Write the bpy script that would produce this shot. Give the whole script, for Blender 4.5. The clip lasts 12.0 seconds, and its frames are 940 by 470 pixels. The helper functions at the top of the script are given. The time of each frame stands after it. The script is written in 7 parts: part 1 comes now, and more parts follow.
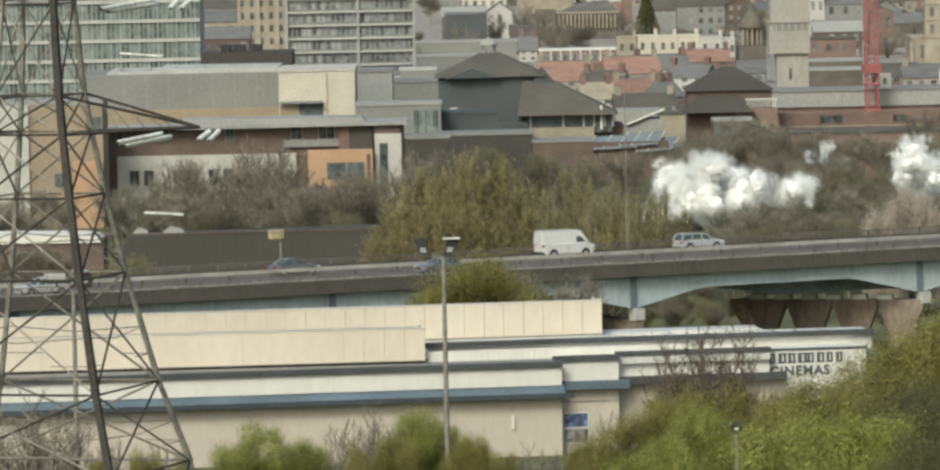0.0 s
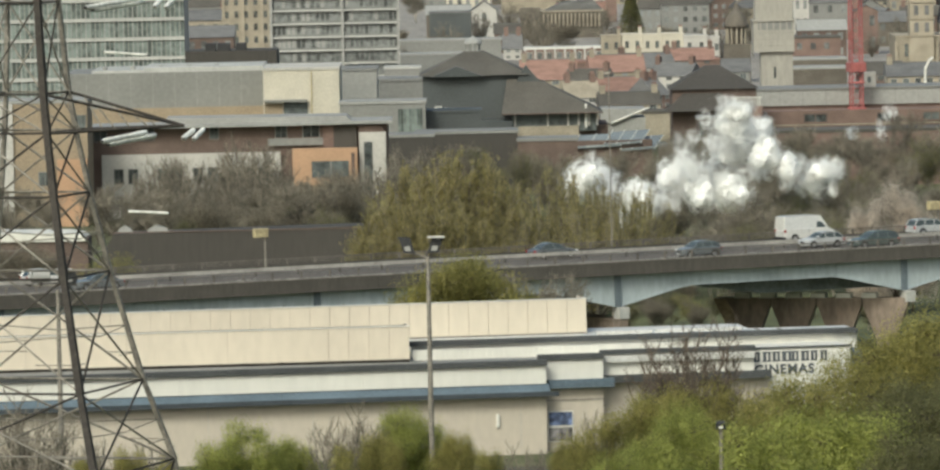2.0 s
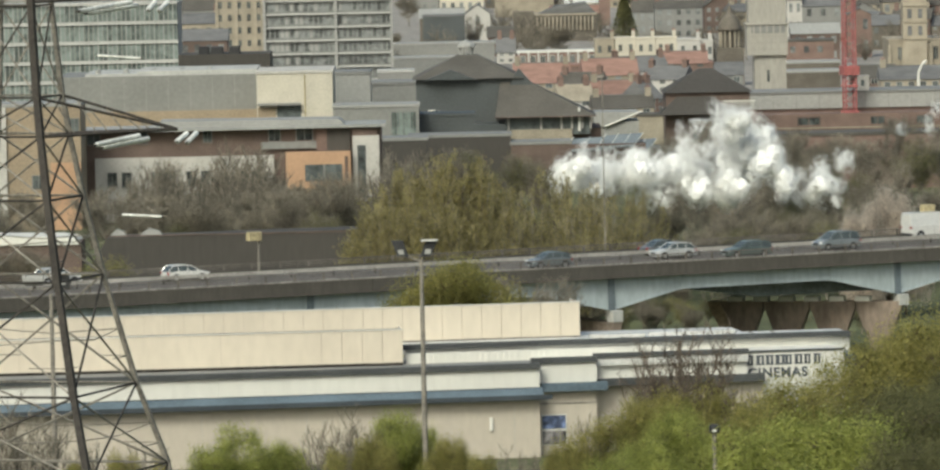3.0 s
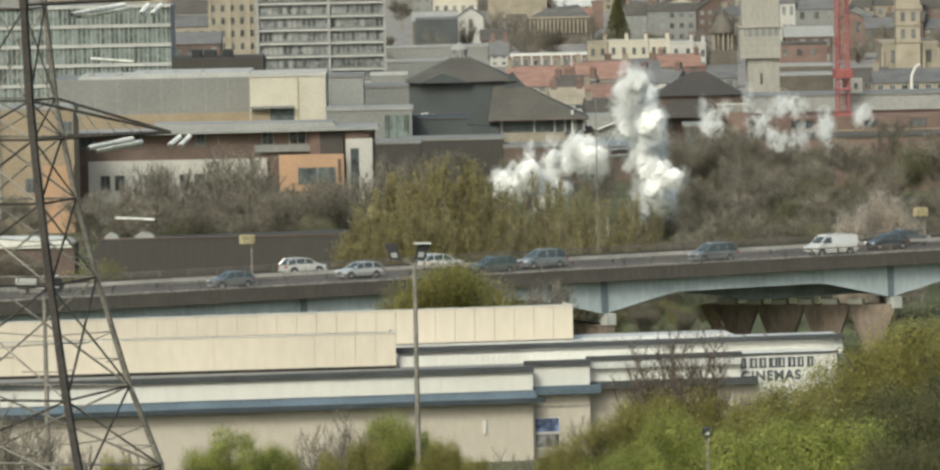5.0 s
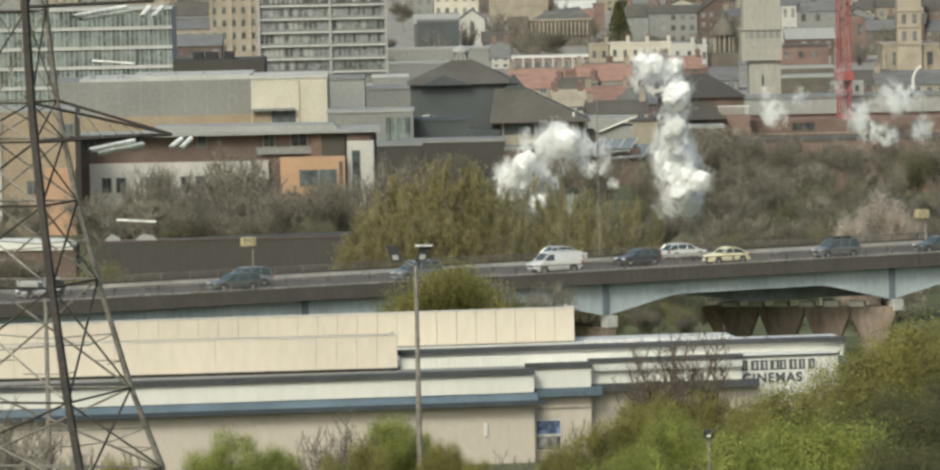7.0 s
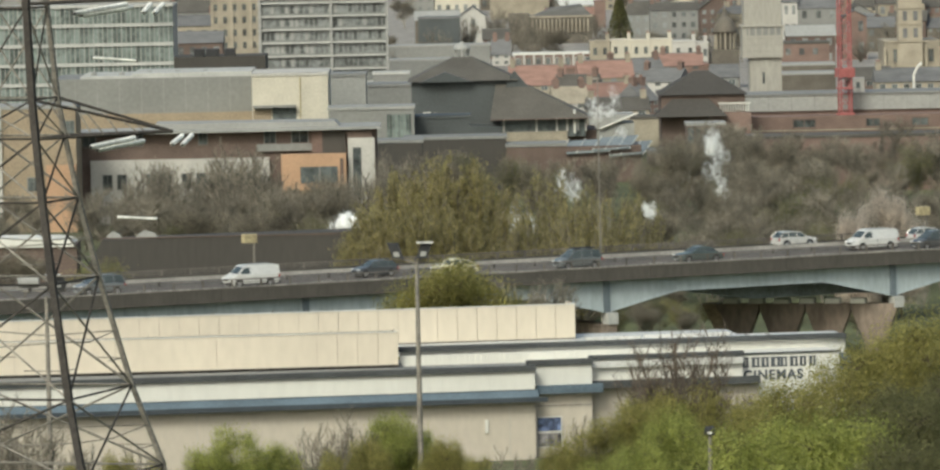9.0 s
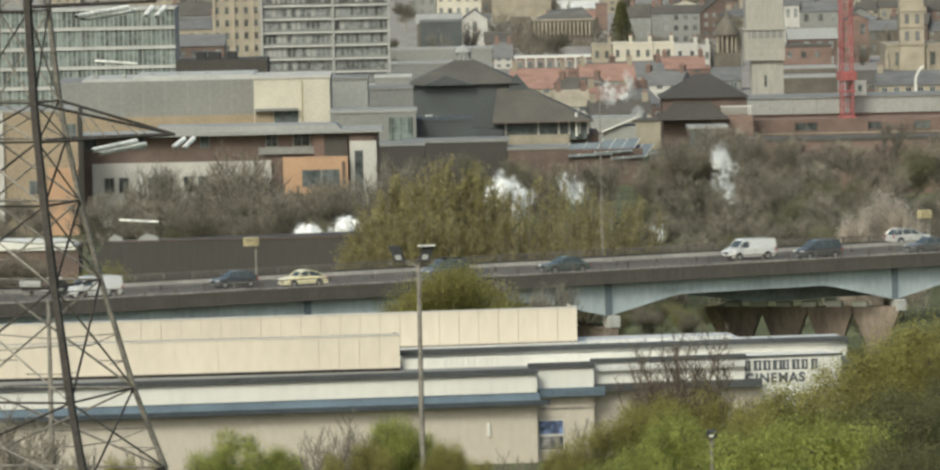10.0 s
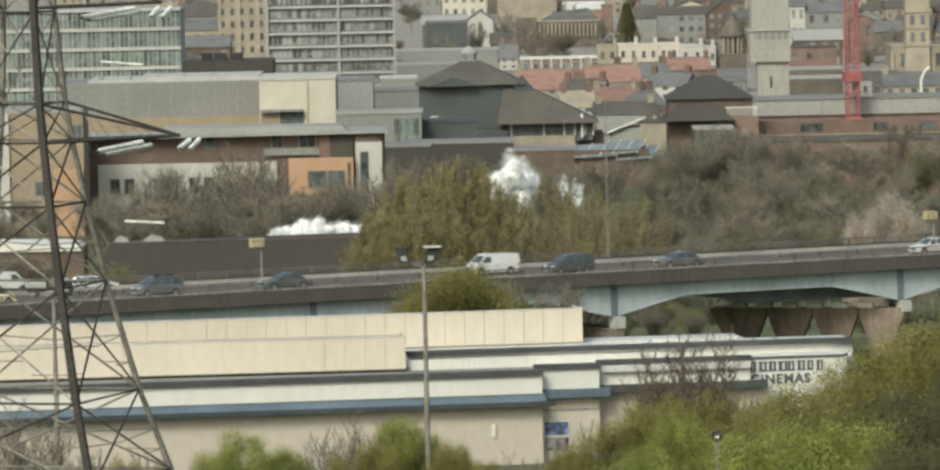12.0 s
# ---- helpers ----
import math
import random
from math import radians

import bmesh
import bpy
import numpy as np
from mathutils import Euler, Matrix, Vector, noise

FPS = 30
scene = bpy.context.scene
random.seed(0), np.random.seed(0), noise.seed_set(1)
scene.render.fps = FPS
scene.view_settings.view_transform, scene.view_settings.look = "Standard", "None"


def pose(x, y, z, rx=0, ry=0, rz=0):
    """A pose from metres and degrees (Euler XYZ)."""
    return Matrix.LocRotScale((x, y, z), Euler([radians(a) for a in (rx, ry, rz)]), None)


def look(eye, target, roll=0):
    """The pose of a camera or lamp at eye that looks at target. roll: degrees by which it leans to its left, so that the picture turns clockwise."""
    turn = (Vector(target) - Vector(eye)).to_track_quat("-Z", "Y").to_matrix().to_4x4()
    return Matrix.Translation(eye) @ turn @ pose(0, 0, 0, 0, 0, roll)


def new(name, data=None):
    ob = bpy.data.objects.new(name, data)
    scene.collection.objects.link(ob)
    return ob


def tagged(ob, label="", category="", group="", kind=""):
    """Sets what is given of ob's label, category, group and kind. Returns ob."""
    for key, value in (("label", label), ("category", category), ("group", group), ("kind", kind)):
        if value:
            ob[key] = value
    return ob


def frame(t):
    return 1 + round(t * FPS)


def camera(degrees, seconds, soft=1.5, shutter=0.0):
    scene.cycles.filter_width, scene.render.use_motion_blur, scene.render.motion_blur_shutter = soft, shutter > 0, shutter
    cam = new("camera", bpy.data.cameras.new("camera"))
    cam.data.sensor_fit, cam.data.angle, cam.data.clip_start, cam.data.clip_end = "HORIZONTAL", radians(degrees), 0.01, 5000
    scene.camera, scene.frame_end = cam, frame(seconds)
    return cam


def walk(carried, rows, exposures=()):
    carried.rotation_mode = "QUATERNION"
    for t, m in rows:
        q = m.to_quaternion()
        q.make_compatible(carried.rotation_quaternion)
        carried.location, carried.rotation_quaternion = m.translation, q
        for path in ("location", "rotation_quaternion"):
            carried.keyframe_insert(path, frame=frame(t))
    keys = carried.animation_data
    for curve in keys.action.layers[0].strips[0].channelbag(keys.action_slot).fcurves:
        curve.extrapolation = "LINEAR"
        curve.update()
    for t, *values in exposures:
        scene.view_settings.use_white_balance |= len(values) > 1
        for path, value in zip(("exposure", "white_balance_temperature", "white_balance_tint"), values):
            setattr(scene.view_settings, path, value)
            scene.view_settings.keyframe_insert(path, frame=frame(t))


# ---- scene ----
EYE = (0, 0, 49.72)
cam = camera(8.966, 12.0, 2.5, 0.4)
walk(cam, [
    (0, look(EYE, (-1.844, 565.000, 14.916), -1.2)),
    (0.5, look(EYE, (-1.520, 565.000, 14.750), -1.2)),
    (1, look(EYE, (-1.151, 565.000, 14.510), -1.2)),
    (1.5, look(EYE, (-0.646, 565.000, 14.562), -1.2)),
    (2, look(EYE, (-0.382, 565.000, 14.749), -1.2)),
    (2.5, look(EYE, (-0.016, 565.000, 14.900), -1.2)),
    (3, look(EYE, (0.248, 565.000, 15.054), -1.2)),
    (5, look(EYE, (0.899, 565.000, 15.329), -1.2)),
    (5.5, look(EYE, (0.919, 565.000, 15.210), -1.2)),
    (6, look(EYE, (0.889, 565.000, 15.381), -1.2)),
    (6.5, look(EYE, (0.779, 565.000, 15.536), -1.2)),
    (7, look(EYE, (0.779, 565.000, 15.542), -1.2)),
    (9, look(EYE, (0.688, 565.000, 15.254), -1.2)),
    (9.5, look(EYE, (0.602, 565.000, 15.506), -1.2)),
    (10, look(EYE, (0.519, 565.000, 15.553), -1.2)),
    (10.5, look(EYE, (0.304, 565.000, 15.591), -1.2)),
    (11, look(EYE, (0.000, 565.000, 15.649), -1.2)),
    (11.5, look(EYE, (0.180, 565.000, 15.900), -1.2)),
    (12, look(EYE, (0.000, 565.000, 15.666), -1.2)),
], exposures=[(0, 0.08, 6380, -2), (12, 0.08, 6380, -2)])

# ---- light: bright overcast, soft sun high behind the eye ----
SUN_EL, SUN_AZ = 42.0, 205.0      # degrees; azimuth clockwise from +Y
world = bpy.data.worlds.new("sky")
scene.world = world
world.use_nodes = True
wn = world.node_tree
sky = wn.nodes.new("ShaderNodeTexSky")
sky.sky_type = "NISHITA"
sky.sun_disc = False
sky.sun_elevation, sky.sun_rotation = radians(SUN_EL), radians(SUN_AZ)
sky.dust_density, sky.air_density, sky.ozone_density = 6.0, 1.0, 1.0
wn.links.new(sky.outputs["Color"], wn.nodes["Background"].inputs["Color"])
wn.nodes["Background"].inputs["Strength"].default_value = 0.13
sun_data = bpy.data.lights.new("sun", "SUN")
sun_data.energy, sun_data.angle, sun_data.color = 1.6, radians(16), (1.0, 0.97, 0.92)
sun = new("sun", sun_data)
_a, _e = radians(SUN_AZ), radians(SUN_EL)
sun.matrix_world = look((math.sin(_a) * math.cos(_e) * 100, math.cos(_a) * math.cos(_e) * 100, math.sin(_e) * 100), (0, 0, 0))

# ---- materials ----
def mat(name, col, rough=0.8, metal=0.0, var=0.18, big=0.3, fine=4.0, bump=0.15, per=0.0, alpha=1.0, stretch=(1, 1, 1), tint=None, island=0.0):
    m = bpy.data.materials.new(name)
    m.use_nodes = True
    nt = m.node_tree
    n, ln = nt.nodes, nt.links
    b = n["Principled BSDF"]
    b.inputs["Roughness"].default_value, b.inputs["Metallic"].default_value = rough, metal
    tc = n.new("ShaderNodeTexCoord")
    mp = n.new("ShaderNodeMapping")
    mp.inputs["Scale"].default_value = stretch
    ln.new(tc.outputs["Object"], mp.inputs["Vector"])
    n1, n2 = n.new("ShaderNodeTexNoise"), n.new("ShaderNodeTexNoise")
    for q, s in ((n1, big), (n2, fine)):
        q.inputs["Scale"].default_value = s
        q.inputs["Detail"].default_value = 5
        ln.new(mp.outputs["Vector"], q.inputs["Vector"])
    mx = n.new("ShaderNodeMath")
    mx.operation = "ADD"
    ln.new(n1.outputs["Fac"], mx.inputs[0])
    ln.new(n2.outputs["Fac"], mx.inputs[1])
    last = mx.outputs[0]
    if per or island:
        src = n.new("ShaderNodeObjectInfo").outputs["Random"] if per else n.new("ShaderNodeNewGeometry").outputs["Random Per Island"]
        k = n.new("ShaderNodeMath")
        k.operation = "MULTIPLY_ADD"
        k.inputs[1].default_value = per or island
        ln.new(src, k.inputs[0])
        k.inputs[2].default_value = -(per or island) / 2
        a = n.new("ShaderNodeMath")
        ln.new(last, a.inputs[0])
        ln.new(k.outputs[0], a.inputs[1])
        last = a.outputs[0]
    ramp = n.new("ShaderNodeValToRGB")
    lo = [max(0, c * (1 - 2 * var)) for c in col]
    hi = [min(1, c * (1 + 2 * var)) for c in (tint or col)]
    ramp.color_ramp.elements[0].position, ramp.color_ramp.elements[1].position = 0.6, 1.0
    ramp.color_ramp.elements[0].color, ramp.color_ramp.elements[1].color = (*lo, 1), (*hi, 1)
    half = n.new("ShaderNodeMath")
    half.operation = "MULTIPLY_ADD"
    half.inputs[1].default_value, half.inputs[2].default_value = 0.8, 0.0
    ln.new(last, half.inputs[0])
    ln.new(half.outputs[0], ramp.inputs["Fac"])
    ln.new(ramp.outputs["Color"], b.inputs["Base Color"])
    if bump:
        bp = n.new("ShaderNodeBump")
        bp.inputs["Strength"].default_value = bump
        bp.inputs["Distance"].default_value = 0.05
        ln.new(n2.outputs["Fac"], bp.inputs["Height"])
        ln.new(bp.outputs["Normal"], b.inputs["Normal"])
    if alpha < 1:
        b.inputs["Alpha"].default_value = alpha
    return m


def leafy(name, col, tint, var=0.16):
    m = mat(name, col, 0.6, var=var, big=0.25, fine=1.5, bump=0, island=0.25, tint=tint)
    nt = m.node_tree
    b, out = nt.nodes["Principled BSDF"], nt.nodes["Material Output"]
    tr, mix = nt.nodes.new("ShaderNodeBsdfTranslucent"), nt.nodes.new("ShaderNodeMixShader")
    nt.links.new(b.inputs["Base Color"].links[0].from_socket, tr.inputs["Color"])
    mix.inputs[0].default_value = 0.58
    nt.links.new(b.outputs[0], mix.inputs[1])
    nt.links.new(tr.outputs[0], mix.inputs[2])
    nt.links.new(mix.outputs[0], out.inputs["Surface"])
    return m


M = {}
M["grass"] = mat("grass", (0.09, 0.10, 0.045), 0.95, var=0.3, big=0.05, fine=1.0, bump=0.4)
M["asphalt"] = mat("asphalt", (0.07, 0.068, 0.065), 0.9, var=0.2, big=0.2, fine=8)
M["worn_road"] = mat("worn_road_surface", (0.118, 0.107, 0.097), 0.9, var=0.12, big=0.15, fine=6, stretch=(0.15, 1, 1))
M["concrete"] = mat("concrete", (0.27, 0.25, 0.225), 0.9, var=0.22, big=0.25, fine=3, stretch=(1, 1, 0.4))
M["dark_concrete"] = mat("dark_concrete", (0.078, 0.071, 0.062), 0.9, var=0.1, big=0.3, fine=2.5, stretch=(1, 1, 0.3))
M["rail"] = mat("weathered_rail_steel", (0.15, 0.134, 0.118), 0.8, 0.1, var=0.2, big=0.4, fine=6)
# girder steel again, darkened to put the underside's shade into its colour
M["soffit"] = mat("shaded_girder_steel", (0.17, 0.192, 0.205), 0.6, var=0.15, big=0.4, fine=3)
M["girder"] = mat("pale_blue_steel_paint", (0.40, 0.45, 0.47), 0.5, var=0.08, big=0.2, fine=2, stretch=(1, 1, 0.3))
M["canopy_shade"] = mat("canopy_shade_dark", (0.045, 0.055, 0.065), 0.8, var=0.1)
M["girder_blue"] = mat("blue_steel_paint", (0.14, 0.168, 0.19), 0.5, var=0.1)
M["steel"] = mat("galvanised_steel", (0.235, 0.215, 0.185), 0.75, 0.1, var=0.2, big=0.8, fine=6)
# for dark steel parts, and as painted shade on the pylon
M["steel_dark"] = mat("dark_and_shaded_steel", (0.042, 0.036, 0.031), 0.85, 0.0, var=0.2, big=0.8, fine=6)
M["cream"] = mat("cream_cladding", (0.625, 0.56, 0.46), 0.6, var=0.03, big=0.15, fine=1.2, bump=0.03, stretch=(1, 1, 0.4), per=0.06)
M["white"] = mat("white_cladding", (0.66, 0.65, 0.6), 0.55, var=0.025, big=0.15, fine=1.5, bump=0.05, stretch=(1, 1, 0.3))
M["pale_concrete"] = mat("pale_concrete_ledge", (0.42, 0.42, 0.40), 0.8, var=0.08, big=0.2, fine=2)
M["buff"] = mat("buff_render", (0.50, 0.45, 0.38), 0.85, var=0.03, big=0.2, fine=2, stretch=(1, 1, 0.5))
M["blue_trim"] = mat("blue_metal_trim", (0.1, 0.137, 0.172), 0.75, 0.0, var=0.1)
M["dark_trim"] = mat("dark_blue_grey_trim", (0.062, 0.066, 0.068), 0.9, var=0.12)
M["roofing"] = mat("pale_roof_sheet", (0.55, 0.55, 0.53), 0.5, var=0.08, stretch=(1, 0.2, 1))
M["letter"] = mat("dark_sign_letters", (0.09, 0.1, 0.115), 0.5, var=0.1)
M["glass"] = mat("window_glass", (0.09, 0.1, 0.1), 0.12, 0.0, var=0.3, big=0.3, fine=1, bump=0.02, per=0.35)
M["glass_green"] = mat("green_curtain_glass", (0.165, 0.195, 0.183), 0.2, 0.0, var=0.25, big=0.3, fine=1, bump=0.02, per=0.5)
M["glass_roof"] = mat("dull_roof_glass", (0.20, 0.225, 0.23), 0.3, var=0.15, bump=0.02)
# town walls and roofs: colours muted to put distance haze into them
M["slate"] = mat("slate_roof", (0.14, 0.14, 0.14), 0.75, var=0.13, big=0.3, fine=5, stretch=(1, 1, 3), per=0.25)
M["dark_roof"] = mat("dark_lead_roof", (0.068, 0.076, 0.078), 0.6, var=0.1, big=0.15, fine=3)
M["brown_roof"] = mat("brown_tile_roof", (0.092, 0.085, 0.074), 0.85, var=0.12, big=0.2, fine=4)
M["red_tile"] = mat("red_clay_tiles", (0.24, 0.145, 0.118), 0.85, var=0.13, big=0.4, fine=5, stretch=(1, 1, 3), per=0.25)
M["brick"] = mat("red_brick", (0.185, 0.128, 0.108), 0.9, var=0.13, big=0.3, fine=6, per=0.25)
M["brown_brick"] = mat("brown_brick", (0.13, 0.095, 0.08), 0.9, var=0.14, big=0.3, fine=6)
M["stone"] = mat("weathered_limestone", (0.31, 0.275, 0.215), 0.9, var=0.12, big=0.3, fine=4, per=0.2)
M["dark_stone"] = mat("sooty_stone", (0.13, 0.115, 0.095), 0.9, var=0.14, big=0.3, fine=4, per=0.2)
M["cream_render"] = mat("cream_render", (0.52, 0.485, 0.405), 0.85, var=0.06, big=0.3, fine=3, per=0.15)
M["white_render"] = mat("white_render", (0.46, 0.445, 0.415), 0.85, var=0.06, big=0.3, fine=3)
M["grey_panel"] = mat("grey_panels", (0.215, 0.215, 0.205), 0.7, var=0.06, big=0.1, fine=1.5)
M["lt_grey"] = mat("light_grey_panels", (0.305, 0.305, 0.29), 0.7, var=0.06, big=0.1, fine=1.5)
M["orange"] = mat("orange_render", (0.43, 0.275, 0.175), 0.85, var=0.05, big=0.2, fine=3)
M["ochre"] = mat("ochre_render", (0.30, 0.24, 0.17), 0.85, var=0.1, big=0.2, fine=3)
M["tower_conc"] = mat("board_marked_concrete", (0.33, 0.315, 0.28), 0.9, var=0.06, big=0.15, fine=2, stretch=(1, 1, 0.3))
M["pier_brown"] = mat("mottled_brown_concrete", (0.20, 0.16, 0.128), 0.95, var=0.16, big=0.3, fine=2.5, stretch=(1, 1, 0.4))
# concrete of the end pier, sunlight put into the ochre
M["end_pier_sun"] = mat("sunlit_ochre_concrete", (0.30, 0.235, 0.15), 0.95, var=0.2, big=0.4, fine=3)
# far window glass, lightened to put distance haze into its colour
M["hazed_glass"] = mat("hazed_office_glass", (0.15, 0.158, 0.155), 0.3, var=0.3, big=0.3, fine=1, bump=0.02, per=0.5)
M["crane_red"] = mat("crane_red_paint", (0.36, 0.115, 0.11), 0.5, var=0.15)
M["bark"] = mat("bark", (0.11, 0.085, 0.065), 0.95, var=0.3, big=1, fine=8)
M["twig"] = mat("bare_twigs", (0.203, 0.182, 0.145), 0.95, var=0.3, big=0.2, fine=2, bump=0, island=0.5)
M["twig_dark"] = mat("dark_twigs", (0.125, 0.10, 0.078), 0.95, var=0.25, big=0.2, fine=2, bump=0)
M["poster_dark"] = mat("dim_poster_print", (0.16, 0.15, 0.15), 0.6, var=0.6, big=0.9, fine=2)
M["leaf_willow"] = leafy("willow_leaves", (0.29, 0.255, 0.11), (0.40, 0.35, 0.155))
M["leaf_green"] = leafy("spring_leaves", (0.27, 0.295, 0.075), (0.41, 0.43, 0.125))
M["leaf_olive"] = leafy("olive_leaves", (0.265, 0.25, 0.075), (0.37, 0.34, 0.115))
M["leaf_dark"] = leafy("dark_leaves", (0.14, 0.14, 0.06), (0.20, 0.195, 0.085))
M["leaf_brown"] = leafy("brown_buds", (0.22, 0.195, 0.145), (0.29, 0.255, 0.19))
M["blossom"] = leafy("pale_blossom", (0.52, 0.45, 0.37), (0.68, 0.61, 0.53))
M["tyre"] = mat("tyre_rubber", (0.02, 0.02, 0.02), 0.9)
M["barrier"] = mat("pale_barrier_steel", (0.40, 0.38, 0.345), 0.6, 0.2, var=0.15, big=0.3, fine=4)
M["rim"] = mat("alloy_rim", (0.5, 0.5, 0.5), 0.35, 0.8)
M["car_glass"] = mat("car_glass", (0.07, 0.085, 0.088), 0.1, bump=0)
M["lamp_lens"] = mat("lamp_lens", (0.75, 0.75, 0.72), 0.15, bump=0)
M["tail"] = mat("tail_lamp_red", (0.35, 0.02, 0.02), 0.25, bump=0)
M["black"] = mat("black_plastic", (0.025, 0.025, 0.027), 0.6)
M["porcelain"] = mat("pale_insulator_glass", (0.72, 0.72, 0.68), 0.25, bump=0)
M["yellow"] = mat("yellow_sign_paint", (0.4, 0.34, 0.2), 0.6)
M["wall_dark"] = mat("dark_grey_sheeting", (0.06, 0.055, 0.049), 0.85, var=0.07, big=0.1, fine=2, stretch=(1, 1, 0.2))
M["poster_blue"] = mat("blue_poster_print", (0.13, 0.17, 0.30), 0.6, var=0.5, big=0.8, fine=2)


# ---- mesh building ----
class Geo:
    def __init__(self):
        self.v, self.f = [], []

    def add(self, vs, fs):
        o = len(self.v)
        self.v.extend(vs)
        self.f.extend([tuple(i + o for i in q) for q in fs])
        return self

    def box(self, x0, y0, z0, x1, y1, z1):
        return self.add([(x0, y0, z0), (x1, y0, z0), (x1, y1, z0), (x0, y1, z0), (x0, y0, z1), (x1, y0, z1), (x1, y1, z1), (x0, y1, z1)],
                        [(3, 2, 1, 0), (4, 5, 6, 7), (0, 1, 5, 4), (1, 2, 6, 5), (2, 3, 7, 6), (3, 0, 4, 7)])

    def prism(self, poly, y0, y1):
        """Polygon in x, z, pushed from y0 to y1."""
        n = len(poly)
        vs = [(x, y0, z) for x, z in poly] + [(x, y1, z) for x, z in poly]
        fs = [tuple(range(n)), tuple(reversed(range(n, 2 * n)))] + [(i, i + n, (i + 1) % n + n, (i + 1) % n) for i in range(n)]
        return self.add(vs, fs)

    def slab(self, poly, z0, z1):
        """Polygon in x, y, raised from z0 to z1."""
        n = len(poly)
        vs = [(x, y, z0) for x, y in poly] + [(x, y, z1) for x, y in poly]
        fs = [tuple(reversed(range(n))), tuple(range(n, 2 * n))] + [(i, (i + 1) % n, (i + 1) % n + n, i + n) for i in range(n)]
        return self.add(vs, fs)

    def tube(self, p, q, r0, r1=None, n=6, cap=True):
        p, q = Vector(p), Vector(q)
        r1 = r0 if r1 is None else r1
        d = q - p
        if d.length < 1e-6:
            return self
        d.normalize()
        a = d.orthogonal().normalized()
        b = d.cross(a)
        vs = []
        for c, r in ((p, r0), (q, r1)):
            for i in range(n):
                w = 2 * math.pi * (i + 0.5) / n
                vs.append(tuple(c + (a * math.cos(w) + b * math.sin(w)) * r))
        fs = [(i, (i + 1) % n, (i + 1) % n + n, i + n) for i in range(n)]
        if cap:
            fs += [tuple(reversed(range(n))), tuple(range(n, 2 * n))]
        return self.add(vs, fs)

    def bar(self, p, q, w):
        return self.tube(p, q, w * 0.7, n=4)

    def lathe(self, profile, n=16, axis="z", at=(0, 0, 0)):
        vs, fs = [], []
        for r, h in profile:
            for i in range(n):
                w = 2 * math.pi * i / n
                c = (r * math.cos(w), r * math.sin(w), h) if axis == "z" else (r * math.cos(w), h, r * math.sin(w))
                vs.append(tuple(c[k] + at[k] for k in range(3)))
        m = len(profile)
        for j in range(m - 1):
            for i in range(n):
                k = (i + 1) % n
                fs.append((j * n + i, j * n + k, (j + 1) * n + k, (j + 1) * n + i))
        fs += [tuple(reversed(range(n))), tuple(range((m - 1) * n, m * n))]
        return self.add(vs, fs)

    def mesh(self, name, smooth=False):
        me = bpy.data.meshes.new(name)
        me.from_pydata(self.v, [], self.f)
        me.update()
        if smooth:
            me.shade_smooth()
        return me


def bevelled(x0, y0, z0, x1, y1, z1, b):
    """A box with its upright edges and top rounded off by b."""
    g = Geo()
    poly = [(x0 + b, y0), (x1 - b, y0), (x1, y0 + b), (x1, y1 - b), (x1 - b, y1), (x0 + b, y1), (x0, y1 - b), (x0, y0 + b)]
    cx, cy = (x0 + x1) / 2, (y0 + y1) / 2
    top = [(cx + (x - cx) * (1 - 2 * b / max(x1 - x0, 1e-3)), cy + (y - cy) * (1 - 2 * b / max(y1 - y0, 1e-3))) for x, y in poly]
    vs = [(x, y, z0) for x, y in poly] + [(x, y, z1 - b) for x, y in poly] + [(x, y, z1) for x, y in top]
    fs = [tuple(reversed(range(8))), tuple(range(16, 24))]
    for j in (0, 8):
        fs += [(j + i, j + (i + 1) % 8, j + 8 + (i + 1) % 8, j + 8 + i) for i in range(8)]
    return g.add(vs, fs)


def thing(name, at, rz=0.0, label="", category="", group="", kind=""):
    ob = new(name)
    ob.empty_display_size = 0.3
    ob.matrix_basis = pose(*at, 0, 0, rz)
    return tagged(ob, label, category, group, kind)


def part(name, g, material, parent=None, label="", smooth=False, at=None):
    me = g if isinstance(g, bpy.types.Mesh) else g.mesh(name, smooth)
    if material and not me.materials:
        me.materials.append(material)
    ob = new(name, me)
    if material and me.materials[0] != material:
        ob.material_slots[0].link = "OBJECT"
        ob.material_slots[0].material = material
    if parent:
        ob.parent = parent
    if at:
        ob.location = at
    return tagged(ob, label)


def solo(name, g, material, at, rz=0.0, label="", category="", group="", kind="", smooth=False):
    ob = part(name, g, material, None, "", smooth)
    ob.matrix_basis = pose(*at, 0, 0, rz)
    return tagged(ob, label, category, group, kind)
# ---- ground ----
def ground_z(y):
    if y >= 400:
        return 0.0
    if y >= 250:
        return 17.0 * (400 - y) / 150
    return min(47.5, 17.0 + 30.5 * (250 - y) / 245)


g = Geo()
xs = [-3000, -1200, -500, -250, -120, -60, -30, 0, 30, 60, 120, 250, 500, 1200, 3000]
ys = [-3000, -400, 0, 5, 40, 80, 120, 160, 200, 250, 300, 350, 400, 450, 500, 600, 800, 1000, 1300, 1700, 2200, 3000, 4900]
g.v = [(x, y, ground_z(y)) for y in ys for x in xs]
for j in range(len(ys) - 1):
    for i in range(len(xs) - 1):
        a = j * len(xs) + i
        g.f.append((a, a + 1, a + 1 + len(xs), a + len(xs)))
tagged(part("ground", g, M["grass"]), "rough grass and earth, sloping down from a hillside", "ground", kind="structure")
g = Geo().slab([(-90, 425), (90, 425), (90, 492), (-90, 492)], 0.004, 0.05)
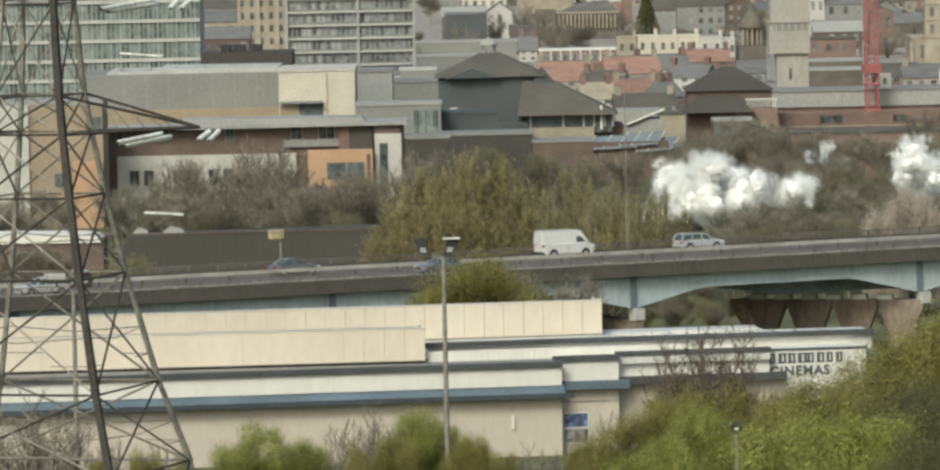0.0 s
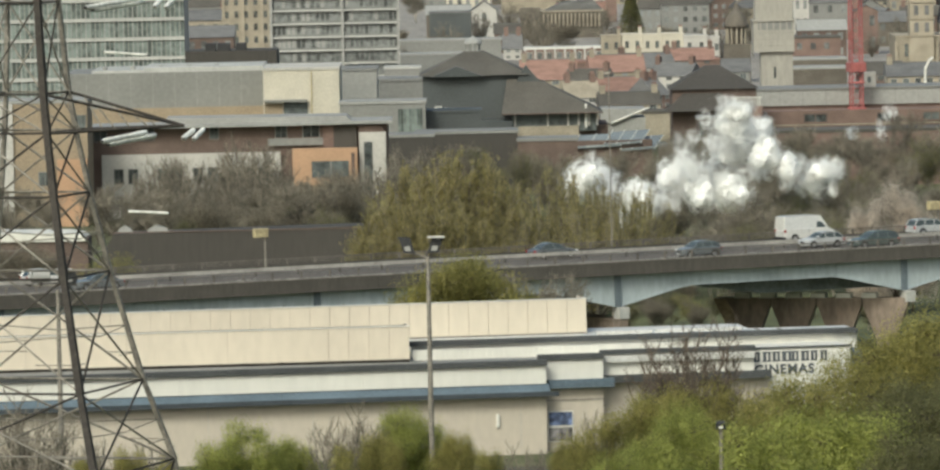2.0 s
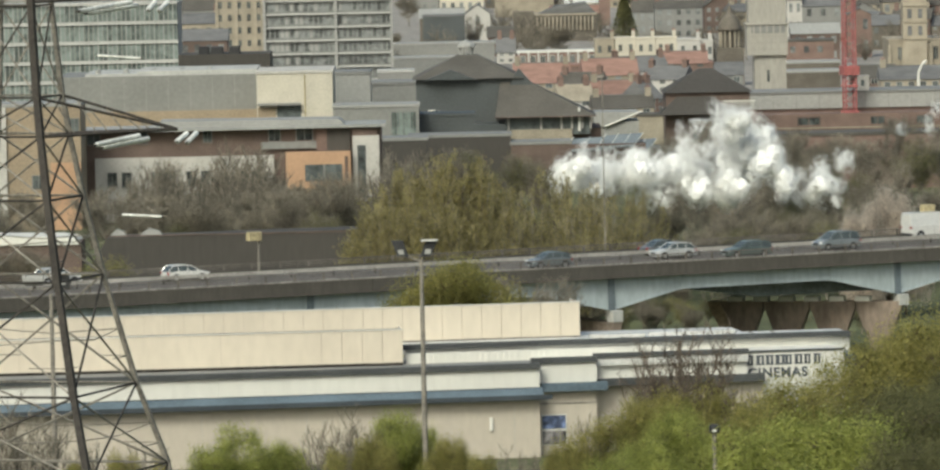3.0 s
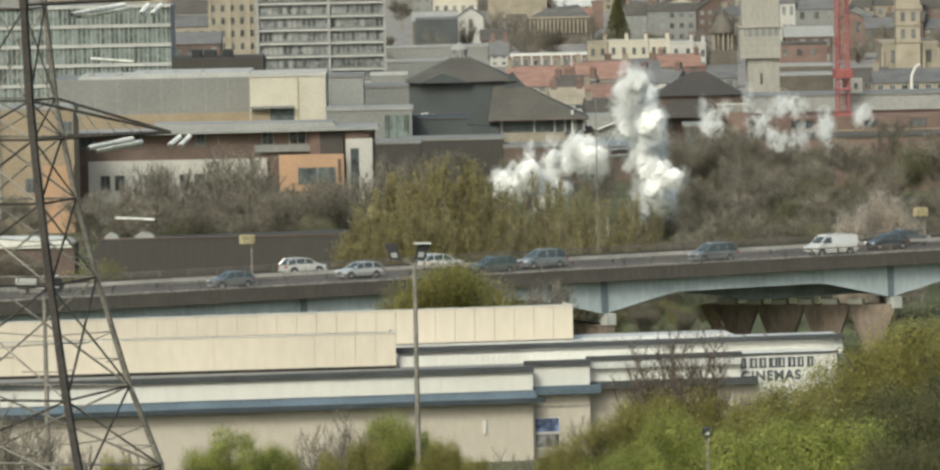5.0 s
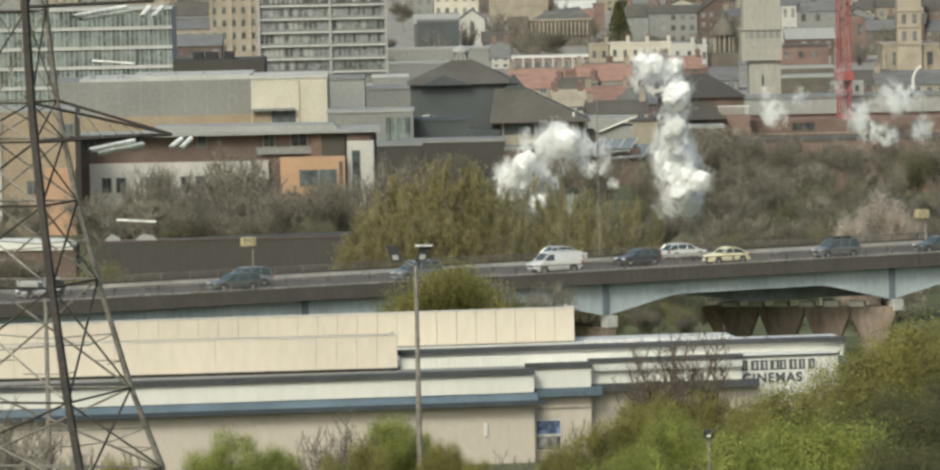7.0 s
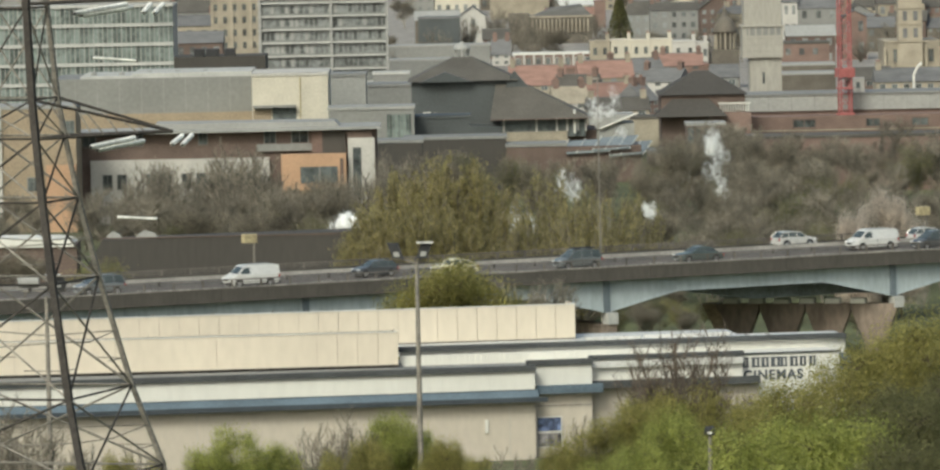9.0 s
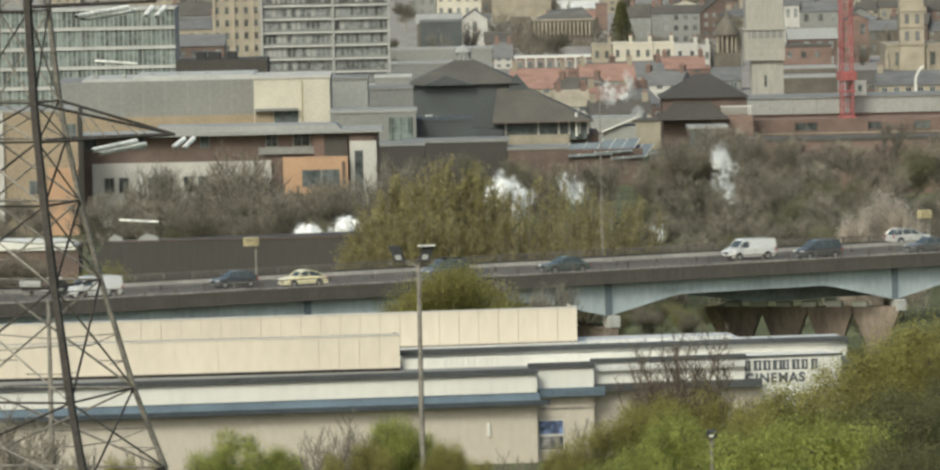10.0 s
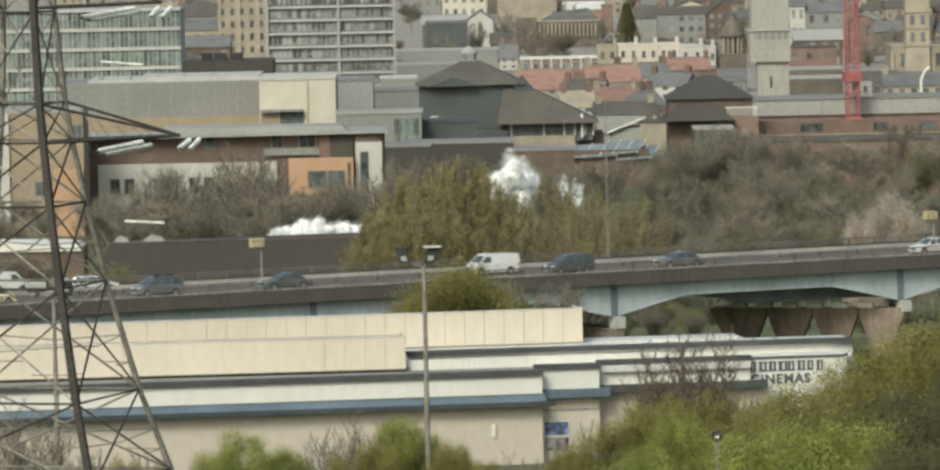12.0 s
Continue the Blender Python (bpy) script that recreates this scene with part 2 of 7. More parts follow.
tagged(part("car_park", g, M["asphalt"]), "worn grey asphalt car park", "car park", kind="structure")

g = Geo().slab([(-400, 1080), (400, 1080), (400, 2600), (-400, 2600)], 0.004, 0.05)
tagged(part("town_paving", g, M["concrete"]), "grey paved streets and yards of the town", "paving", kind="structure")

# ---- the flyover: deck, girders, piers, railings ----
FY0, FSL, FZ = 562.74, 0.5, 11.36
FANG = math.degrees(math.atan(FSL))
FW = 20.6


def fly(s, off, z=0.0):
    """A place on the flyover: s metres along it, off metres in from its near edge, z above the road."""
    a = radians(FANG)
    return (s * math.cos(a) - off * math.sin(a), FY0 + s * math.sin(a) + off * math.cos(a), FZ + z)


flyover = thing("flyover", fly(0, 0), FANG, "long concrete road flyover on pale blue steel girders", "flyover", kind="structure")
S0, S1 = -130.0, 140.0
part("deck", Geo().box(S0, 0.35, -0.45, S1, FW - 0.35, 0.0), M["worn_road"], flyover, "worn grey carriageways")
for k in range(18):
    a = S0 + k * 15
    part("edge_beam", Geo().prism([(a, -1.05), (a + 14.97, -1.05), (a + 14.97, 0.22), (a, 0.22)], -0.02, 0.42), M["dark_concrete"], flyover, "dark concrete edge beam")
    part("edge_beam", Geo().prism([(a, -0.9), (a + 14.97, -0.9), (a + 14.97, 0.22), (a, 0.22)], FW - 0.42, FW), M["dark_concrete"], flyover, "dark concrete edge beam")


for k in range(18):
    a = S0 + k * 15
    part("parapet_ledge", Geo().box(a, -0.06, 0.22, a + 14.95, 0.46, 0.34), M["concrete"], flyover, "pale ledge on the edge beam")


def railing(off, name, label, step=3.0, h=1.15):
    r = thing(name, fly(0, off), FANG, label, "railing", kind="structure")
    for k in range(int((S1 - S0) / step)):
        a = S0 + k * step
        part("post", bevelled(a - 0.09, -0.07, 0.2, a + 0.09, 0.07, h + 0.03, 0.02), M["rail"], r)
    for z, w in ((h - 0.02, 0.055), (h * 0.72, 0.03), (h * 0.5, 0.022)):
        part("rail", Geo().box(S0, -0.06, z - w, S1, 0.06, z + w), M["rail"], r)
    return r


railing(0.2, "near_railing", "weathered brown metal parapet railing with stout posts", 2.95, 1.0)
railing(FW - 0.2, "far_railing", "low weathered metal parapet railing with posts", 3.0, 0.78)
bar = thing("crash_barrier", fly(0, 10.3), FANG, "galvanised steel crash barrier along the central reserve", "barrier", kind="structure")
for k in range(60):
    a = S0 + 2 + k * 4.4
    part("post", Geo().box(a, -0.06, 0, a + 0.12, 0.06, 0.62), M["steel_dark"], bar)
for off in (-0.2, 0.2):
    part("beam", Geo().prism([(S0, 0.42), (S1, 0.42), (S1, 0.73), (S0, 0.73)], off - 0.05, off + 0.05), M["barrier"], bar)
for off in (2.1, 5.8, 14.9, 18.9):
    g = Geo()
    a = S0
    while a < S1:
        g.box(a, off - 0.05, 0.004, a + 2.0, off + 0.05, 0.012)
        a += 9.0
    part("lane_marks", g, M["white"], flyover, "broken white lane lines")


def fs(X):
    return X / math.cos(radians(FANG))


# pier stations along the bridge and the girder's curved underside between them
PIER_A, PIER_B = fs(14.03), fs(42.38)
SPAN = PIER_B - PIER_A
def soffit(s):
    """Depth of the girder's lower edge under the road."""
    u = ((s - PIER_A) / SPAN) % 1.0
    d = min(u, 1 - u)
    return -2.35 - (1.75 * max(0.0, (0.24 - d) / 0.24) if d < 0.24 else 0.0)


for off, nm in ((1.0, "girder"), (FW - 1.4, "girder")):
    for k in range(-2, 2):
        a, b = PIER_A + k * SPAN, PIER_A + (k + 1) * SPAN
        pts = [(a + 0.02, -1.0), (b - 0.02, -1.0)]
        pts += [(b - 0.02 - (b - a - 0.04) * i / 24, soffit(b - 0.02 - (b - a - 0.04) * i / 24)) for i in range(25)]
        part("girder", Geo().prism(pts[::-1], off, off + 0.35), M["girder"], flyover, "pale blue painted haunched steel girder")
        part("girder_flange", Geo().add([q for i in range(25) for q in ((a + (b - a) * i / 24, off - 0.12, soffit(a + 0.02 + (b - a - 0.04) * i / 24) - 0.0), (a + (b - a) * i / 24, off + 0.5, soffit(a + 0.02 + (b - a - 0.04) * i / 24)), (a + (b - a) * i / 24, off + 0.5, soffit(a + 0.02 + (b - a - 0.04) * i / 24) - 0.08), (a + (b - a) * i / 24, off - 0.12, soffit(a + 0.02 + (b - a - 0.04) * i / 24) - 0.08))],
             [q for i in range(24) for q in ((4 * i, 4 * i + 4, 4 * i + 5, 4 * i + 1), (4 * i + 1, 4 * i + 5, 4 * i + 6, 4 * i + 2), (4 * i + 2, 4 * i + 6, 4 * i + 7, 4 * i + 3), (4 * i + 3, 4 * i + 7, 4 * i + 4, 4 * i))]), M["girder"], flyover)
# deep, dark-coloured inner girders stand in for the shaded underside
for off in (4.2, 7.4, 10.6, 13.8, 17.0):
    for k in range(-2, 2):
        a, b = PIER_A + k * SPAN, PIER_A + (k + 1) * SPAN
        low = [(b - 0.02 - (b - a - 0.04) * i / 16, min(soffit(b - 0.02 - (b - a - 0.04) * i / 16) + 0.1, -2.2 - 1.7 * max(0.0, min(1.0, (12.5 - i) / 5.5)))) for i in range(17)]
        part("inner_girder", Geo().prism(([(a + 0.02, -0.45), (b - 0.02, -0.45)] + low)[::-1], off, off + 0.3), M["soffit"], flyover, "inner steel girder with shade in its blue grey colour")
for k in range(30):
    a = PIER_A - SPAN * 1.5 + k * SPAN / 9
    part("cross_brace", Geo().box(a, 1.4, -1.2, a + 0.25, FW - 1.5, -0.8), M["girder"], flyover)
for k in (-2, -1, 0, 1):
    s = PIER_A + k * SPAN
    part("stiffener", Geo().box(s - 0.32, 0.82, soffit(s) - 0.02, s + 0.32, 1.0, -1.02), M["girder_blue"], flyover, "blue painted bearing stiffener")
    for j in (0.42, 0.5, 0.58) if k else (0.24, 0.76):
        part("stiffener", Geo().box(s + SPAN * j - 0.05, 0.9, -2.3, s + SPAN * j + 0.05, 1.0, -1.02), M["girder"], flyover)
    part("bearing_block", bevelled(s - 0.15, 0.35, -5.25, s + 0.95, 1.6, -4.15, 0.05), M["pale_concrete"], flyover, "pale concrete bearing block")
    if k != 1:
        g = Geo().prism([(s - 0.8, -FZ), (s + 0.8, -FZ), (s + 0.8, -5.6), (s + 0.95, -5.25), (s - 0.95, -5.25), (s - 0.8, -5.6)], 0.5, FW - 0.6)
        part("pier", g, M["pier_brown"], flyover, "brown concrete wall pier")
# skewed row of flared columns under the girders at the second pier
ROW_A = math.atan2(5.0, -18.0) - radians(FANG)
def along(u, v, z):
    """A place by the column row: u along it from the near edge, v in front of it."""
    c, n = (math.cos(ROW_A), math.sin(ROW_A)), (math.sin(ROW_A), -math.cos(ROW_A))
    return (PIER_B - 0.2 + c[0] * u - n[0] * v, 1.4 + c[1] * u - n[1] * v, z)


def upright(poly, v0, v1):
    """Polygon in u, z, thick from v0 to v1."""
    n = len(poly)
    return Geo().add([along(u, v0, z) for u, z in poly] + [along(u, v1, z) for u, z in poly],
                     [tuple(range(n)), tuple(reversed(range(n, 2 * n)))] + [(i, i + n, (i + 1) % n + n, (i + 1) % n) for i in range(n)])


for u in (1.4, 6.0, 10.6, 15.2):
    part("flared_column", upright([(u - 0.8, -FZ), (u + 0.8, -FZ), (u + 0.95, -8.8), (u + 2.25, -5.5), (u + 2.25, -4.85), (u - 2.25, -4.85), (u - 2.25, -5.5), (u - 0.95, -8.8)], -0.6, 0.6), M["pier_brown"], flyover, "brown concrete flared column")
for k in range(6):
    u = 3.0 + k * 2.55
    part("bearing", upright([(u - 0.75, -4.85), (u + 0.75, -4.85), (u + 0.7, -4.35), (u - 0.7, -4.35)], -0.55, 0.7), M["white"], flyover, "pale bearing block")
# end of the column row; its ochre colour paints sunlight on concrete
part("end_pier_slope", upright([(15.4, -FZ), (13.6, -FZ), (17.4, -4.9), (18.6, -4.9)], -1.5, 0.9), M["end_pier_sun"], flyover, "sloping end pier with sunlight in its ochre colour")

# ---- the cinema ----
CA = 8.0
CX, CY = 5.80, 502.85
cinema = thing("cinema_building", (CX, CY, 0), CA, "long low cream and white cinema with blue trim", "cinema")
# front wing: wall, canopy, fascia, gutter; x along the front, y to the back
part("front_wall", Geo().box(-62, 0, 0, 0, 0.4, 5.0), M["buff"], cinema, "buff rendered lower wall")
for k in range(7):
    part("wall_joint", Geo().box(-8.8 * k - 2.2, -0.012, 0, -8.8 * k - 2.17, 0.0, 4.95), M["pale_concrete"], cinema)
part("canopy", Geo().add([(-62, -1.0, 5.35), (0.2, -1.0, 5.35), (0.2, -0.05, 5.95), (-62, -0.05, 5.95), (-62, -1.0, 5.0), (0.9, -1.0, 5.0), (0.2, -0.05, 5.0), (-62, -0.05, 5.0)], [(0, 1, 2, 3), (4, 5, 1, 0), (1, 5, 6, 2), (7, 6, 5, 4), (3, 2, 6, 7), (0, 3, 7, 4)]), M["blue_trim"], cinema, "blue metal canopy band")
# dark strip paints the shadow along the canopy's lower edge
part("canopy_shade_strip", Geo().box(-62, -1.06, 4.94, 0.95, -1.0, 5.36), M["canopy_shade"], cinema, "dark strip painted as shade along the canopy")
for k in range(16):
    part("fascia", Geo().box(-62 + 3.875 * k, -0.25, 5.95, -62 + 3.875 * (k + 1) - 0.012, 0.15, 7.52), M["white"], cinema)
part("gutter", Geo().prism([(-62, 7.52), (0.05, 7.52), (0.05, 7.97), (-62, 7.97)], -0.55, 0.15), M["dark_trim"], cinema, "dark blue grey gutter")
part("low_roof", Geo().box(-62, 0.15, 7.3, 0, 13.1, 7.8), M["grey_panel"], cinema, "grey flat roof")
# middle wing, a little set back
part("middle_wall", Geo().box(0.0, 1.2, 0, 5.05, 1.6, 5.45), M["buff"], cinema, "buff rendered lower wall")
part("string_course", Geo().box(0.0, 1.12, 4.35, 5.05, 1.2, 4.45), M["concrete"], cinema)
part("canopy", Geo().box(0.25, 0.35, 5.45, 5.9, 1.2, 6.16), M["blue_trim"], cinema, "blue metal canopy band")
part("fascia", Geo().box(0.02, 0.95, 6.16, 5.05, 1.5, 7.85), M["white"], cinema)
part("gutter", Geo().box(-0.5, 0.7, 7.85, 5.1, 1.5, 8.29), M["dark_trim"], cinema, "dark blue grey gutter")
part("ribbed_roof", Geo().box(0, 1.6, 7.4, 18.2, 9, 7.95), M["roofing"], cinema, "pale ribbed sheet roof")
# entrance wing
part("entrance_wall", Geo().box(5.05, 2.4, 0, 19.6, 2.8, 5.7), M["buff"], cinema, "buff rendered lower wall")
part("canopy", Geo().box(5.2, 1.4, 5.68, 19.6, 2.4, 6.3), M["dark_trim"], cinema, "dark blue canopy band")
for k in range(3):
    part("fascia", Geo().box(5.1 + 4.37 * k, 2.05, 6.3, 5.1 + 4.37 * (k + 1) - 0.012, 2.6, 8.08), M["white"], cinema)
part("gutter", Geo().box(5.0, 1.75, 8.08, 18.3, 2.6, 8.42), M["dark_trim"], cinema, "dark blue grey gutter")
# end wing with the sign
for k in range(4):
    part("sign_panel", Geo().box(18.22 + 2.13 * k, 2.75, 0, 18.22 + 2.13 * (k + 1) - 0.012, 2.95, 8.05), M["white"], cinema)
part("end_wing", Geo().box(18.22, 2.95, 0, 26.73, 9, 8.0), M["white"], cinema, "white end wing")
part("sign_trim", Geo().box(18.2, 2.62, 8.05, 26.85, 3.1, 8.17), M["dark_trim"], cinema)
part("blue_return", Geo().box(26.75, 5.5, 6.4, 28.3, 8.9, 7.45), M["blue_trim"], cinema, "blue end panel")
# upper storey behind
for k in range(8):
    part("upper_panel", Geo().box(-10.2 + 4.84 * k, 9.0, 7.4, -10.2 + 4.84 * (k + 1) - 0.012, 9.4, 8.72), M["white"], cinema)
part("upper_gutter", Geo().box(-10.4, 8.5, 8.72, 28.6, 9.4, 9.13), M["dark_trim"], cinema, "dark upper gutter")
part("upper_roof", Geo().box(-10.2, 9.4, 8.2, 28.4, 13.2, 9.0), M["roofing"], cinema, "pale sheet roof")
part("upper_roof", Geo().box(-62, 13.2, 8.2, 20, 19.5, 8.95), M["roofing"], cinema, "pale sheet roof")
part("end_wall", Geo().box(28.4, 9.0, 0, 28.55, 13, 8.7), M["white"], cinema)
for k in range(44):
    a = -10.3 + k * 0.5
    part("corrugation", Geo().prism([(a, 7.8), (a + 0.3, 7.8), (a + 0.25, 8.62), (a + 0.05, 8.62)], 4.98, 5.08), M["white"], cinema)
part("roof_upstand", Geo().box(-10.6, 5.08, 7.6, 11.5, 5.25, 8.66), M["white"], cinema, "ribbed white roof upstand")
for a, b, yy, h in ((6.2, 11, 11.0, 0.3), (11.5, 19, 12.0, 0.25)):
    part("roof_sheet", Geo().box(a, yy, 9.0, b, yy + 0.8, 9.02 + h), M["roofing"], cinema)
for k in range(9):
    part("roof_rib", Geo().box(7 + k * 1.9, 10, 8.99, 7.12 + k * 1.9, 13, 9.07), M["steel"], cinema)


def screen(x0, x1, y, depth, z0, z1, step, name, label, turn=0.0, plain=99.0):
    s = thing(name, (0, 0, 0), 0, label, "plant screen")
    s.matrix_basis = pose(CX, CY, 0, 0, 0, CA) @ pose(x1, y, 0, 0, 0, turn)
    L = x1 - x0
    a = 0.0
    while a < L:
        b = min(L, a + (step if a < plain else 8.5))
        part("panel", Geo().box(-b + 0.02, 0, z0 + 0.12, -a - 0.02, 0.12, z1 - 0.05), M["cream"], s)
        a = b
    part("backing", Geo().box(-L, 0.1, z0 + 0.1, 0, 0.3, z1 - 0.1), M["buff"], s)
    part("side", Geo().box(-0.1, 0.3, z0 + 0.1, 0, depth, z1 - 0.06), M["cream"], s)
    part("capping", Geo().box(-L, -0.06, z1 - 0.05, 0.05, 0.3, z1 + 0.02), M["white"], s, "white capping")
    a = 0.4
    while a < L:
        part("foot", Geo().box(-a - 0.18, -0.05, z0 - 0.4, -a, 0.25, z0 + 0.1), M["steel_dark"], s)
        part("stay", Geo().box(-a - 0.12, 0.3, z1 - 0.1, -a - 0.04, 0.4, z1 + 0.16), M["steel"], s)
        a += step * 3
    part("base_rail", Geo().box(-L, -0.05, z0 + 0.05, 0, 0.1, z0 + 0.12), M["steel"], s)
    # dark strip paints the shade in the gap below the panels
    part("base_gap_shade", Geo().box(-L, 0.15, z0 - 0.4, 0, 0.28, z0 + 0.05), M["steel_dark"], s, "dark strip painted as shade under the panels")
    if plain < 99:
        # dark bar paints the shaded gap seen over the front screen
        part("rear_gap_shade", Geo().box(-L, 0.5, z1 - 0.1, -0.3, 0.6, z1 + 0.04), M["steel_dark"], s, "dark bar painted as the shaded gap behind the edge")
    return s


screen(-62, -11.0, 4.0, 4.5, 7.95, 10.85, 1.72, "front_plant_screen", "cream panelled plant screen on the cinema roof", -3.0, 6.8)
screen(-62, 5.8, 14.0, 5.0, 8.95, 12.0, 1.72, "rear_plant_screen", "cream panelled plant screen on the upper cinema roof")
# sign: plain upright strokes for the name, letters for the word below
for k, w in enumerate((0.6, 0.74, 0.7, 0.9, 0.62, 0.72, 0.58, 0.6)):
    a = 18.3 + k * 0.83
    g = Geo().box(a, 2.68, 6.98, a + w * 0.36, 2.75, 7.74).box(a + w * 0.6, 2.68, 6.98, a + w * 0.86, 2.75, 7.74)
    g.box(a - 0.04, 2.69, 7.66, a + w * 0.92, 2.75, 7.78).box(a - 0.04, 2.69, 6.94, a + w * 0.92, 2.75, 7.06)
    part("sign_block", g, M["letter"], cinema, "dark block of the name sign")
cu = bpy.data.curves.new("sign_word", "FONT")
cu.body, cu.size, cu.extrude, cu.space_character, cu.offset = "CINEMAS", 1.12, 0.03, 1.16, 0.035
tmp = bpy.data.objects.new("tmp", cu)
scene.collection.objects.link(tmp)
bpy.context.view_layer.update()
wm = bpy.data.meshes.new_from_object(tmp.evaluated_get(bpy.context.evaluated_depsgraph_get()))
bpy.data.objects.remove(tmp)
word = part("sign_word", wm, M["letter"], cinema, "dark letters of the wall sign")
word.matrix_basis = Matrix.Translation((18.35, 2.71, 5.9)) @ Euler((radians(90), 0, 0)).to_matrix().to_4x4()
# posters and small wall box
for z0, pm_ in ((0.95, "poster_dark"), (2.27, "poster_blue")):
    part("poster", Geo().box(0.35, 1.10, z0, 2.35, 1.16, z0 + 1.11), M[pm_], cinema, "film poster in a wall frame")
    part("poster_frame", Geo().box(0.25, 1.165, z0 - 0.1, 2.45, 1.2, z0 + 1.11 + 0.1), M["white"], cinema)
part("wall_lamp", bevelled(-4.32, -0.18, 2.38, -4.02, -0.02, 3.50, 0.03), M["white"], cinema, "white bulkhead wall lamp")
# ---- the town behind ----
def window(parent, x, y, z, w, h, sill=True, glass="glass", frame_m="white", depth=0.12):
    """A framed window on a wall face that looks to -y."""
    wd = part("window", Geo().box(x - w / 2, y - 0.03, z, x + w / 2, y + 0.05, z + h), M[glass], parent)
    if sill == "far":
        return wd
    t = max(0.06, w * 0.07)
    fr = Geo().box(x - w / 2 - t, y - depth, z - t, x - w / 2, y + 0.02, z + h + t).box(x + w / 2, y - depth, z - t, x + w / 2 + t, y + 0.02, z + h + t)
    fr.box(x - w / 2, y - depth, z + h, x + w / 2, y + 0.02, z + h + t)
    fr.box(x - t / 3, y - 0.07, z, x + t / 3, y - 0.031, z + h)
    part("frame", fr, M[frame_m], wd)
    if sill and sill != "far":
        part("sill", Geo().box(x - w / 2 - t, y - depth - 0.1, z - t - 0.06, x + w / 2 + t, y + 0.02, z - t), M[frame_m], wd)
    return wd


def house(x, y, w, eave, depth=9.0, rz=0.0, wall="brick", roof="slate", pitch=0.55, floors=2, bays=3, gable=False, chimneys=1, label="", frame_m="pale_concrete", name="house", category="house", group="town houses"):
    h = thing(name, (x, y, 0), rz, label or "small %s house with a %s roof" % (wall.replace("_", " "), roof.replace("_", " ")), category, group)
    part("wall", Geo().box(-w / 2, 0, 0, w / 2, depth, eave), M[wall], h)
    o = 0.3
    if gable:
        rise = w / 2 * pitch
        part("gable", Geo().prism([(-w / 2, eave), (w / 2, eave), (0, eave + rise)], 0, depth), M[wall], h)
        for s in (-1, 1):
            part("roof", Geo().prism([(0, eave + rise), (0, eave + rise + 0.18), (s * (w / 2 + o), eave - o * pitch + 0.18), (s * (w / 2 + o), eave - o * pitch)][::s], -o, depth + o), M[roof], h)
        top = eave + rise
    else:
        rise = depth / 2 * pitch
        vs = [(-w / 2 - o, -o, eave - o * pitch), (w / 2 + o, -o, eave - o * pitch), (w / 2 + o, depth + o, eave - o * pitch), (-w / 2 - o, depth + o, eave - o * pitch), (-w / 2 - o, depth / 2, eave + rise), (w / 2 + o, depth / 2, eave + rise)]
        part("roof", Geo().add(vs, [(0, 1, 5, 4), (2, 3, 4, 5), (1, 2, 5), (3, 0, 4), (3, 2, 1, 0)]), M[roof], h)
        part("ridge", Geo().box(-w / 2 - o, depth / 2 - 0.15, eave + rise - 0.06, w / 2 + o, depth / 2 + 0.15, eave + rise + 0.1), M["slate"], h)
        top = eave + rise
    fh = eave / floors
    for f in range(floors):
        for b in range(bays):
            window(h, -w / 2 + w * (b + 0.5) / bays, 0, f * fh + fh * 0.32, min(1.3, w / bays * 0.45), fh * 0.48, frame_m=frame_m, sill="far" if y > 1280 else False, glass="hazed_glass" if y > 1280 else "glass")
    for c in range(chimneys):
        cx = (-w / 2 + 0.7) if c == 0 else (w / 2 - 0.7)
        ch = part("chimney", Geo().box(cx - 0.55, depth * 0.42, top - 1.2, cx + 0.55, depth * 0.58, top + 1.1).box(cx - 0.65, depth * 0.41, top + 1.1, cx + 0.65, depth * 0.59, top + 1.28), M["brick" if wall != "stone" else "stone"], h)
        for k in (-0.3, 0.0, 0.3):
            part("pot", Geo().tube((cx + k, depth / 2, top + 1.28), (cx + k, depth / 2, top + 1.75), 0.13, 0.1, 6), M["red_tile"], ch)
    return h


def block(name, x, y, w, top, depth, wall, label, category="building", rz=0.0, z0=0.0, parapet=None, group=""):
    b = thing(name, (x, y, 0), rz, label, category, group)
    part("wall", Geo().box(-w / 2, 0, z0, w / 2, depth, top), M[wall], b)
    if parapet:
        part("parapet", Geo().box(-w / 2 - 0.15, -0.15, top, w / 2 + 0.15, depth + 0.15, top + 0.45), M[parapet], b)
    return b


# green glass office
x, y, w, z = -74.10, 1130.00, 40.68, 25.27
gl = block("glass_office", x, y, w, z - 0.2, 18, "lt_grey", "curved green glass office block with pale floor bands", "office", parapet="lt_grey")
floor_h = 3.67
for f in range(5):
    zt = z - f * floor_h
    n = 46
    for k in range(n):
        a = -w / 2 + w * k / n
        part("pane", Geo().box(a + 0.12, -0.22, zt - floor_h + 0.55, a + w / n - 0.06, -0.12, zt - 0.1), M["glass_green"], gl)
        part("mullion", Geo().box(a - 0.02, -0.34, zt - floor_h + 0.5, a + 0.1, -0.1, zt), M["pale_concrete" if k % 2 else "lt_grey"], gl)
    part("floor_band", Geo().box(-w / 2 - 0.1, -0.6, zt - 0.12, w / 2 + 0.1, -0.1, zt + 0.5), M["pale_concrete"], gl, "pale floor band")
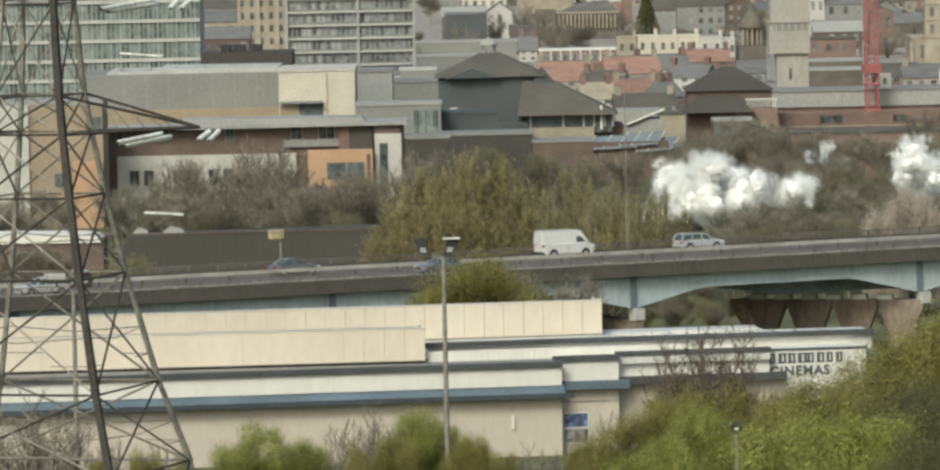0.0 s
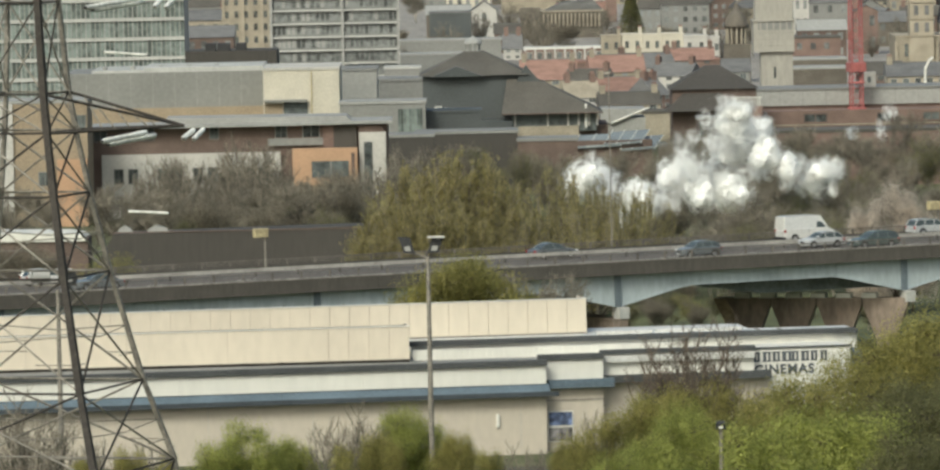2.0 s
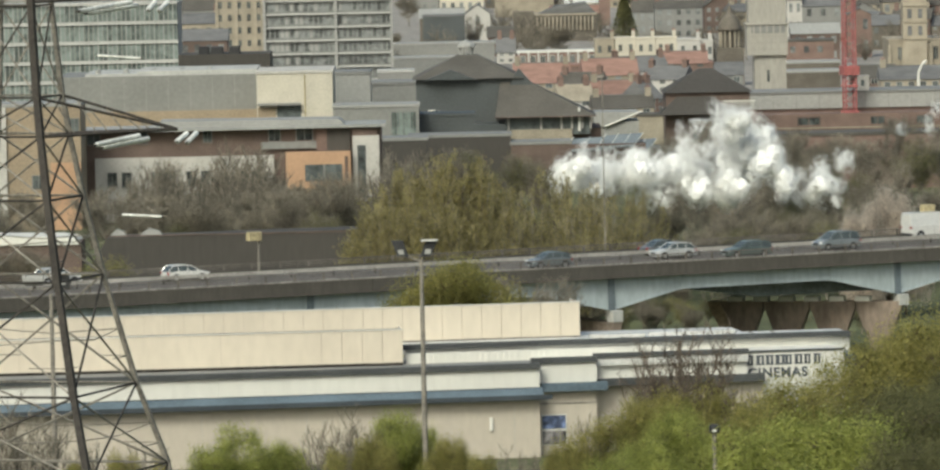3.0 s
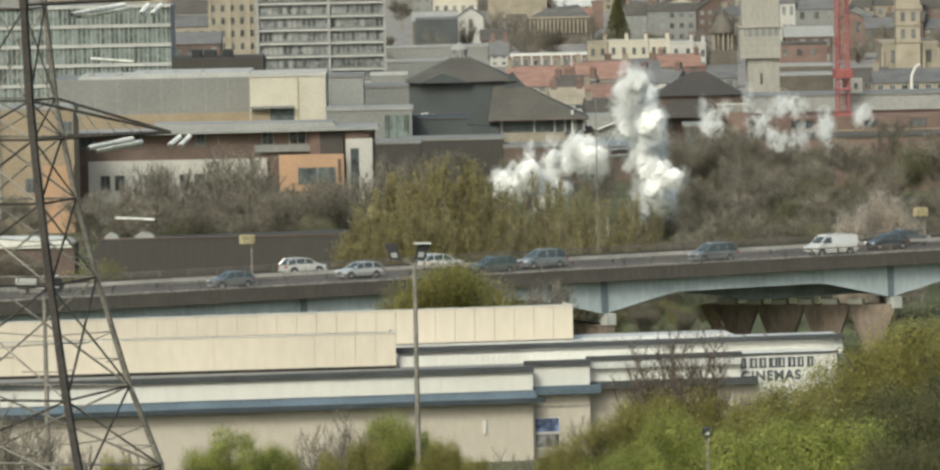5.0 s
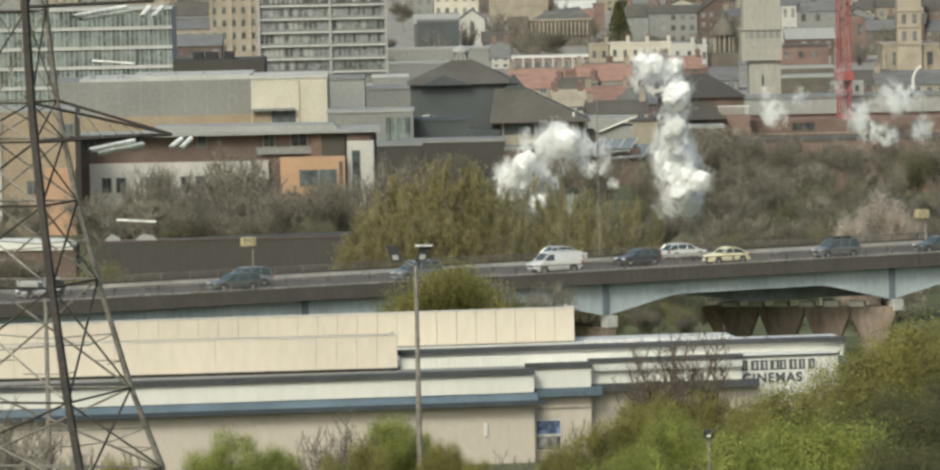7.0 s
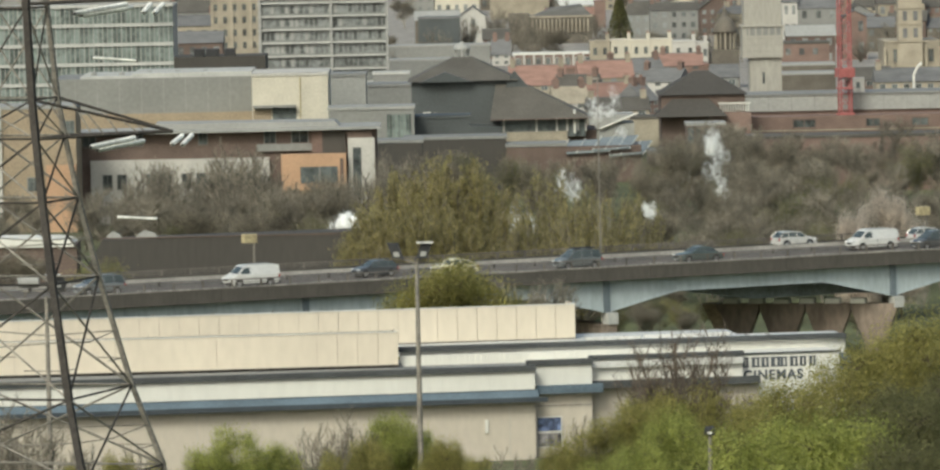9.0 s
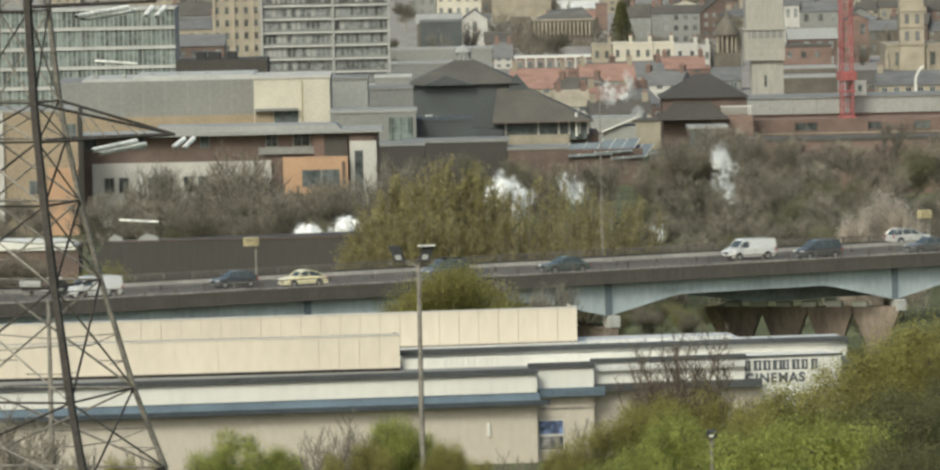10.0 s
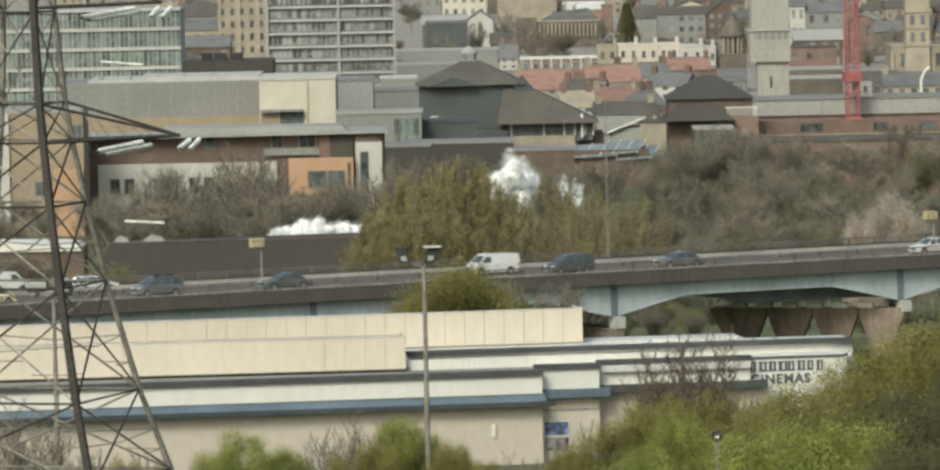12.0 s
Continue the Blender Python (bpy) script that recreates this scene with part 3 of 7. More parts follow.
# slab tower with balconies
x, y, w, z = -29.95, 1333.40, 28.13, 25.26
tw = block("office_tower", x, y, w, z, 16, "grey_panel", "grey slab office tower with pale ledges on every floor", "tower block", parapet="lt_grey")
fh = 2.96
rng = random.Random(5)
for f in range(8):
    zt = z - (f + 0.55) * fh
    for (a, b) in ((-w / 2 - 0.5, w * 0.055), (w * 0.065, w / 2 + 0.3)):
        part("ledge", Geo().box(a, -0.9, zt, b, 0.0, zt + 0.36), M["pale_concrete"], tw, "pale concrete ledge")
    for k in range(26):
        a = -w / 2 + w * (k + 0.5) / 26
        pale_pane = rng.random() < (0.45 if a < -w * 0.1 else 0.14)
        part("window", Geo().box(a - 0.36, -0.12, zt + 0.85, a + 0.36, 0.0, zt + fh - 0.35), M["lt_grey" if pale_pane else "hazed_glass"], tw, "window in a paler grey" if pale_pane else "")
    part("window_band", Geo().box(-w / 2, -0.06, zt + 0.65, w / 2, 0.02, zt + fh - 0.1), M["hazed_glass"], tw)
for k, a in enumerate((-w / 2 - 0.1, w * 0.06, w / 2)):
    part("upright", Geo().box(a - 0.3, -1.0, 0, a + 0.3, 0.1, z), M["lt_grey"], tw)
# stone blocks beside the tower
x, y, w, z = -54.73, 1469.00, 11.75, 25.86
bl = block("stone_block", x, y, w, z, 14, "stone", "tall buff stone block with small windows", "building", parapet="stone")
for f in range(7):
    for k in range(5):
        window(bl, -w / 2 + w * (k + 0.5) / 5, 0, z - 3.3 - 3.1 * f, 0.9, 1.6, sill=False, frame_m="stone")
for k in range(3):
    part("pier_strip", Geo().box(-w / 2 + w * k / 2.5, -0.4, 0, -w / 2 + w * k / 2.5 + 0.8, 0, z), M["stone"], bl)
# dark plant building in front of it
x, y, w, z = -41.96, 1050.90, 16.08, 17.90
pl = block("plant_building", x, y, w, z, 14, "wall_dark", "low dark grey plant building with roof units", "building")
for a, b in ((335, 352), (355, 376), (386, 404)):
    part("roof_unit", bevelled((a - 378) * 0.105, 1, z, (b - 378) * 0.105, 4, z + 1.3, 0.1), M["black"], pl)
# grey and cream box-like building
x, y, w, z = -49.82, 971.80, 32.26, 17.03
bx = block("grey_hall", x, y, w, z, 25, "grey_panel", "long windowless grey panelled hall with a white roof edge", "hall")
for k in range(9):
    part("panel_joint", Geo().box(-w / 2 + w * k / 9, -0.02, 5, -w / 2 + w * k / 9 + 0.06, 0.0, z - 0.1), M["lt_grey"], bx)
part("roof_edge", Geo().box(-w / 2 * 0.2, 0.5, z, w / 2, 22, z + 0.75), M["pale_concrete"], bx, "white roof edge")
part("roof_edge", Geo().box(-w / 2 * 0.72, 0.2, z, -w / 2 * 0.2, 22, z + 0.4), M["pale_concrete"], bx, "white roof edge")
part("lower_band", Geo().box(-w / 2, -0.3, 0, w / 2, 0, 11.29), M["ochre"], bx, "ochre lower band")
for k in range(5):
    part("roof_vent", Geo().lathe([(0.5, z + 0.4), (0.5, z + 0.8), (0.3, z + 1.0)], 8, at=(-w * 0.3 + k * 4.5, 4 + k, 0)), M["lt_grey"], bx)
x, y, w, z = -27.03, 954.85, 12.13, 17.52
cr = block("cream_hall", x, y, w, z, 20, "cream_render", "tall cream rendered hall with a dark doorway", "hall", parapet="white_render")
part("downpipe", Geo().box(1.53, -0.15, 4, 1.72, 0, z - 0.2), M["yellow"], cr, "brown downpipe")
part("doorway", Geo().box(-2.86, -0.12, 3, 0.95, 0.02, 12.47), M["glass"], cr, "dark glazed doorway")
part("door_canopy", Geo().box(-5.92, -1.4, 12.47, 0.95, 0, 12.85), M["grey_panel"], cr)
part("cream_side", Geo().box(-5.92, -0.3, 2, -3.06, 0, 12.13), M["ochre"], cr)
x, y, w, z = -18.49, 983.10, 6.19, 16.18
g2 = block("grey_stair_block", x, y, w, z, 14, "lt_grey", "pale grey panelled stair block", "building", parapet="grey_panel")
x, y, w, z = -11.82, 1005.70, 8.75, 13.55
g3 = block("grey_low_block", x, y, w, z, 14, "grey_panel", "low dark flat roofed block", "building", parapet="grey_panel")
x, y, w, z = -13.91, 937.90, 13.41, 12.48
g4 = block("glazed_link", x, y, w, z, 10, "grey_panel", "grey glazed link building with a flat roof", "building", parapet="lt_grey")
for k in range(9):
    part("pane", Geo().box(w * 0.18 + k * w * 0.032, -0.1, 1, w * 0.18 + (k + 0.85) * w * 0.032, 0.02, z - 0.8), M["glass_green"], g4)
# housing block: brown upper storey, white lower storey, orange box
x, y, w, z = -33.90, 856.54, 43.68, 12.89
fl = thing("apartment_block", (x, y, 0), 0, "modern flats with brown brick top floor, white and orange render", "flats")
zw = 9.20
part("upper_wall", Geo().box(-w / 2, 0.8, 0, w / 2, 12, z - 0.05), M["brown_brick"], fl, "brown brick upper wall")
part("roof", Geo().prism([(-w / 2 - 0.6, z - 0.05), (w / 2 + 0.6, z + 0.1), (w / 2 + 0.6, z + 0.5), (-w / 2 - 0.6, z + 0.35)], -0.9, 13), M["lt_grey"], fl, "thin flat grey roof")
part("roof_top", Geo().prism([(-w / 2 + 12, z + 0.3), (w / 2 - 5, z + 0.3), (w / 2 - 6, z + 1.2), (-w / 2 + 12, z + 1.35)], 2, 11), M["lt_grey"], fl, "pale raised roof")
part("lower_wall", Geo().box(-19.12, 0.0, 0, 6.46, 0.8, zw), M["white_render"], fl, "white rendered lower wall")
for px in (190, 214, 263, 287, 322, 346, 405, 430):
    window(fl, (px - 385) * 0.0857, 0.0, 5.06, 1.27, 2.04, frame_m="grey_panel")
for px, pw in ((462, 18), (512, 26), (350, 14), (160, 20), (240, 18)):
    window(fl, (px - 385) * 0.0857, 0.8, 11.24, pw * 0.085, 1.70, frame_m="grey_panel")
part("balcony_rail", Geo().box(4.67, 0.2, 10.05, 12.58, 0.35, 11.07), M["grey_panel"], fl)
part("brick_bay", Geo().box(12.58, 0.3, zw, 17.42, 0.8, z - 0.1), M["brick"], fl, "red brick bay")
# flat dark panel paints the shade of a recess on the bay
part("recess_shade", Geo().box(14.11, 0.25, zw - 1, 17.42, 0.31, z - 0.15), M["wall_dark"], fl)
part("white_bay", Geo().box(17.76, -0.6, 0, 21.58, 6, 11.75), M["white_render"], fl, "white rendered stair bay")
part("bay_window", Geo().box(18.44, -0.68, 3.2, 19.63, -0.55, 10.40), M["glass"], fl)
part("bay_top", Geo().box(17.76, -0.1, 11.75, 21.24, 5, z - 0.1), M["brown_brick"], fl)
zo = 9.64
ob = part("orange_box", Geo().box(8.22, -2.2, 4.47, 17.46, 0.0, zo), M["orange"], fl, "projecting orange rendered box")
part("box_base", Geo().box(11.02, -2.0, 0, 16.95, 0.0, 4.47 - 0.003), M["ochre"], fl)
part("box_window", Geo().box(10.93, -2.28, 5.47, 16.27, -2.15, 7.84), M["glass"], fl, "wide dark window")
part("box_mullion", Geo().box(13.56, -2.36, 5.47, 13.81, -2.28, 7.84), M["grey_panel"], fl)
part("sign_strip", Geo().box(16.61, -2.3, 5.65, 17.12, -2.2, 8.95), M["brown_brick"], fl, "vertical sign with unreadable marks")
# ochre block seen through the lattice mast
x, y, w, z = -63.22, 841.85, 18.35, 17.35
oc = block("ochre_block", x, y, w, z, 12, "ochre", "ochre rendered flats with dark windows", "flats", parapet="lt_grey")
for px, py, pw in ((66, 302, 20), (105, 302, 20), (128, 210, 14)):
    window(oc, (px - 29) * 0.0842, 0, 5.81 if py > 250 else 13.74, pw * 0.0842, 1.85, frame_m="grey_panel")
part("white_strip", Geo().box(-w / 2, -0.5, 0, -1.26, 0, z), M["white_render"], oc, "white rendered end")
part("orange_bay", Geo().box(4.88, -0.6, 0, 9.09, 0, 9.46), M["orange"], oc, "orange rendered bay")
# theatre with the tall dark roof and cupola
x, y, w, z = 6.65, 971.80, 28.47, 9.23
th = thing("theatre", (x, y, 0), 0, "dark roofed theatre with tiered pyramid roofs and a small cupola", "theatre")
sc = 0.10
part("base_wall", Geo().box(-14, 2, 0, 15.5, 20, z - 2.2), M["brown_brick"], th, "brown brick lower walls")
part("drum", Geo().prism([(-14, z - 3), (-6, z - 3), (-6, z + 4), (-14, z + 6)], 6, 24), M["dark_roof"], th)
def hip(x0, x1, y0, y1, z0, z1, rx, ry):
    cx, cy = (x0 + x1) / 2, (y0 + y1) / 2
    return Geo().add([(x0, y0, z0), (x1, y0, z0), (x1, y1, z0), (x0, y1, z0), (cx - rx, cy - ry, z1), (cx + rx, cy - ry, z1), (cx + rx, cy + ry, z1), (cx - rx, cy + ry, z1)],
                     [(0, 1, 5, 4), (1, 2, 6, 5), (2, 3, 7, 6), (3, 0, 4, 7), (4, 5, 6, 7), (3, 2, 1, 0)])
zt = 15.30
part("tower_wall", Geo().box(-14.52, 5, 0, 2.39, 22, zt), M["dark_roof"], th, "dark metal clad upper walls")
part("upper_roof", hip(-15.11, 2.98, 4, 23, zt, 18.98, 1.6, 1.6), M["brown_roof"], th, "grey brown hipped roof")
part("gable_roof", Geo().prism([(-13.2, zt - 0.1), (-9.0, zt + 1.5), (-4.6, zt - 0.1)], 3.4, 8), M["dark_roof"], th)
zr = 15.53
part("side_roof", Geo().add([(-1.76, -1.5, z - 0.1), (14.66, -1.5, z - 0.1), (14.66, 16, z - 0.1), (-1.76, 16, z - 0.1), (-0.59, 6, zr), (2.15, 6, zr), (2.15, 9, zr), (-0.59, 9, zr)],
     [(0, 1, 5, 4), (1, 2, 6, 5), (2, 3, 7, 6), (3, 0, 4, 7), (4, 5, 6, 7), (3, 2, 1, 0)]), M["brown_roof"], th, "brown tiled side roof")
part("low_roof", Geo().prism([(-14.27, z - 2.6), (0, z - 2.6), (0, z - 1.2), (-14.27, z - 0.4)], -2, 6), M["dark_roof"], th)
cup = part("cupola", Geo().lathe([(1.3, 18.61), (1.3, 18.81), (1.25, 18.81)], 8, at=(-6.17, 13.5, 0)), M["lt_grey"], th, "pale octagonal cupola")
for k in range(8):
    a = 2 * math.pi * k / 8
    part("column", Geo().tube((-6.17 + 1.05 * math.cos(a), 13.5 + 1.05 * math.sin(a), 18.61), (-6.17 + 1.05 * math.cos(a), 13.5 + 1.05 * math.sin(a), 20.32), 0.17), M["lt_grey"], cup)
part("dome", Geo().lathe([(1.5, 20.22), (1.45, 20.52), (1.1, 20.93), (0.5, 21.23), (0.1, 21.53)], 12, at=(-6.17, 13.5, 0)), M["lt_grey"], cup)
# gallery of windows under the side roof
part("gallery_wall", Geo().box(-0.19, 0.2, z - 3.1, 13.61, 10, z - 0.1), M["glass"], th)
part("gallery_sill", Geo().box(-0.39, -0.2, 5.38, 10.69, 0.2, 7.03), M["stone"], th, "pale stone band below the gallery")
for px in (852, 905, 938, 955, 972, 985):
    part("gallery_post", Geo().box((px - 848) * sc - 0.16, -0.1, 7.03, (px - 848) * sc + 0.16, 0.25, z - 0.1), M["white_render"], th, "white gallery post")
part("flue", Geo().tube(((967 - 848) * sc, -0.5, 6.66), ((967 - 848) * sc, -0.5, 10.54), 0.22, n=8), M["white"], th, "white flue pipe")
part("spike_gable", Geo().prism([(0.6, zt - 1.5), (4.9, zt - 1.5), (3.1, zt + 0.6), (2.3, zt + 1.55), (1.7, zt + 0.6)], 4.4, 6.2), M["dark_roof"], th, "dark pointed dormer gable")
part("eaves", Geo().box(-1.8, -1.62, z - 0.22, 14.7, -1.48, z - 0.06), M["brown_brick"], th)
part("skylight_bar", Geo().bar((-12.6, -2.3, z + 1.3), (-10.0, -2.3, z - 0.4), 0.16).bar((-12.6, -2.3, z + 1.3), (-11.4, -2.3, z + 1.35), 0.16), M["white"], th)
part("skylight_bar", Geo().bar((-11.0, -2.25, z + 1.25), (-5.6, -2.25, z - 0.15), 0.09), M["lt_grey"], th)
part("skylight_bar", Geo().bar((-10.82, -2.2, z - 0.6), (-7.73, -2.2, z - 1.9), 0.18), M["white"], th)
# glazed pavilion roofs beside it
x, y, w, z = 21.97, 943.55, 12.93, 6.77
pv = thing("glazed_pavilion", (x, y, 0), 4, "low pavilion with slanting glazed roofs", "pavilion")
part("wall", Geo().box(-w / 2, 0, 0, w / 2, 10, z - 1.0), M["brown_brick"], pv)
for k, (a, b, zz) in enumerate(((-0.5, 0.1, -0.4), (-0.1, 0.35, 0.0), (0.1, 0.52, -0.9))):
    part("glazed_roof", Geo().add([(a * w, -0.6, z - 1.6 + zz), (b * w, -0.6, z - 1.3 + zz), (b * w + 2, 5, z + 0.4 + zz), (a * w + 2, 5, z + 0.1 + zz), (a * w, -0.6, z - 1.8 + zz), (b * w, -0.6, z - 1.5 + zz), (b * w + 2, 5, z + 0.2 + zz), (a * w + 2, 5, z - 0.1 + zz)],
         [(0, 1, 2, 3), (7, 6, 5, 4), (0, 4, 5, 1), (1, 5, 6, 2), (2, 6, 7, 3), (3, 7, 4, 0)]), M["glass_roof"], pv, "blue grey glazed roof")
    for j in range(4):
        u = a * w + (b - a) * w * j / 3
        part("glazing_bar", Geo().bar((u, -0.7, z - 1.5 + zz), (u + 2, 5, z + 0.35 + zz), 0.12), M["white"], pv)
x, y, w, z = 25.70, 1017.00, 7.63, 7.67
pv2 = block("blue_roof_shed", x, y, w, z - 1.5, 10, "lt_grey", "shed with a pale blue sloping glass roof", "shed")
part("roof", Geo().prism([(-w / 2, z - 2.3), (-w / 2 + 1.8, z - 2.3), (w / 2, z), (-w / 2, z + 0.1)], -0.5, 10), M["lt_grey"], pv2)
part("roof_rim", Geo().bar((-w / 2 + 1.8, -0.6, z - 2.4), (w / 2 + 0.5, -0.6, z + 0.1), 0.25), M["white"], pv2)
x, y, w, z = 33.20, 1062.20, 5.84, 4.92
block("stone_gable_house", x, y, w, z, 8, "stone", "plain buff stone gable wall", "house", parapet="brown_roof")
# low sheds and roofs at the feet of the theatre
for (a, b, t_, d_, m_, lb) in ((640, 720, 246, 800, "wall_dark", "dark brick shed with a flat roof"), (690, 860, 240, 815, "wall_dark", "low dark flat roofed shed"), (860, 960, 252, 812, "brown_brick", "low brown brick shed"), (700, 800, 205, 835, "dark_roof", "dark sloping roofed hall")):
    sx0 = (a + b) / 2
    D = d_ * 1.13
    b_ = block("low_shed", (sx0 - 784) / 10000 * D, D, (b - a) / 10000 * D, 49.72 - (t_ + 210 + (sx0 - 784) * 0.021) / 10000 * D, 9, m_, lb, "shed", parapet="dark_roof" if m_ == "dark_roof" else "grey_panel", group="low sheds")
# dark brown hall, long white and red building at the right
x, y, w, z = 39.86, 994.40, 14.92, 11.58
dh = thing("dark_hall", (x, y, 0), 0, "dark brown hall with a steep pyramid roof and roof balustrade", "hall")
part("wall", Geo().box(-w / 2 + 1, 0, 0, w / 2, 14, z), M["brown_brick"], dh)
part("roof", hip(-w / 2 + 0.5, w / 2 + 0.5, -0.6, 15, z, 15.34, 1.2, 0.6), M["wall_dark"], dh, "brown pyramid roof")
part("lower_roof", hip(-w / 2 - 0.3, w / 2 - 3, -3, 5, z - 3.5, z - 0.6, 3.0, 1.0), M["wall_dark"], dh)
for k in range(12):
    part("baluster", Geo().box(w * 0.22 + k * 0.42, -0.5, 8.69, w * 0.22 + k * 0.42 + 0.14, -0.3, 9.98), M["white"], dh)
part("handrail", Geo().box(w * 0.2, -0.55, 9.98, w * 0.56, -0.25, 10.18), M["white"], dh)
part("terrace", Geo().box(w * 0.1, -0.8, 0, w * 0.56, 0, 8.59), M["brick"], dh)
x, y, w, z = 67.98, 1017.00, 39.15, 10.24
lr = thing("long_white_building", (x, y, 0), 0, "long building with a white upper band over red brick", "building")
zb = 7.61
part("brick_wall", Geo().box(-w / 2, 0, 0, w / 2, 14, zb), M["brick"], lr, "red brick lower wall")
part("front_wing", Geo().box(-w / 2, -8, 0, w / 2, -0.01, 7.0), M["brick"], lr, "red brick front wing")
part("white_band", Geo().box(-w / 2 - 0.1, -0.4, zb, w / 2, 14, z), M["lt_grey"], lr, "pale upper band")
part("roof_edge", Geo().box(-w / 2 - 0.2, -0.6, z, w / 2, 14, z + 0.3), M["grey_panel"], lr)
for k in range(10):
    part("band_joint", Geo().box(-w / 2 + w * k / 10, -0.43, zb, -w / 2 + w * k / 10 + 0.08, -0.4, z), M["grey_panel"], lr)
for px, pw in ((1348, 3.6), (1462, 2.2), (1540, 2.6)):
    window(lr, (px - 1447) * 0.1017, -8, 5.16, pw, 1.2, frame_m="brown_brick")
part("string_course", Geo().box(-w / 2, -8.12, 4.55, w / 2, -8, 4.75), M["stone"], lr)
part("roof_hut", Geo().box(-1.02, 1, z, 0.81, 3.5, 13.00), M["white_render"], lr, "small white roof hut")
part("hut_window", Geo().box(-0.61, 0.9, z + 1.0, 0.00, 1.02, z + 2.0), M["glass"], lr)
x, y, w, z = 39.4, 960.50, 6.2, 7.9
ph = block("glazed_shed", x, y, w, z, 8, "brown_brick", "low brown shed with a glazed front", "shed", parapet="lt_grey")
for k in range(5):
    part("pane", Geo().box(-w / 2 + w * k / 5 + 0.15, -0.1, 1, -w / 2 + w * (k + 1) / 5 - 0.15, 0.02, z - 0.3), M["glass"], ph)
# concrete tower
x, y, w, z = 57.86, 1141.30, 7.76, 31.36
ct = thing("concrete_tower", (x, y, 0), 0, "tall plain concrete tower with a slit window and jutting head", "tower")
part("shaft", Geo().box(-w / 2 + 1.4, 0.8, 0, w / 2 - 0.3, 8, z - 10), M["tower_conc"], ct)
part("head", Geo().box(-w / 2, 0, 12.78, w / 2, 8.5, 18.60), M["tower_conc"], ct, "jutting concrete head")
part("neck", Geo().box(-w / 2 + 0.4, 0.5, 18.60, w / 2 - 0.2, 8, z), M["tower_conc"], ct)
part("neck_slot", Geo().box(-w / 2 + 0.9, -0.05, 17.01, w / 2 - 0.4, 0.0, 18.49), M["grey_panel"], ct, "dark window slot")
for k in range(5):
    part("slot_pier", Geo().box(-w / 2 + 1.2 + k * 1.25, -0.12, 17.01, -w / 2 + 1.5 + k * 1.25, -0.05, 18.49), M["tower_conc"], ct)
part("head_ledge", Geo().box(-w / 2 - 0.25, -0.3, 18.60, w / 2 + 0.25, 8.6, 18.94), M["tower_conc"], ct)
part("recess", Geo().box(-w / 2 + 1.8, 0.7, 0, w / 2 - 1.5, 0.82, 12.33), M["tower_conc"], ct)
part("slit_window", Geo().box(-0.1, 0.62, 7.76, 0.35, 0.72, 9.93), M["glass"], ct)
for k in range(4):
    part("form_line", Geo().box(-w / 2 - 0.02, -0.03, 12.78 + 1.2 * k, w / 2 + 0.02, 0, 12.78 + 1.2 * k + 0.05), M["concrete"], ct)
# red tower crane mast
x, y, _, z = 65.12, 1012.5, 2.00, 35.35
cm = thing("tower_crane", (x, y, 0), 12, "red lattice tower crane mast", "crane")
cw = 0.90
for sx in (-1, 1):
    for sy in (-1, 1):
        part("chord", Geo().bar((sx * cw, sy * cw, 7.0), (sx * cw, sy * cw, z + 4), 0.2), M["crane_red"], cm)
zz = 7.1
while zz < z + 2:
    for a, b in (((-cw, -cw), (cw, -cw)), ((cw, -cw), (cw, cw)), ((cw, cw), (-cw, cw)), ((-cw, cw), (-cw, -cw))):
        part("lacing", Geo().bar((*a, zz), (*b, zz + 1.7), 0.08).bar((*a, zz), (*b, zz), 0.06), M["crane_red"], cm)
    zz += 1.7
part("foot_frame", Geo().box(-cw - 0.4, -cw - 0.4, 7.0, cw + 0.4, cw + 0.4, 7.3), M["crane_red"], cm)
part("climbing_frame", Geo().box(-cw - 0.5, -cw - 0.5, 13.36, cw + 0.5, cw + 0.5, 14.87), M["crane_red"], cm, "red climbing collar")
part("tie_frame", Geo().box(-cw - 0.3, -cw - 0.3, 11.36, cw + 0.3, cw + 0.3, 11.66), M["crane_red"], cm)
# domed stone turret
x, y, w, z = 59.37, 1333.40, 6.00, 12.19
dt = thing("domed_turret", (x, y, 0), 0, "sooty stone turret with columns and a dome", "turret")
part("base", Geo().box(-w / 2, 0, 0, w / 2, 5, 8.47), M["dark_stone"], dt)
for k in range(7):
    a = math.pi + math.pi * k / 6
    part("column", Geo().tube((2.2 * math.cos(a), 2.5 + 2.2 * math.sin(a), 8.47), (2.2 * math.cos(a), 2.5 + 2.2 * math.sin(a), z), 0.22, n=8), M["stone"], dt)
part("core", Geo().tube((0, 2.5, 8.47), (0, 2.5, z), 1.6, n=12), M["dark_stone"], dt)
part("dome", Geo().lathe([(2.7, z), (2.7, z + 0.5), (2.4, z + 1.6), (1.7, z + 2.9), (0.9, z + 3.6), (0.6, z + 3.7), (0.5, z + 5), (0.1, z + 5.6)], 14, at=(0, 2.5, 0)), M["dark_stone"], dt, smooth=True)
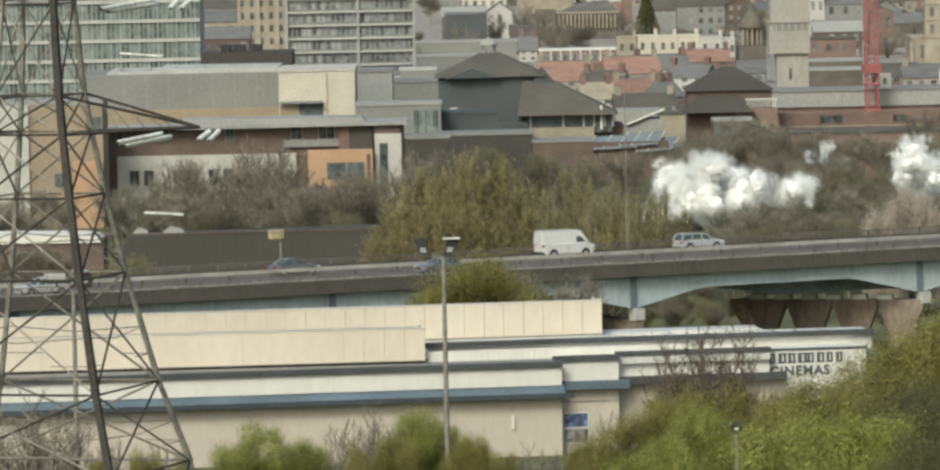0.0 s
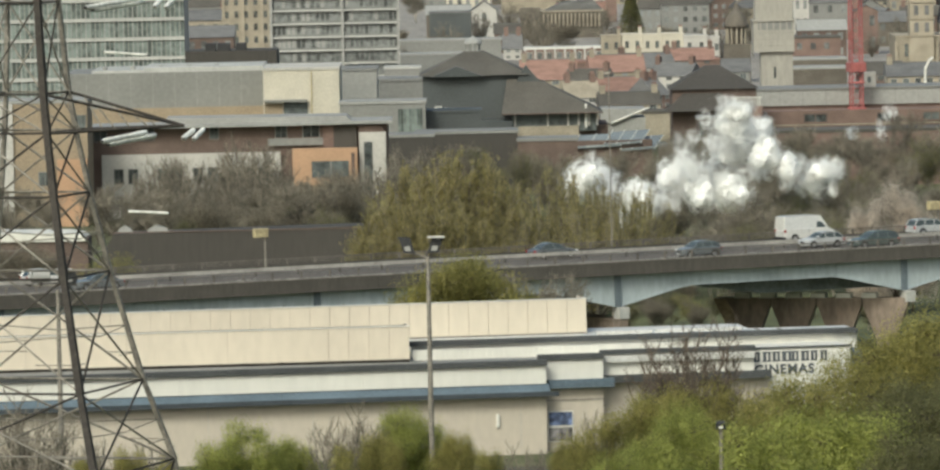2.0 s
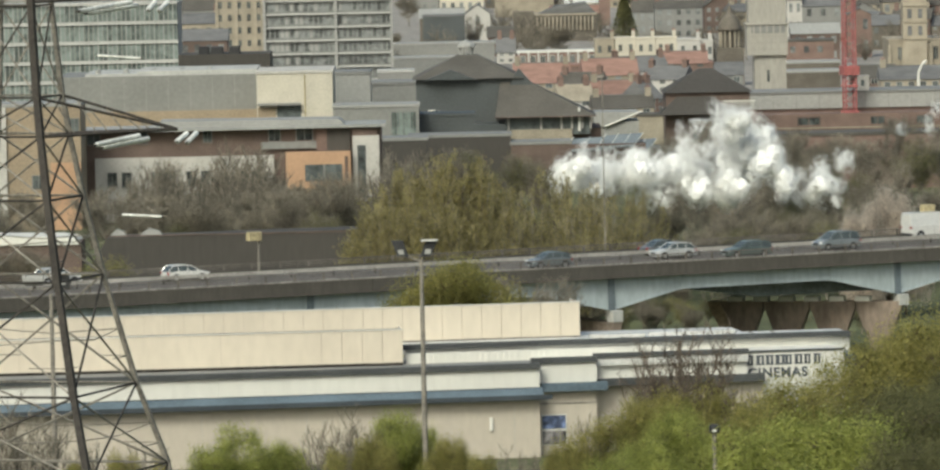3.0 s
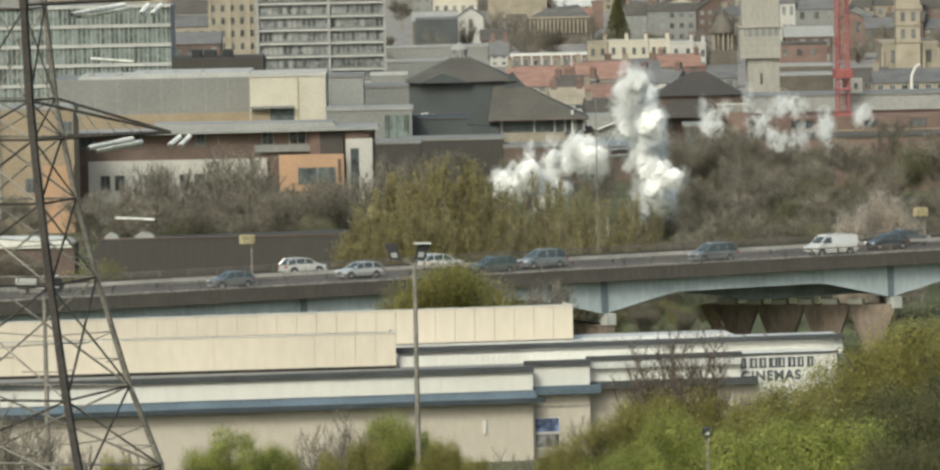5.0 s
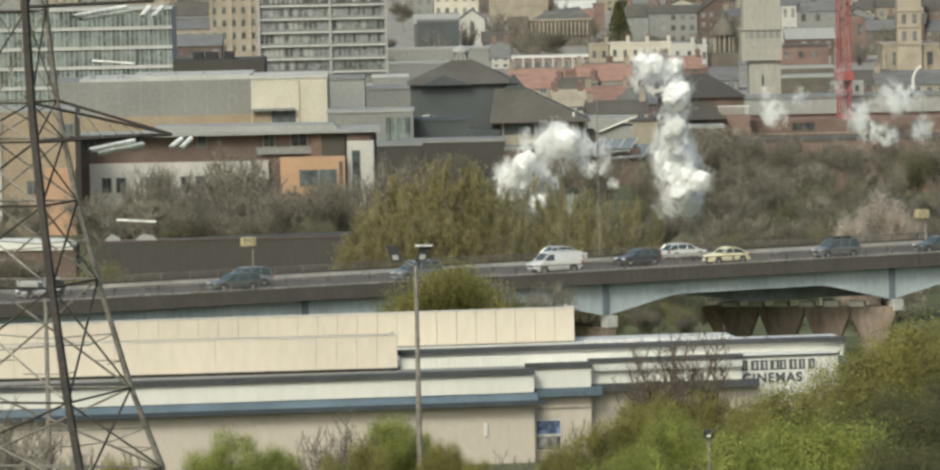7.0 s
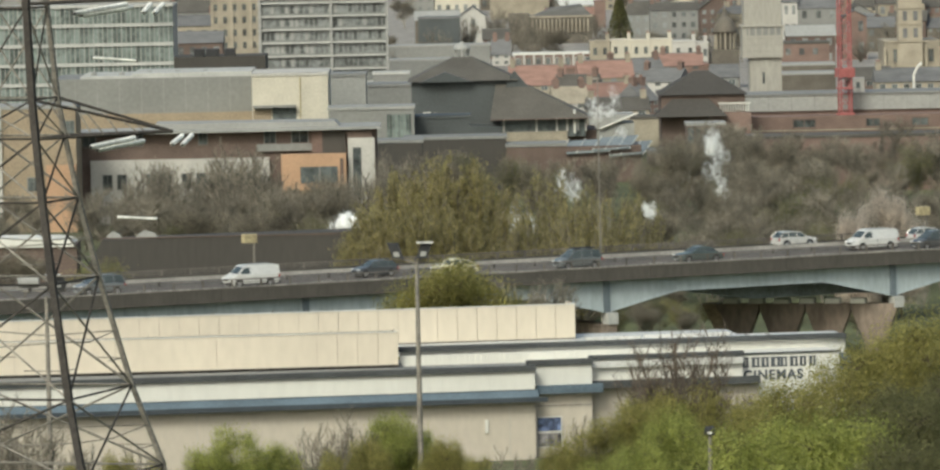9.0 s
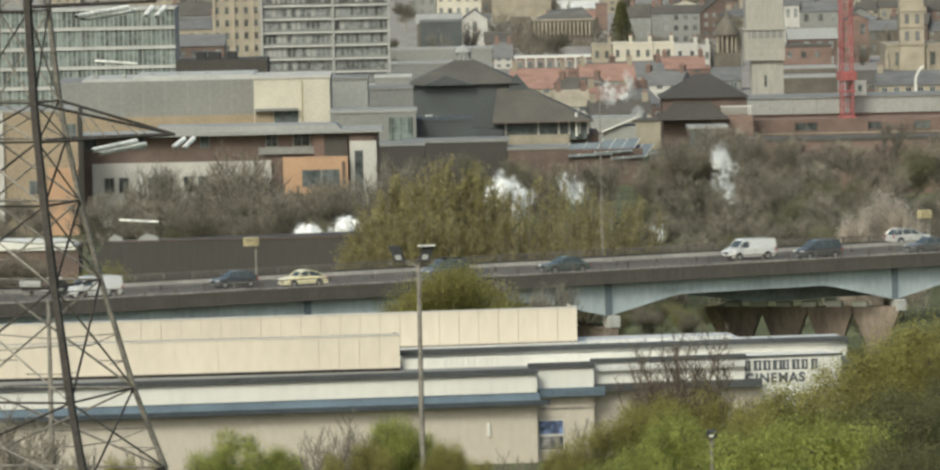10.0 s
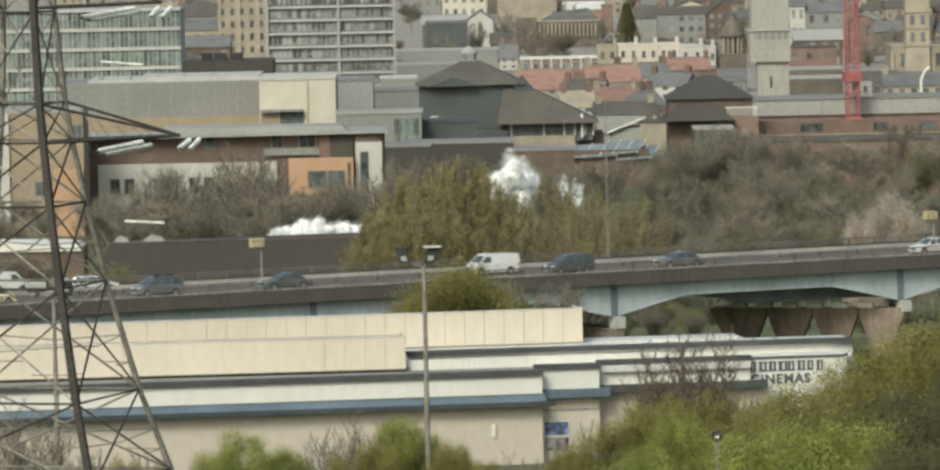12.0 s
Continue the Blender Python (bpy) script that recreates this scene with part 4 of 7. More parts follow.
# cream terrace
for k, (a, b, t_, wl) in enumerate(((1003, 1036, 78, "stone"), (1037, 1072, 76, "cream_render"), (1072, 1104, 76, "cream_render"), (1104, 1140, 75, "cream_render"), (1140, 1180, 78, "white_render"), (1180, 1200, 80, "white_render"))):
    D = 1290 * 1.13
    xm = (a + b) / 2
    zt = 49.72 - (t_ + 210 + (xm - 784) * 0.021) / 10000 * D
    hs = block("terraced_house", (xm - 784) / 10000 * D, D + 0.4 * (k % 2), (b - a) / 10000 * D - 0.05, zt, 9, wl, "cream rendered terraced house with sash windows", "house", parapet=wl, group="cream terrace")
    for f in (0, 1):
        for q in (-0.25, 0.25):
            window(hs, q * (b - a) / 10000 * D, 0, zt - 3.0 - 3.0 * f, 0.85, 1.7, frame_m=wl)
    part("chimney", Geo().box((b - a) / 20000 * D - 0.9, 3, zt + 0.4, (b - a) / 20000 * D - 0.1, 5, zt + 1.9), M[wl], hs)
    for q in range(3):
        part("pot", Geo().tube(((b - a) / 20000 * D - 0.8 + q * 0.3, 4, zt + 1.9), ((b - a) / 20000 * D - 0.8 + q * 0.3, 4, zt + 2.4), 0.12), M["red_tile"], hs)
# columned stone hall, white gabled house, church, flat brick arcade
x, y, w, z = 26.14, 1695.00, 23.39, 7.4
sh = block("columned_hall", x, y, w, z, 18, "dark_stone", "sooty classical stone hall with columns", "hall", parapet="stone")
for k in range(15):
    part("column", Geo().tube((-w / 2 + w * 0.28 + k * w * 0.048, -0.5, z - 4.2), (-w / 2 + w * 0.28 + k * w * 0.048, -0.5, z - 0.4), 0.32, 0.28, 8), M["stone"], sh)
part("pediment", Geo().prism([(-w * 0.2, z + 0.4), (w / 2, z + 0.4), (w / 2 - 3, z + 3.5), (w * 0.0, z + 2.5)], 1, 14), M["slate"], sh)
part("end_block", Geo().box(-w / 2 - 0.2, -0.8, 0, -w / 2 + w * 0.24, 6, z + 1.2), M["dark_stone"], sh)
x, y, w, z = 23.29, 1491.60, 19.69, 3.27
ar = block("brick_arcade", x, y, w, z, 10, "brick", "low red brick arcade with white eaves", "building", parapet="white")
for k in range(8):
    part("pilaster", Geo().box(-w / 2 + w * k / 8, -0.3, 0, -w / 2 + w * k / 8 + 0.5, 0, z), M["white_render"], ar)
    window(ar, -w / 2 + w * (k + 0.55) / 8, 0, z - 2.6, 1.1, 1.8, sill=False)
x, y, w, z = 4.04, 1649.80, 6.93, 9.52
house(x, y, w, z, 12, 0, "white_render", "slate", 0.7, 2, 1, True, 0, "white rendered gabled house", category="house")
x, y, w, z = -5.2, 1615.90, 11.2, 10.7
block("dark_slate_hall", x, y, w, z - 1, 12, "dark_roof", "plain dark slate clad hall", "hall", parapet="slate")
x, y, w, z = 105.99, 1401.20, 12.89, 7.13
chh = block("church", x, y, w, z, 22, "stone", "old buff limestone church with arched windows", "church", parapet="stone")
part("church_tower", Geo().box(-w * 0.25, -1, 0, w * 0.18, 5, z + 12), M["stone"], chh, "square stone tower")
for k, zz_ in enumerate((0.2, 4.2, 8.0, 11.6)):
    part("string_course", Geo().box(-w * 0.25 - 0.25, -1.25, z + zz_, w * 0.18 + 0.25, 5.2, z + zz_ + 0.4), M["stone"], chh)
for zz_ in (1.2, 5.2):
    for q in (-0.13, 0.06):
        part("louvre", Geo().box(w * q - 0.5, -1.08, z + zz_, w * q + 0.5, -0.99, z + zz_ + 2.2), M["slate"], chh, "dark louvred opening")
for k in range(5):
    part("buttress", Geo().prism([(-w / 2 + k * w / 4 - 0.35, 0), (-w / 2 + k * w / 4 + 0.35, 0), (-w / 2 + k * w / 4 + 0.3, z - 1), (-w / 2 + k * w / 4 - 0.3, z - 1)], -0.7, 0.0), M["stone"], chh)
for k in range(3):
    window(chh, -w * 0.3 + k * w * 0.32, 0, z - 4.5, 1.1, 3.0, frame_m="stone")
# ---- rows of houses and roofs filling the slope of the town ----
def at_px(px, py, d):
    D = d * 1.13
    return (px - 784) / 10000 * D, D, 49.72 - (py + 210 + (px - 784) * 0.021) / 10000 * D


rng = random.Random(11)
# red roofed terraces below the cream row
for a, b, e, r, d, roof, rz in ((868, 960, 148, 0.9, 1130, "red_tile", 0), (940, 1010, 158, 0.7, 1100, "brown_roof", -12), (985, 1075, 150, 0.8, 1180, "red_tile", 6), (1000, 1075, 172, 0.6, 1080, "red_tile", 8), (1040, 1130, 145, 0.7, 1200, "slate", 18), (1080, 1150, 152, 0.6, 1150, "slate", -20), (1120, 1190, 142, 0.6, 1240, "red_tile", 0), (1090, 1120, 175, 0.7, 1060, "slate", 40), (945, 1000, 178, 0.7, 1050, "stone", 10), (1000, 1100, 190, 0.5, 1010, "brown_roof", 4), (840, 870, 110, 0.8, 1340, "slate", 0)):
    x, y, z = at_px((a + b) / 2, e, d)
    house(x, y, (b - a) / 10000 * d * 1.13, max(3.0, z), 9, rz, rng.choice(["brick", "stone", "white_render"]), roof, r, 2, max(2, int((b - a) / 22)), False, 2)
# upper rows, further away
rows = [(1420, 96, 6.0), (1520, 70, 6.5), (1620, 48, 7.0), (1730, 28, 7.0), (1850, 12, 7.5), (1980, -4, 8.0), (2120, -18, 9.0)]
for d, base_y, hh in rows:
    px = -60
    while px < 1640:
        wpx = rng.uniform(38, 80)
        skip = (440 < px < 655 and base_y < 140) or (-60 <= px < 290 and base_y > -10) or (1200 < px < 1330 and base_y > 80)
        skip = skip or (d < 1500 and (790 < px < 1190 or 690 < px + wpx < 790)) or (d == 1520 and 840 < px < 1010) or (d < 1760 and 690 < px + wpx and px < 1030) or (d < 1500 and 1300 < px + wpx and px < 1420)
        if not skip:
            x, y, _ = at_px(px + wpx / 2, 0, d + rng.uniform(-30, 30))
            wl = rng.choice(["brick", "stone", "stone", "dark_stone", "cream_render", "brown_brick", "dark_stone", "grey_panel"])
            rf = rng.choice(["slate", "slate", "brown_roof", "brown_roof", "red_tile", "slate", "lt_grey"])
            house(x, y, wpx / 10000 * d * 1.13, hh + rng.uniform(-1.5, 3.0), rng.uniform(8, 12), rng.choice([0, 0, 0, 8, -10, 90, 20]) if wpx < 70 else 0, wl, rf, rng.uniform(0.35, 0.8), 2 if rng.random() < 0.6 else 3, int(wpx / 16) + 1, rng.random() < 0.4, rng.choice([0, 1, 1, 2]))
        px += wpx * rng.uniform(0.75, 1.2)
# roofs at the right, by the crane and tower
for a, b, e, d, wl, rf, lb in ((1332, 1412, 66, 1300, "brown_brick", "lt_grey", "low white roofed hall"), (1432, 1505, 140, 1120, "brown_brick", "brown_roof", "dark hall with a brown pitched roof"), (1425, 1465, 35, 1330, "brick", "slate", "tall gabled brick house"), (1460, 1512, 52, 1380, "dark_stone", "slate", ""), (1205, 1250, 135, 1120, "grey_panel", "slate", ""), (1150, 1200, 32, 1600, "brick", "slate", "tall red brick tenement"), (1480, 1600, 142, 1060, "stone", "slate", ""), (300, 372, 50, 1350, "stone", "slate", ""), (310, 390, 78, 1250, "brown_brick", "slate", ""), (712, 786, 40, 1475, "dark_stone", "lt_grey", "stone house with a long pale roof"), (930, 1012, 33, 1640, "dark_stone", "red_tile", ""), (948, 1015, 15, 1740, "cream_render", "roofing", "hall with a broad white roof"), (825, 868, 72, 1390, "brown_brick", "brown_roof", ""), (1350, 1420, 20, 1500, "grey_panel", "slate", ""), (1325, 1350, 10, 1500, "white_render", "slate", "")):
    x, y, z = at_px((a + b) / 2, e, d)
    house(x, y, (b - a) / 10000 * d * 1.13, max(3, z), 10, 0, wl, rf, 0.5, 2, max(2, int((b - a) / 20)), a in (1425, 1430), 1 if wl in ("brick", "stone") else 0, lb)
# flat roofed long buildings of the town
for a, b, t_, d, wl, cap, lb in ((648, 836, 82, 1310, "grey_panel", "lt_grey", "long low grey building with a pale roof edge"), (640, 772, 106, 1225, "grey_panel", "lt_grey", "long low grey building with a pale roof edge"), (640, 700, 128, 1150, "grey_panel", "pale_concrete", "low grey shed with a pale roof edge"), (838, 936, -14, 1750, "stone", "stone", "broad ochre stone building with a flat top"), (1322, 1402, 77, 1250, "brick", "brown_roof", "low red brick works with a flat roof"), (1316, 1412, 128, 1085, "dark_stone", "lt_grey", "long dark hall with a pale fascia"), (1316, 1412, 113, 1130, "dark_stone", "lt_grey", "long grey hall with a pale roof edge"), (1012, 1030, 8, 1640, "brick", "brick", "square red brick chimney block"), (960, 1200, 116, 1255, "brick", "red_tile", "long red brick wall below the cream terrace")):
    x, y, z = at_px((a + b) / 2, t_, d)
    w = (b - a) / 10000 * y
    lb_ = block("town_building", x, y, w, z - 0.45, 11, wl, lb, "building", parapet=cap, group="flat roofed town buildings")
    if wl in ("brick", "ochre") and b - a > 60 and cap != "red_tile":
        for k in range(int(w / 3.2)):
            window(lb_, -w / 2 + 3.2 * (k + 0.5), 0, z - 3.0, 1.2, 1.5, sill="far", glass="hazed_glass")
# white bent flue and dark fir
x, y, z = at_px(1545, 145, 1030)
fl2 = thing("bent_flue", (x, y, 0), 0, "white bent ventilation flue pipe", "flue")
part("leg", Geo().tube((-0.4, 0, z - 4), (-0.3, 0, z + 1.6), 0.28, n=8).tube((-0.3, 0, z + 1.6), (0.5, 0, z + 3.2), 0.28, n=8).tube((0.5, 0, z + 3.2), (1.3, 0, z + 3.8), 0.28, n=8), M["white"], fl2)
# brick workshop strip with faded pipes behind the bare trees at the right
x, y, w, z = 35.40, 892.70, 14.73, 6.81
ws = block("workshop", x, y, w, z, 10, "brown_brick", "low brown brick workshop half hidden by trees", "workshop", parapet="grey_panel")
part("blue_door", Geo().box(w * 0.26, -0.12, 0, w * 0.38, 0.02, z - 0.5), M["girder_blue"], ws, "faded blue panel")
for k in range(3):
    part("pale_rail", Geo().box(-w * 0.1, -0.3, z - 2.2 - 2 * k, w * 0.25, -0.1, z - 2.0 - 2 * k), M["white"], ws)
x, y, w, z = 60.55, 904.00, 34.35, 8.11
block("long_red_shed", x, y, w, z, 10, "brick", "long low red brick shed behind trees", "shed", parapet="brown_roof")
# dark long wall or shed beyond the flyover
x, y, w, z = -26.87, 689.30, 33.78, 8.18
dw = thing("dark_long_shed", (x, y, 0), 0, "long dark grey sheeted shed beside the railway", "shed")
part("wall", Geo().prism([(-w / 2 - 2.5, 0), (w / 2, 0), (w / 2, z + 0.25), (-w / 2 + 2.2, z - 0.25)], 0, 6), M["wall_dark"], dw)
part("edge", Geo().box(-w / 2 + 2, -0.1, z - 0.1, w / 2, 0.3, z + 0.02), M["brown_brick"], dw)
for px_v, wv in ((200, 0.9), (255, 1.3)):
    xv = (px_v - 395) * 0.0689
    solo("roof_cowl", Geo().prism([(-wv, 0), (wv, 0), (wv * 0.7, 0.45), (-wv * 0.2, 0.75), (-wv * 0.8, 0.3)], -0.5, 0.5), M["lt_grey"], (x + xv, y + 2.5, z - 0.1), 0, "small pale cowl on the dark shed roof", "cowl", "roof cowls")
x, y, w, z = -54.28, 723.20, 15.19, 6.11
tr_ = thing("white_low_shed", (x, y, 0), 0, "low shed with a pale curved roof", "shed")
part("wall", Geo().box(-w / 2, 0, 0, w / 2, 8, z - 0.6), M["brown_brick"], tr_)
part("roof", Geo().prism([(-w / 2, z - 0.9), (w / 2, z - 0.9), (w / 2 - 0.7, z - 0.2), (w / 2 - 2.5, z + 0.1), (-w / 2, z + 0.3)], -0.3, 8), M["white"], tr_, "white curved roof")
# ---- trees ----
def grow(rng, height, spread, levels, start=0.12, lean=0.0, up=0.5, kids=(4, 6), thick=None):
    """Branches as (from, to, r0, r1, level), from a trunk at the origin."""
    out, tips = [], []
    r = thick or height * 0.02
    def limb(p, d, ln, rad, lev):
        steps = 3 if lev < levels else 2
        for s in range(steps):
            d2 = (d + Vector((rng.gauss(0, 0.16), rng.gauss(0, 0.16), rng.gauss(0.04, 0.1)))).normalized()
            q = p + d2 * (ln / steps)
            r1 = rad * 0.78
            out.append((p.copy(), q.copy(), rad, r1, lev))
            if lev < levels:
                for _ in range(rng.randint(*kids) // (1 if s else 2)):
                    a = rng.uniform(0, 2 * math.pi)
                    side = Vector((math.cos(a), math.sin(a), 0))
                    nd = (d2 * up + side * spread * rng.uniform(0.6, 1.2) + Vector((0, 0, 0.25))).normalized()
                    limb(q, nd, ln * rng.uniform(0.42, 0.68), r1 * 0.5, lev + 1)
            else:
                tips.append((q.copy(), d2.copy()))
            p, d, rad = q, d2, r1
    limb(Vector((0, 0, 0)), Vector((lean, 0, 1)), height * 0.6, r, 0)
    return out, tips


def fit_height(branches, tips, height, width):
    zt = max(b[1].z for b in branches)
    rt = sorted(math.hypot(b[1].x, b[1].y) for b in branches)[int(len(branches) * 0.97)]
    kz, kr = height / zt, width / 2 / rt
    f = lambda v: Vector((v.x * kr, v.y * kr, v.z * kz))
    return [(f(a), f(b), r0, r1, l) for a, b, r0, r1, l in branches], [(f(p), d) for p, d in tips]


def tree_meshes(seed, height, width, leaves, leaf, spread=0.9, levels=3, clump=0.5, up=0.5, hang=0.0, kids=(4, 6), low=0.0, thick=None):
    """Two meshes: trunk with limbs and twigs, and a crown of small leaves on the twigs."""
    rng = random.Random(seed)
    br, tips = fit_height(*grow(rng, height, spread, levels, up=up, kids=kids, thick=thick), height, width)
    g = Geo()
    for a, b, r0, r1, l in br:
        g.tube(a, b, max(r0, 0.018), max(r1, 0.012), 6 if l == 0 else (4 if l == 1 else 3), cap=False)
    c = Geo()
    pts = [t for t in tips if t[0].z > height * low]
    for _ in range(leaves):
        p, d = rng.choice(pts)
        q = p + Vector((rng.gauss(0, clump), rng.gauss(0, clump), rng.gauss(-hang, clump * (1 + hang))))
        if q.z < 0.15:
            continue
        a = Vector((rng.gauss(0, 1), rng.gauss(0, 1), rng.gauss(0, 1) - hang * 2)).normalized()
        b = a.orthogonal().normalized()
        b.rotate(Euler((0, 0, rng.uniform(0, 6.28))))
        n = a.cross(b).normalized()
        s = leaf * rng.uniform(0.6, 1.3)
        w = s * 0.42
        c.add([tuple(q - a * s * 0.5), tuple(q + n * w * 0.5), tuple(q + a * s * 0.5), tuple(q - n * w * 0.5)], [(0, 1, 2, 3)])
    return g.mesh("trunk"), (c.mesh("crown") if leaves else None)


def lobed_meshes(seed, height, width, leaves, leaf, lobes=16, tall=1.0, low=0.3, streak=0.0, bare_top=0.0):
    """Trunk and limbs inside a crown of leaf clumps; each leaf lies on one of many uneven lobes and faces about outwards."""
    rg = random.Random(seed)
    R = width / 2
    g = Geo()
    g.tube((0, 0, 0), (0, 0, height * 0.4), height * 0.022, height * 0.015, 7, cap=False)
    cen = []
    for k in range(lobes):
        a, zz = rg.uniform(0, 6.283), rg.uniform(low, 0.86)
        env = math.sqrt(max(0.08, 1 - ((zz - 0.42) / 0.5) ** 2))
        rr = R * env * rg.uniform(0.25, 0.72)
        r = R * rg.uniform(0.22, 0.38) * (1.0 if zz < 0.7 else 0.8)
        c = Vector((rr * math.cos(a), rr * math.sin(a), min(zz * height, height - r * tall)))
        cen.append((c, r))
        mid = Vector((c.x * 0.35, c.y * 0.35, c.z * 0.55))
        g.tube((0, 0, height * 0.12), mid, height * 0.011, height * 0.007, 4, cap=False).tube(mid, c, height * 0.007, 0.02, 4, cap=False)
        for _ in range(14):
            d = Vector((rg.gauss(0, 1), rg.gauss(0, 1), rg.gauss(0.4, 0.8))).normalized()
            e = c + Vector((d.x * r, d.y * r, d.z * r * tall)) * rg.uniform(0.9, 1.25)
            g.tube(c, e, 0.02, 0.008, 3, cap=False)
    c = Geo()
    wts = [r * r for _, r in cen]
    for (cc, r) in rg.choices(cen, wts, k=leaves):
        d = Vector((rg.gauss(0, 1), rg.gauss(0, 1), rg.gauss(0.25, 1)))
        d.normalize()
        q = cc + Vector((d.x * r, d.y * r, d.z * r * tall)) * (rg.uniform(0.6, 1.0) if rg.random() < 0.7 else rg.uniform(0.95, 1.3))
        if rg.random() < 0.22:
            sp = cc + Vector((round(d.x * 3) / 3, round(d.y * 3) / 3, round(d.z * 3) / 3)).normalized() * r
            q = sp + (Vector((d.x * 0.35, d.y * 0.35, 0.9)) * rg.uniform(0.0, 1.1)) + Vector((rg.gauss(0, 0.09), rg.gauss(0, 0.09), rg.gauss(0, 0.09)))
        if q.z < 0.1 or q.z > height * 1.05:
            continue
        n = (d + Vector((rg.gauss(0, 0.45), rg.gauss(0, 0.45), rg.gauss(0.15, 0.45)))).normalized()
        u = Vector((rg.gauss(0, 1), rg.gauss(0, 1), rg.gauss(0, 1) + streak * 4))
        u = (u - n * u.dot(n))
        if u.length < 1e-3:
            continue
        u.normalize()
        w = n.cross(u)
        s = leaf * rg.uniform(0.6, 1.35)
        h = s * (0.55 - 0.3 * min(1, streak))
        c.add([tuple(q - u * s * 0.5), tuple(q + w * h * 0.5), tuple(q + u * s * 0.5), tuple(q - w * h * 0.5)], [(0, 1, 2, 3)])
    return g.mesh("trunk"), c.mesh("crown")


def brush_meshes(seed, height, width, stems=46, twigs=46, leaves=36, leaf=0.34):
    """A willow: stems fan out of the stool and turn upwards, set with upright whips in narrow new leaf."""
    rg = random.Random(seed)
    R = width / 2
    g, c = Geo(), Geo()
    g.tube((0, 0, 0), (0, 0, height * 0.16), height * 0.03, height * 0.022, 7, cap=False)
    for k in range(stems):
        a, f = rg.uniform(0, 6.283), math.sqrt(rg.random())
        top = height * (1.0 - 0.52 * f ** 2.2) * rg.uniform(0.84, 1.0)
        pts = [Vector((f * R * math.cos(a) * m + rg.gauss(0, 0.12), f * R * math.sin(a) * m + rg.gauss(0, 0.12), top * n)) for m, n in ((0.02, 0.02), (0.4, 0.2), (0.72, 0.45), (0.9, 0.72), (1.0, 1.0))]
        for i in range(4):
            g.tube(pts[i], pts[i + 1], 0.1 * (1 - 0.22 * i), 0.1 * (0.8 - 0.22 * i), 4, cap=False)
        for _ in range(twigs):
            u = rg.uniform(0.5, 3.7)
            i = int(u)
            p = pts[i].lerp(pts[i + 1], u - i)
            d = Vector((math.cos(a) * 0.28 * f + rg.gauss(0, 0.24), math.sin(a) * 0.28 * f + rg.gauss(0, 0.24), 1.0)).normalized()
            ln = rg.uniform(0.8, 2.6)
            q = p + d * ln
            if q.z > height * (1.03 - 0.5 * f ** 2):
                q = p + d * ln * 0.45
            g.tube(p, q, 0.03, 0.012, 3, cap=False)
            thin = rg.random() ** 0.4
            for _ in range(int(leaves * thin * (0.45 if p.z < top * 0.3 else 1.0))):
                b = p.lerp(q, rg.uniform(0.15, 1.0)) + Vector((rg.gauss(0, 0.13), rg.gauss(0, 0.13), rg.gauss(0, 0.13)))
                w = (d + Vector((rg.gauss(0, 0.45), rg.gauss(0, 0.45), rg.gauss(0, 0.3)))).normalized()
                n = Vector((math.cos(a) * f + rg.gauss(0, 0.6), math.sin(a) * f + rg.gauss(0, 0.6), 0.4 + rg.gauss(0, 0.4)))
                t = w.cross(n)
                if t.length < 1e-3:
                    continue
                t.normalize()
                z = leaf * rg.uniform(0.6, 1.3)
                c.add([tuple(b - w * z * 0.5), tuple(b + t * z * 0.13), tuple(b + w * z * 0.5), tuple(b - t * z * 0.13)], [(0, 1, 2, 3)])
    return g.mesh("trunk"), c.mesh("crown")


def stool_mesh(seed, height, width, stems=24, branches=11, twigs=7):
    """A leafless many-stemmed tree: curved stems fan from the foot, with side branches and fine twigs."""
    rg = random.Random(seed)
    R = width / 2
    g = Geo()
    for k in range(stems):
        a, f = rg.uniform(0, 6.283), math.sqrt(rg.random())
        top = height * (1.0 - 0.4 * f ** 2) * rg.uniform(0.8, 1.0)
        out = Vector((math.cos(a), math.sin(a), 0))
        pts = [out * (f * R * m) + Vector((rg.gauss(0, 0.1), rg.gauss(0, 0.1), top * n)) for m, n in ((0.03, 0.0), (0.22, 0.22), (0.5, 0.48), (0.78, 0.75), (1.0, 1.0))]
        for i in range(4):
            g.tube(pts[i], pts[i + 1], 0.11 * (1 - 0.2 * i), 0.11 * (0.8 - 0.2 * i), 4, cap=False)
        for _ in range(branches):
            u = rg.uniform(0.9, 3.9)
            i = int(u)
            p = pts[i].lerp(pts[i + 1], u - i)
            d = Vector((rg.gauss(0, 0.55), rg.gauss(0, 0.55), 0.75)) + out * 0.3 * f
            ln = rg.uniform(0.8, 2.2)
            m = p + d.normalized() * ln * 0.5
            q = m + (d + Vector((rg.gauss(0, 0.25), rg.gauss(0, 0.25), 0.3))).normalized() * ln * 0.5
            g.tube(p, m, 0.05, 0.038, 3, cap=False).tube(m, q, 0.038, 0.02, 3, cap=False)
            for _ in range(twigs):
                b = (p.lerp(m, rg.uniform(0.4, 1)) if rg.random() < 0.4 else m.lerp(q, rg.random()))
                e = b + (Vector((rg.gauss(0, 0.6), rg.gauss(0, 0.6), 0.8))).normalized() * rg.uniform(0.3, 1.0)
                g.tube(b, e, 0.024, 0.012, 3, cap=False)
    return g.mesh("trunk"), None


def plant(name, meshes, leaf_m, bark_m, at, rz, scale, label, category, group):
    t = thing(name, at, rz, label, category, group)
    t.scale = scale
    part("trunk", meshes[0], M[bark_m], t)
    if meshes[1]:
        part("crown", meshes[1], M[leaf_m], t)
    return t


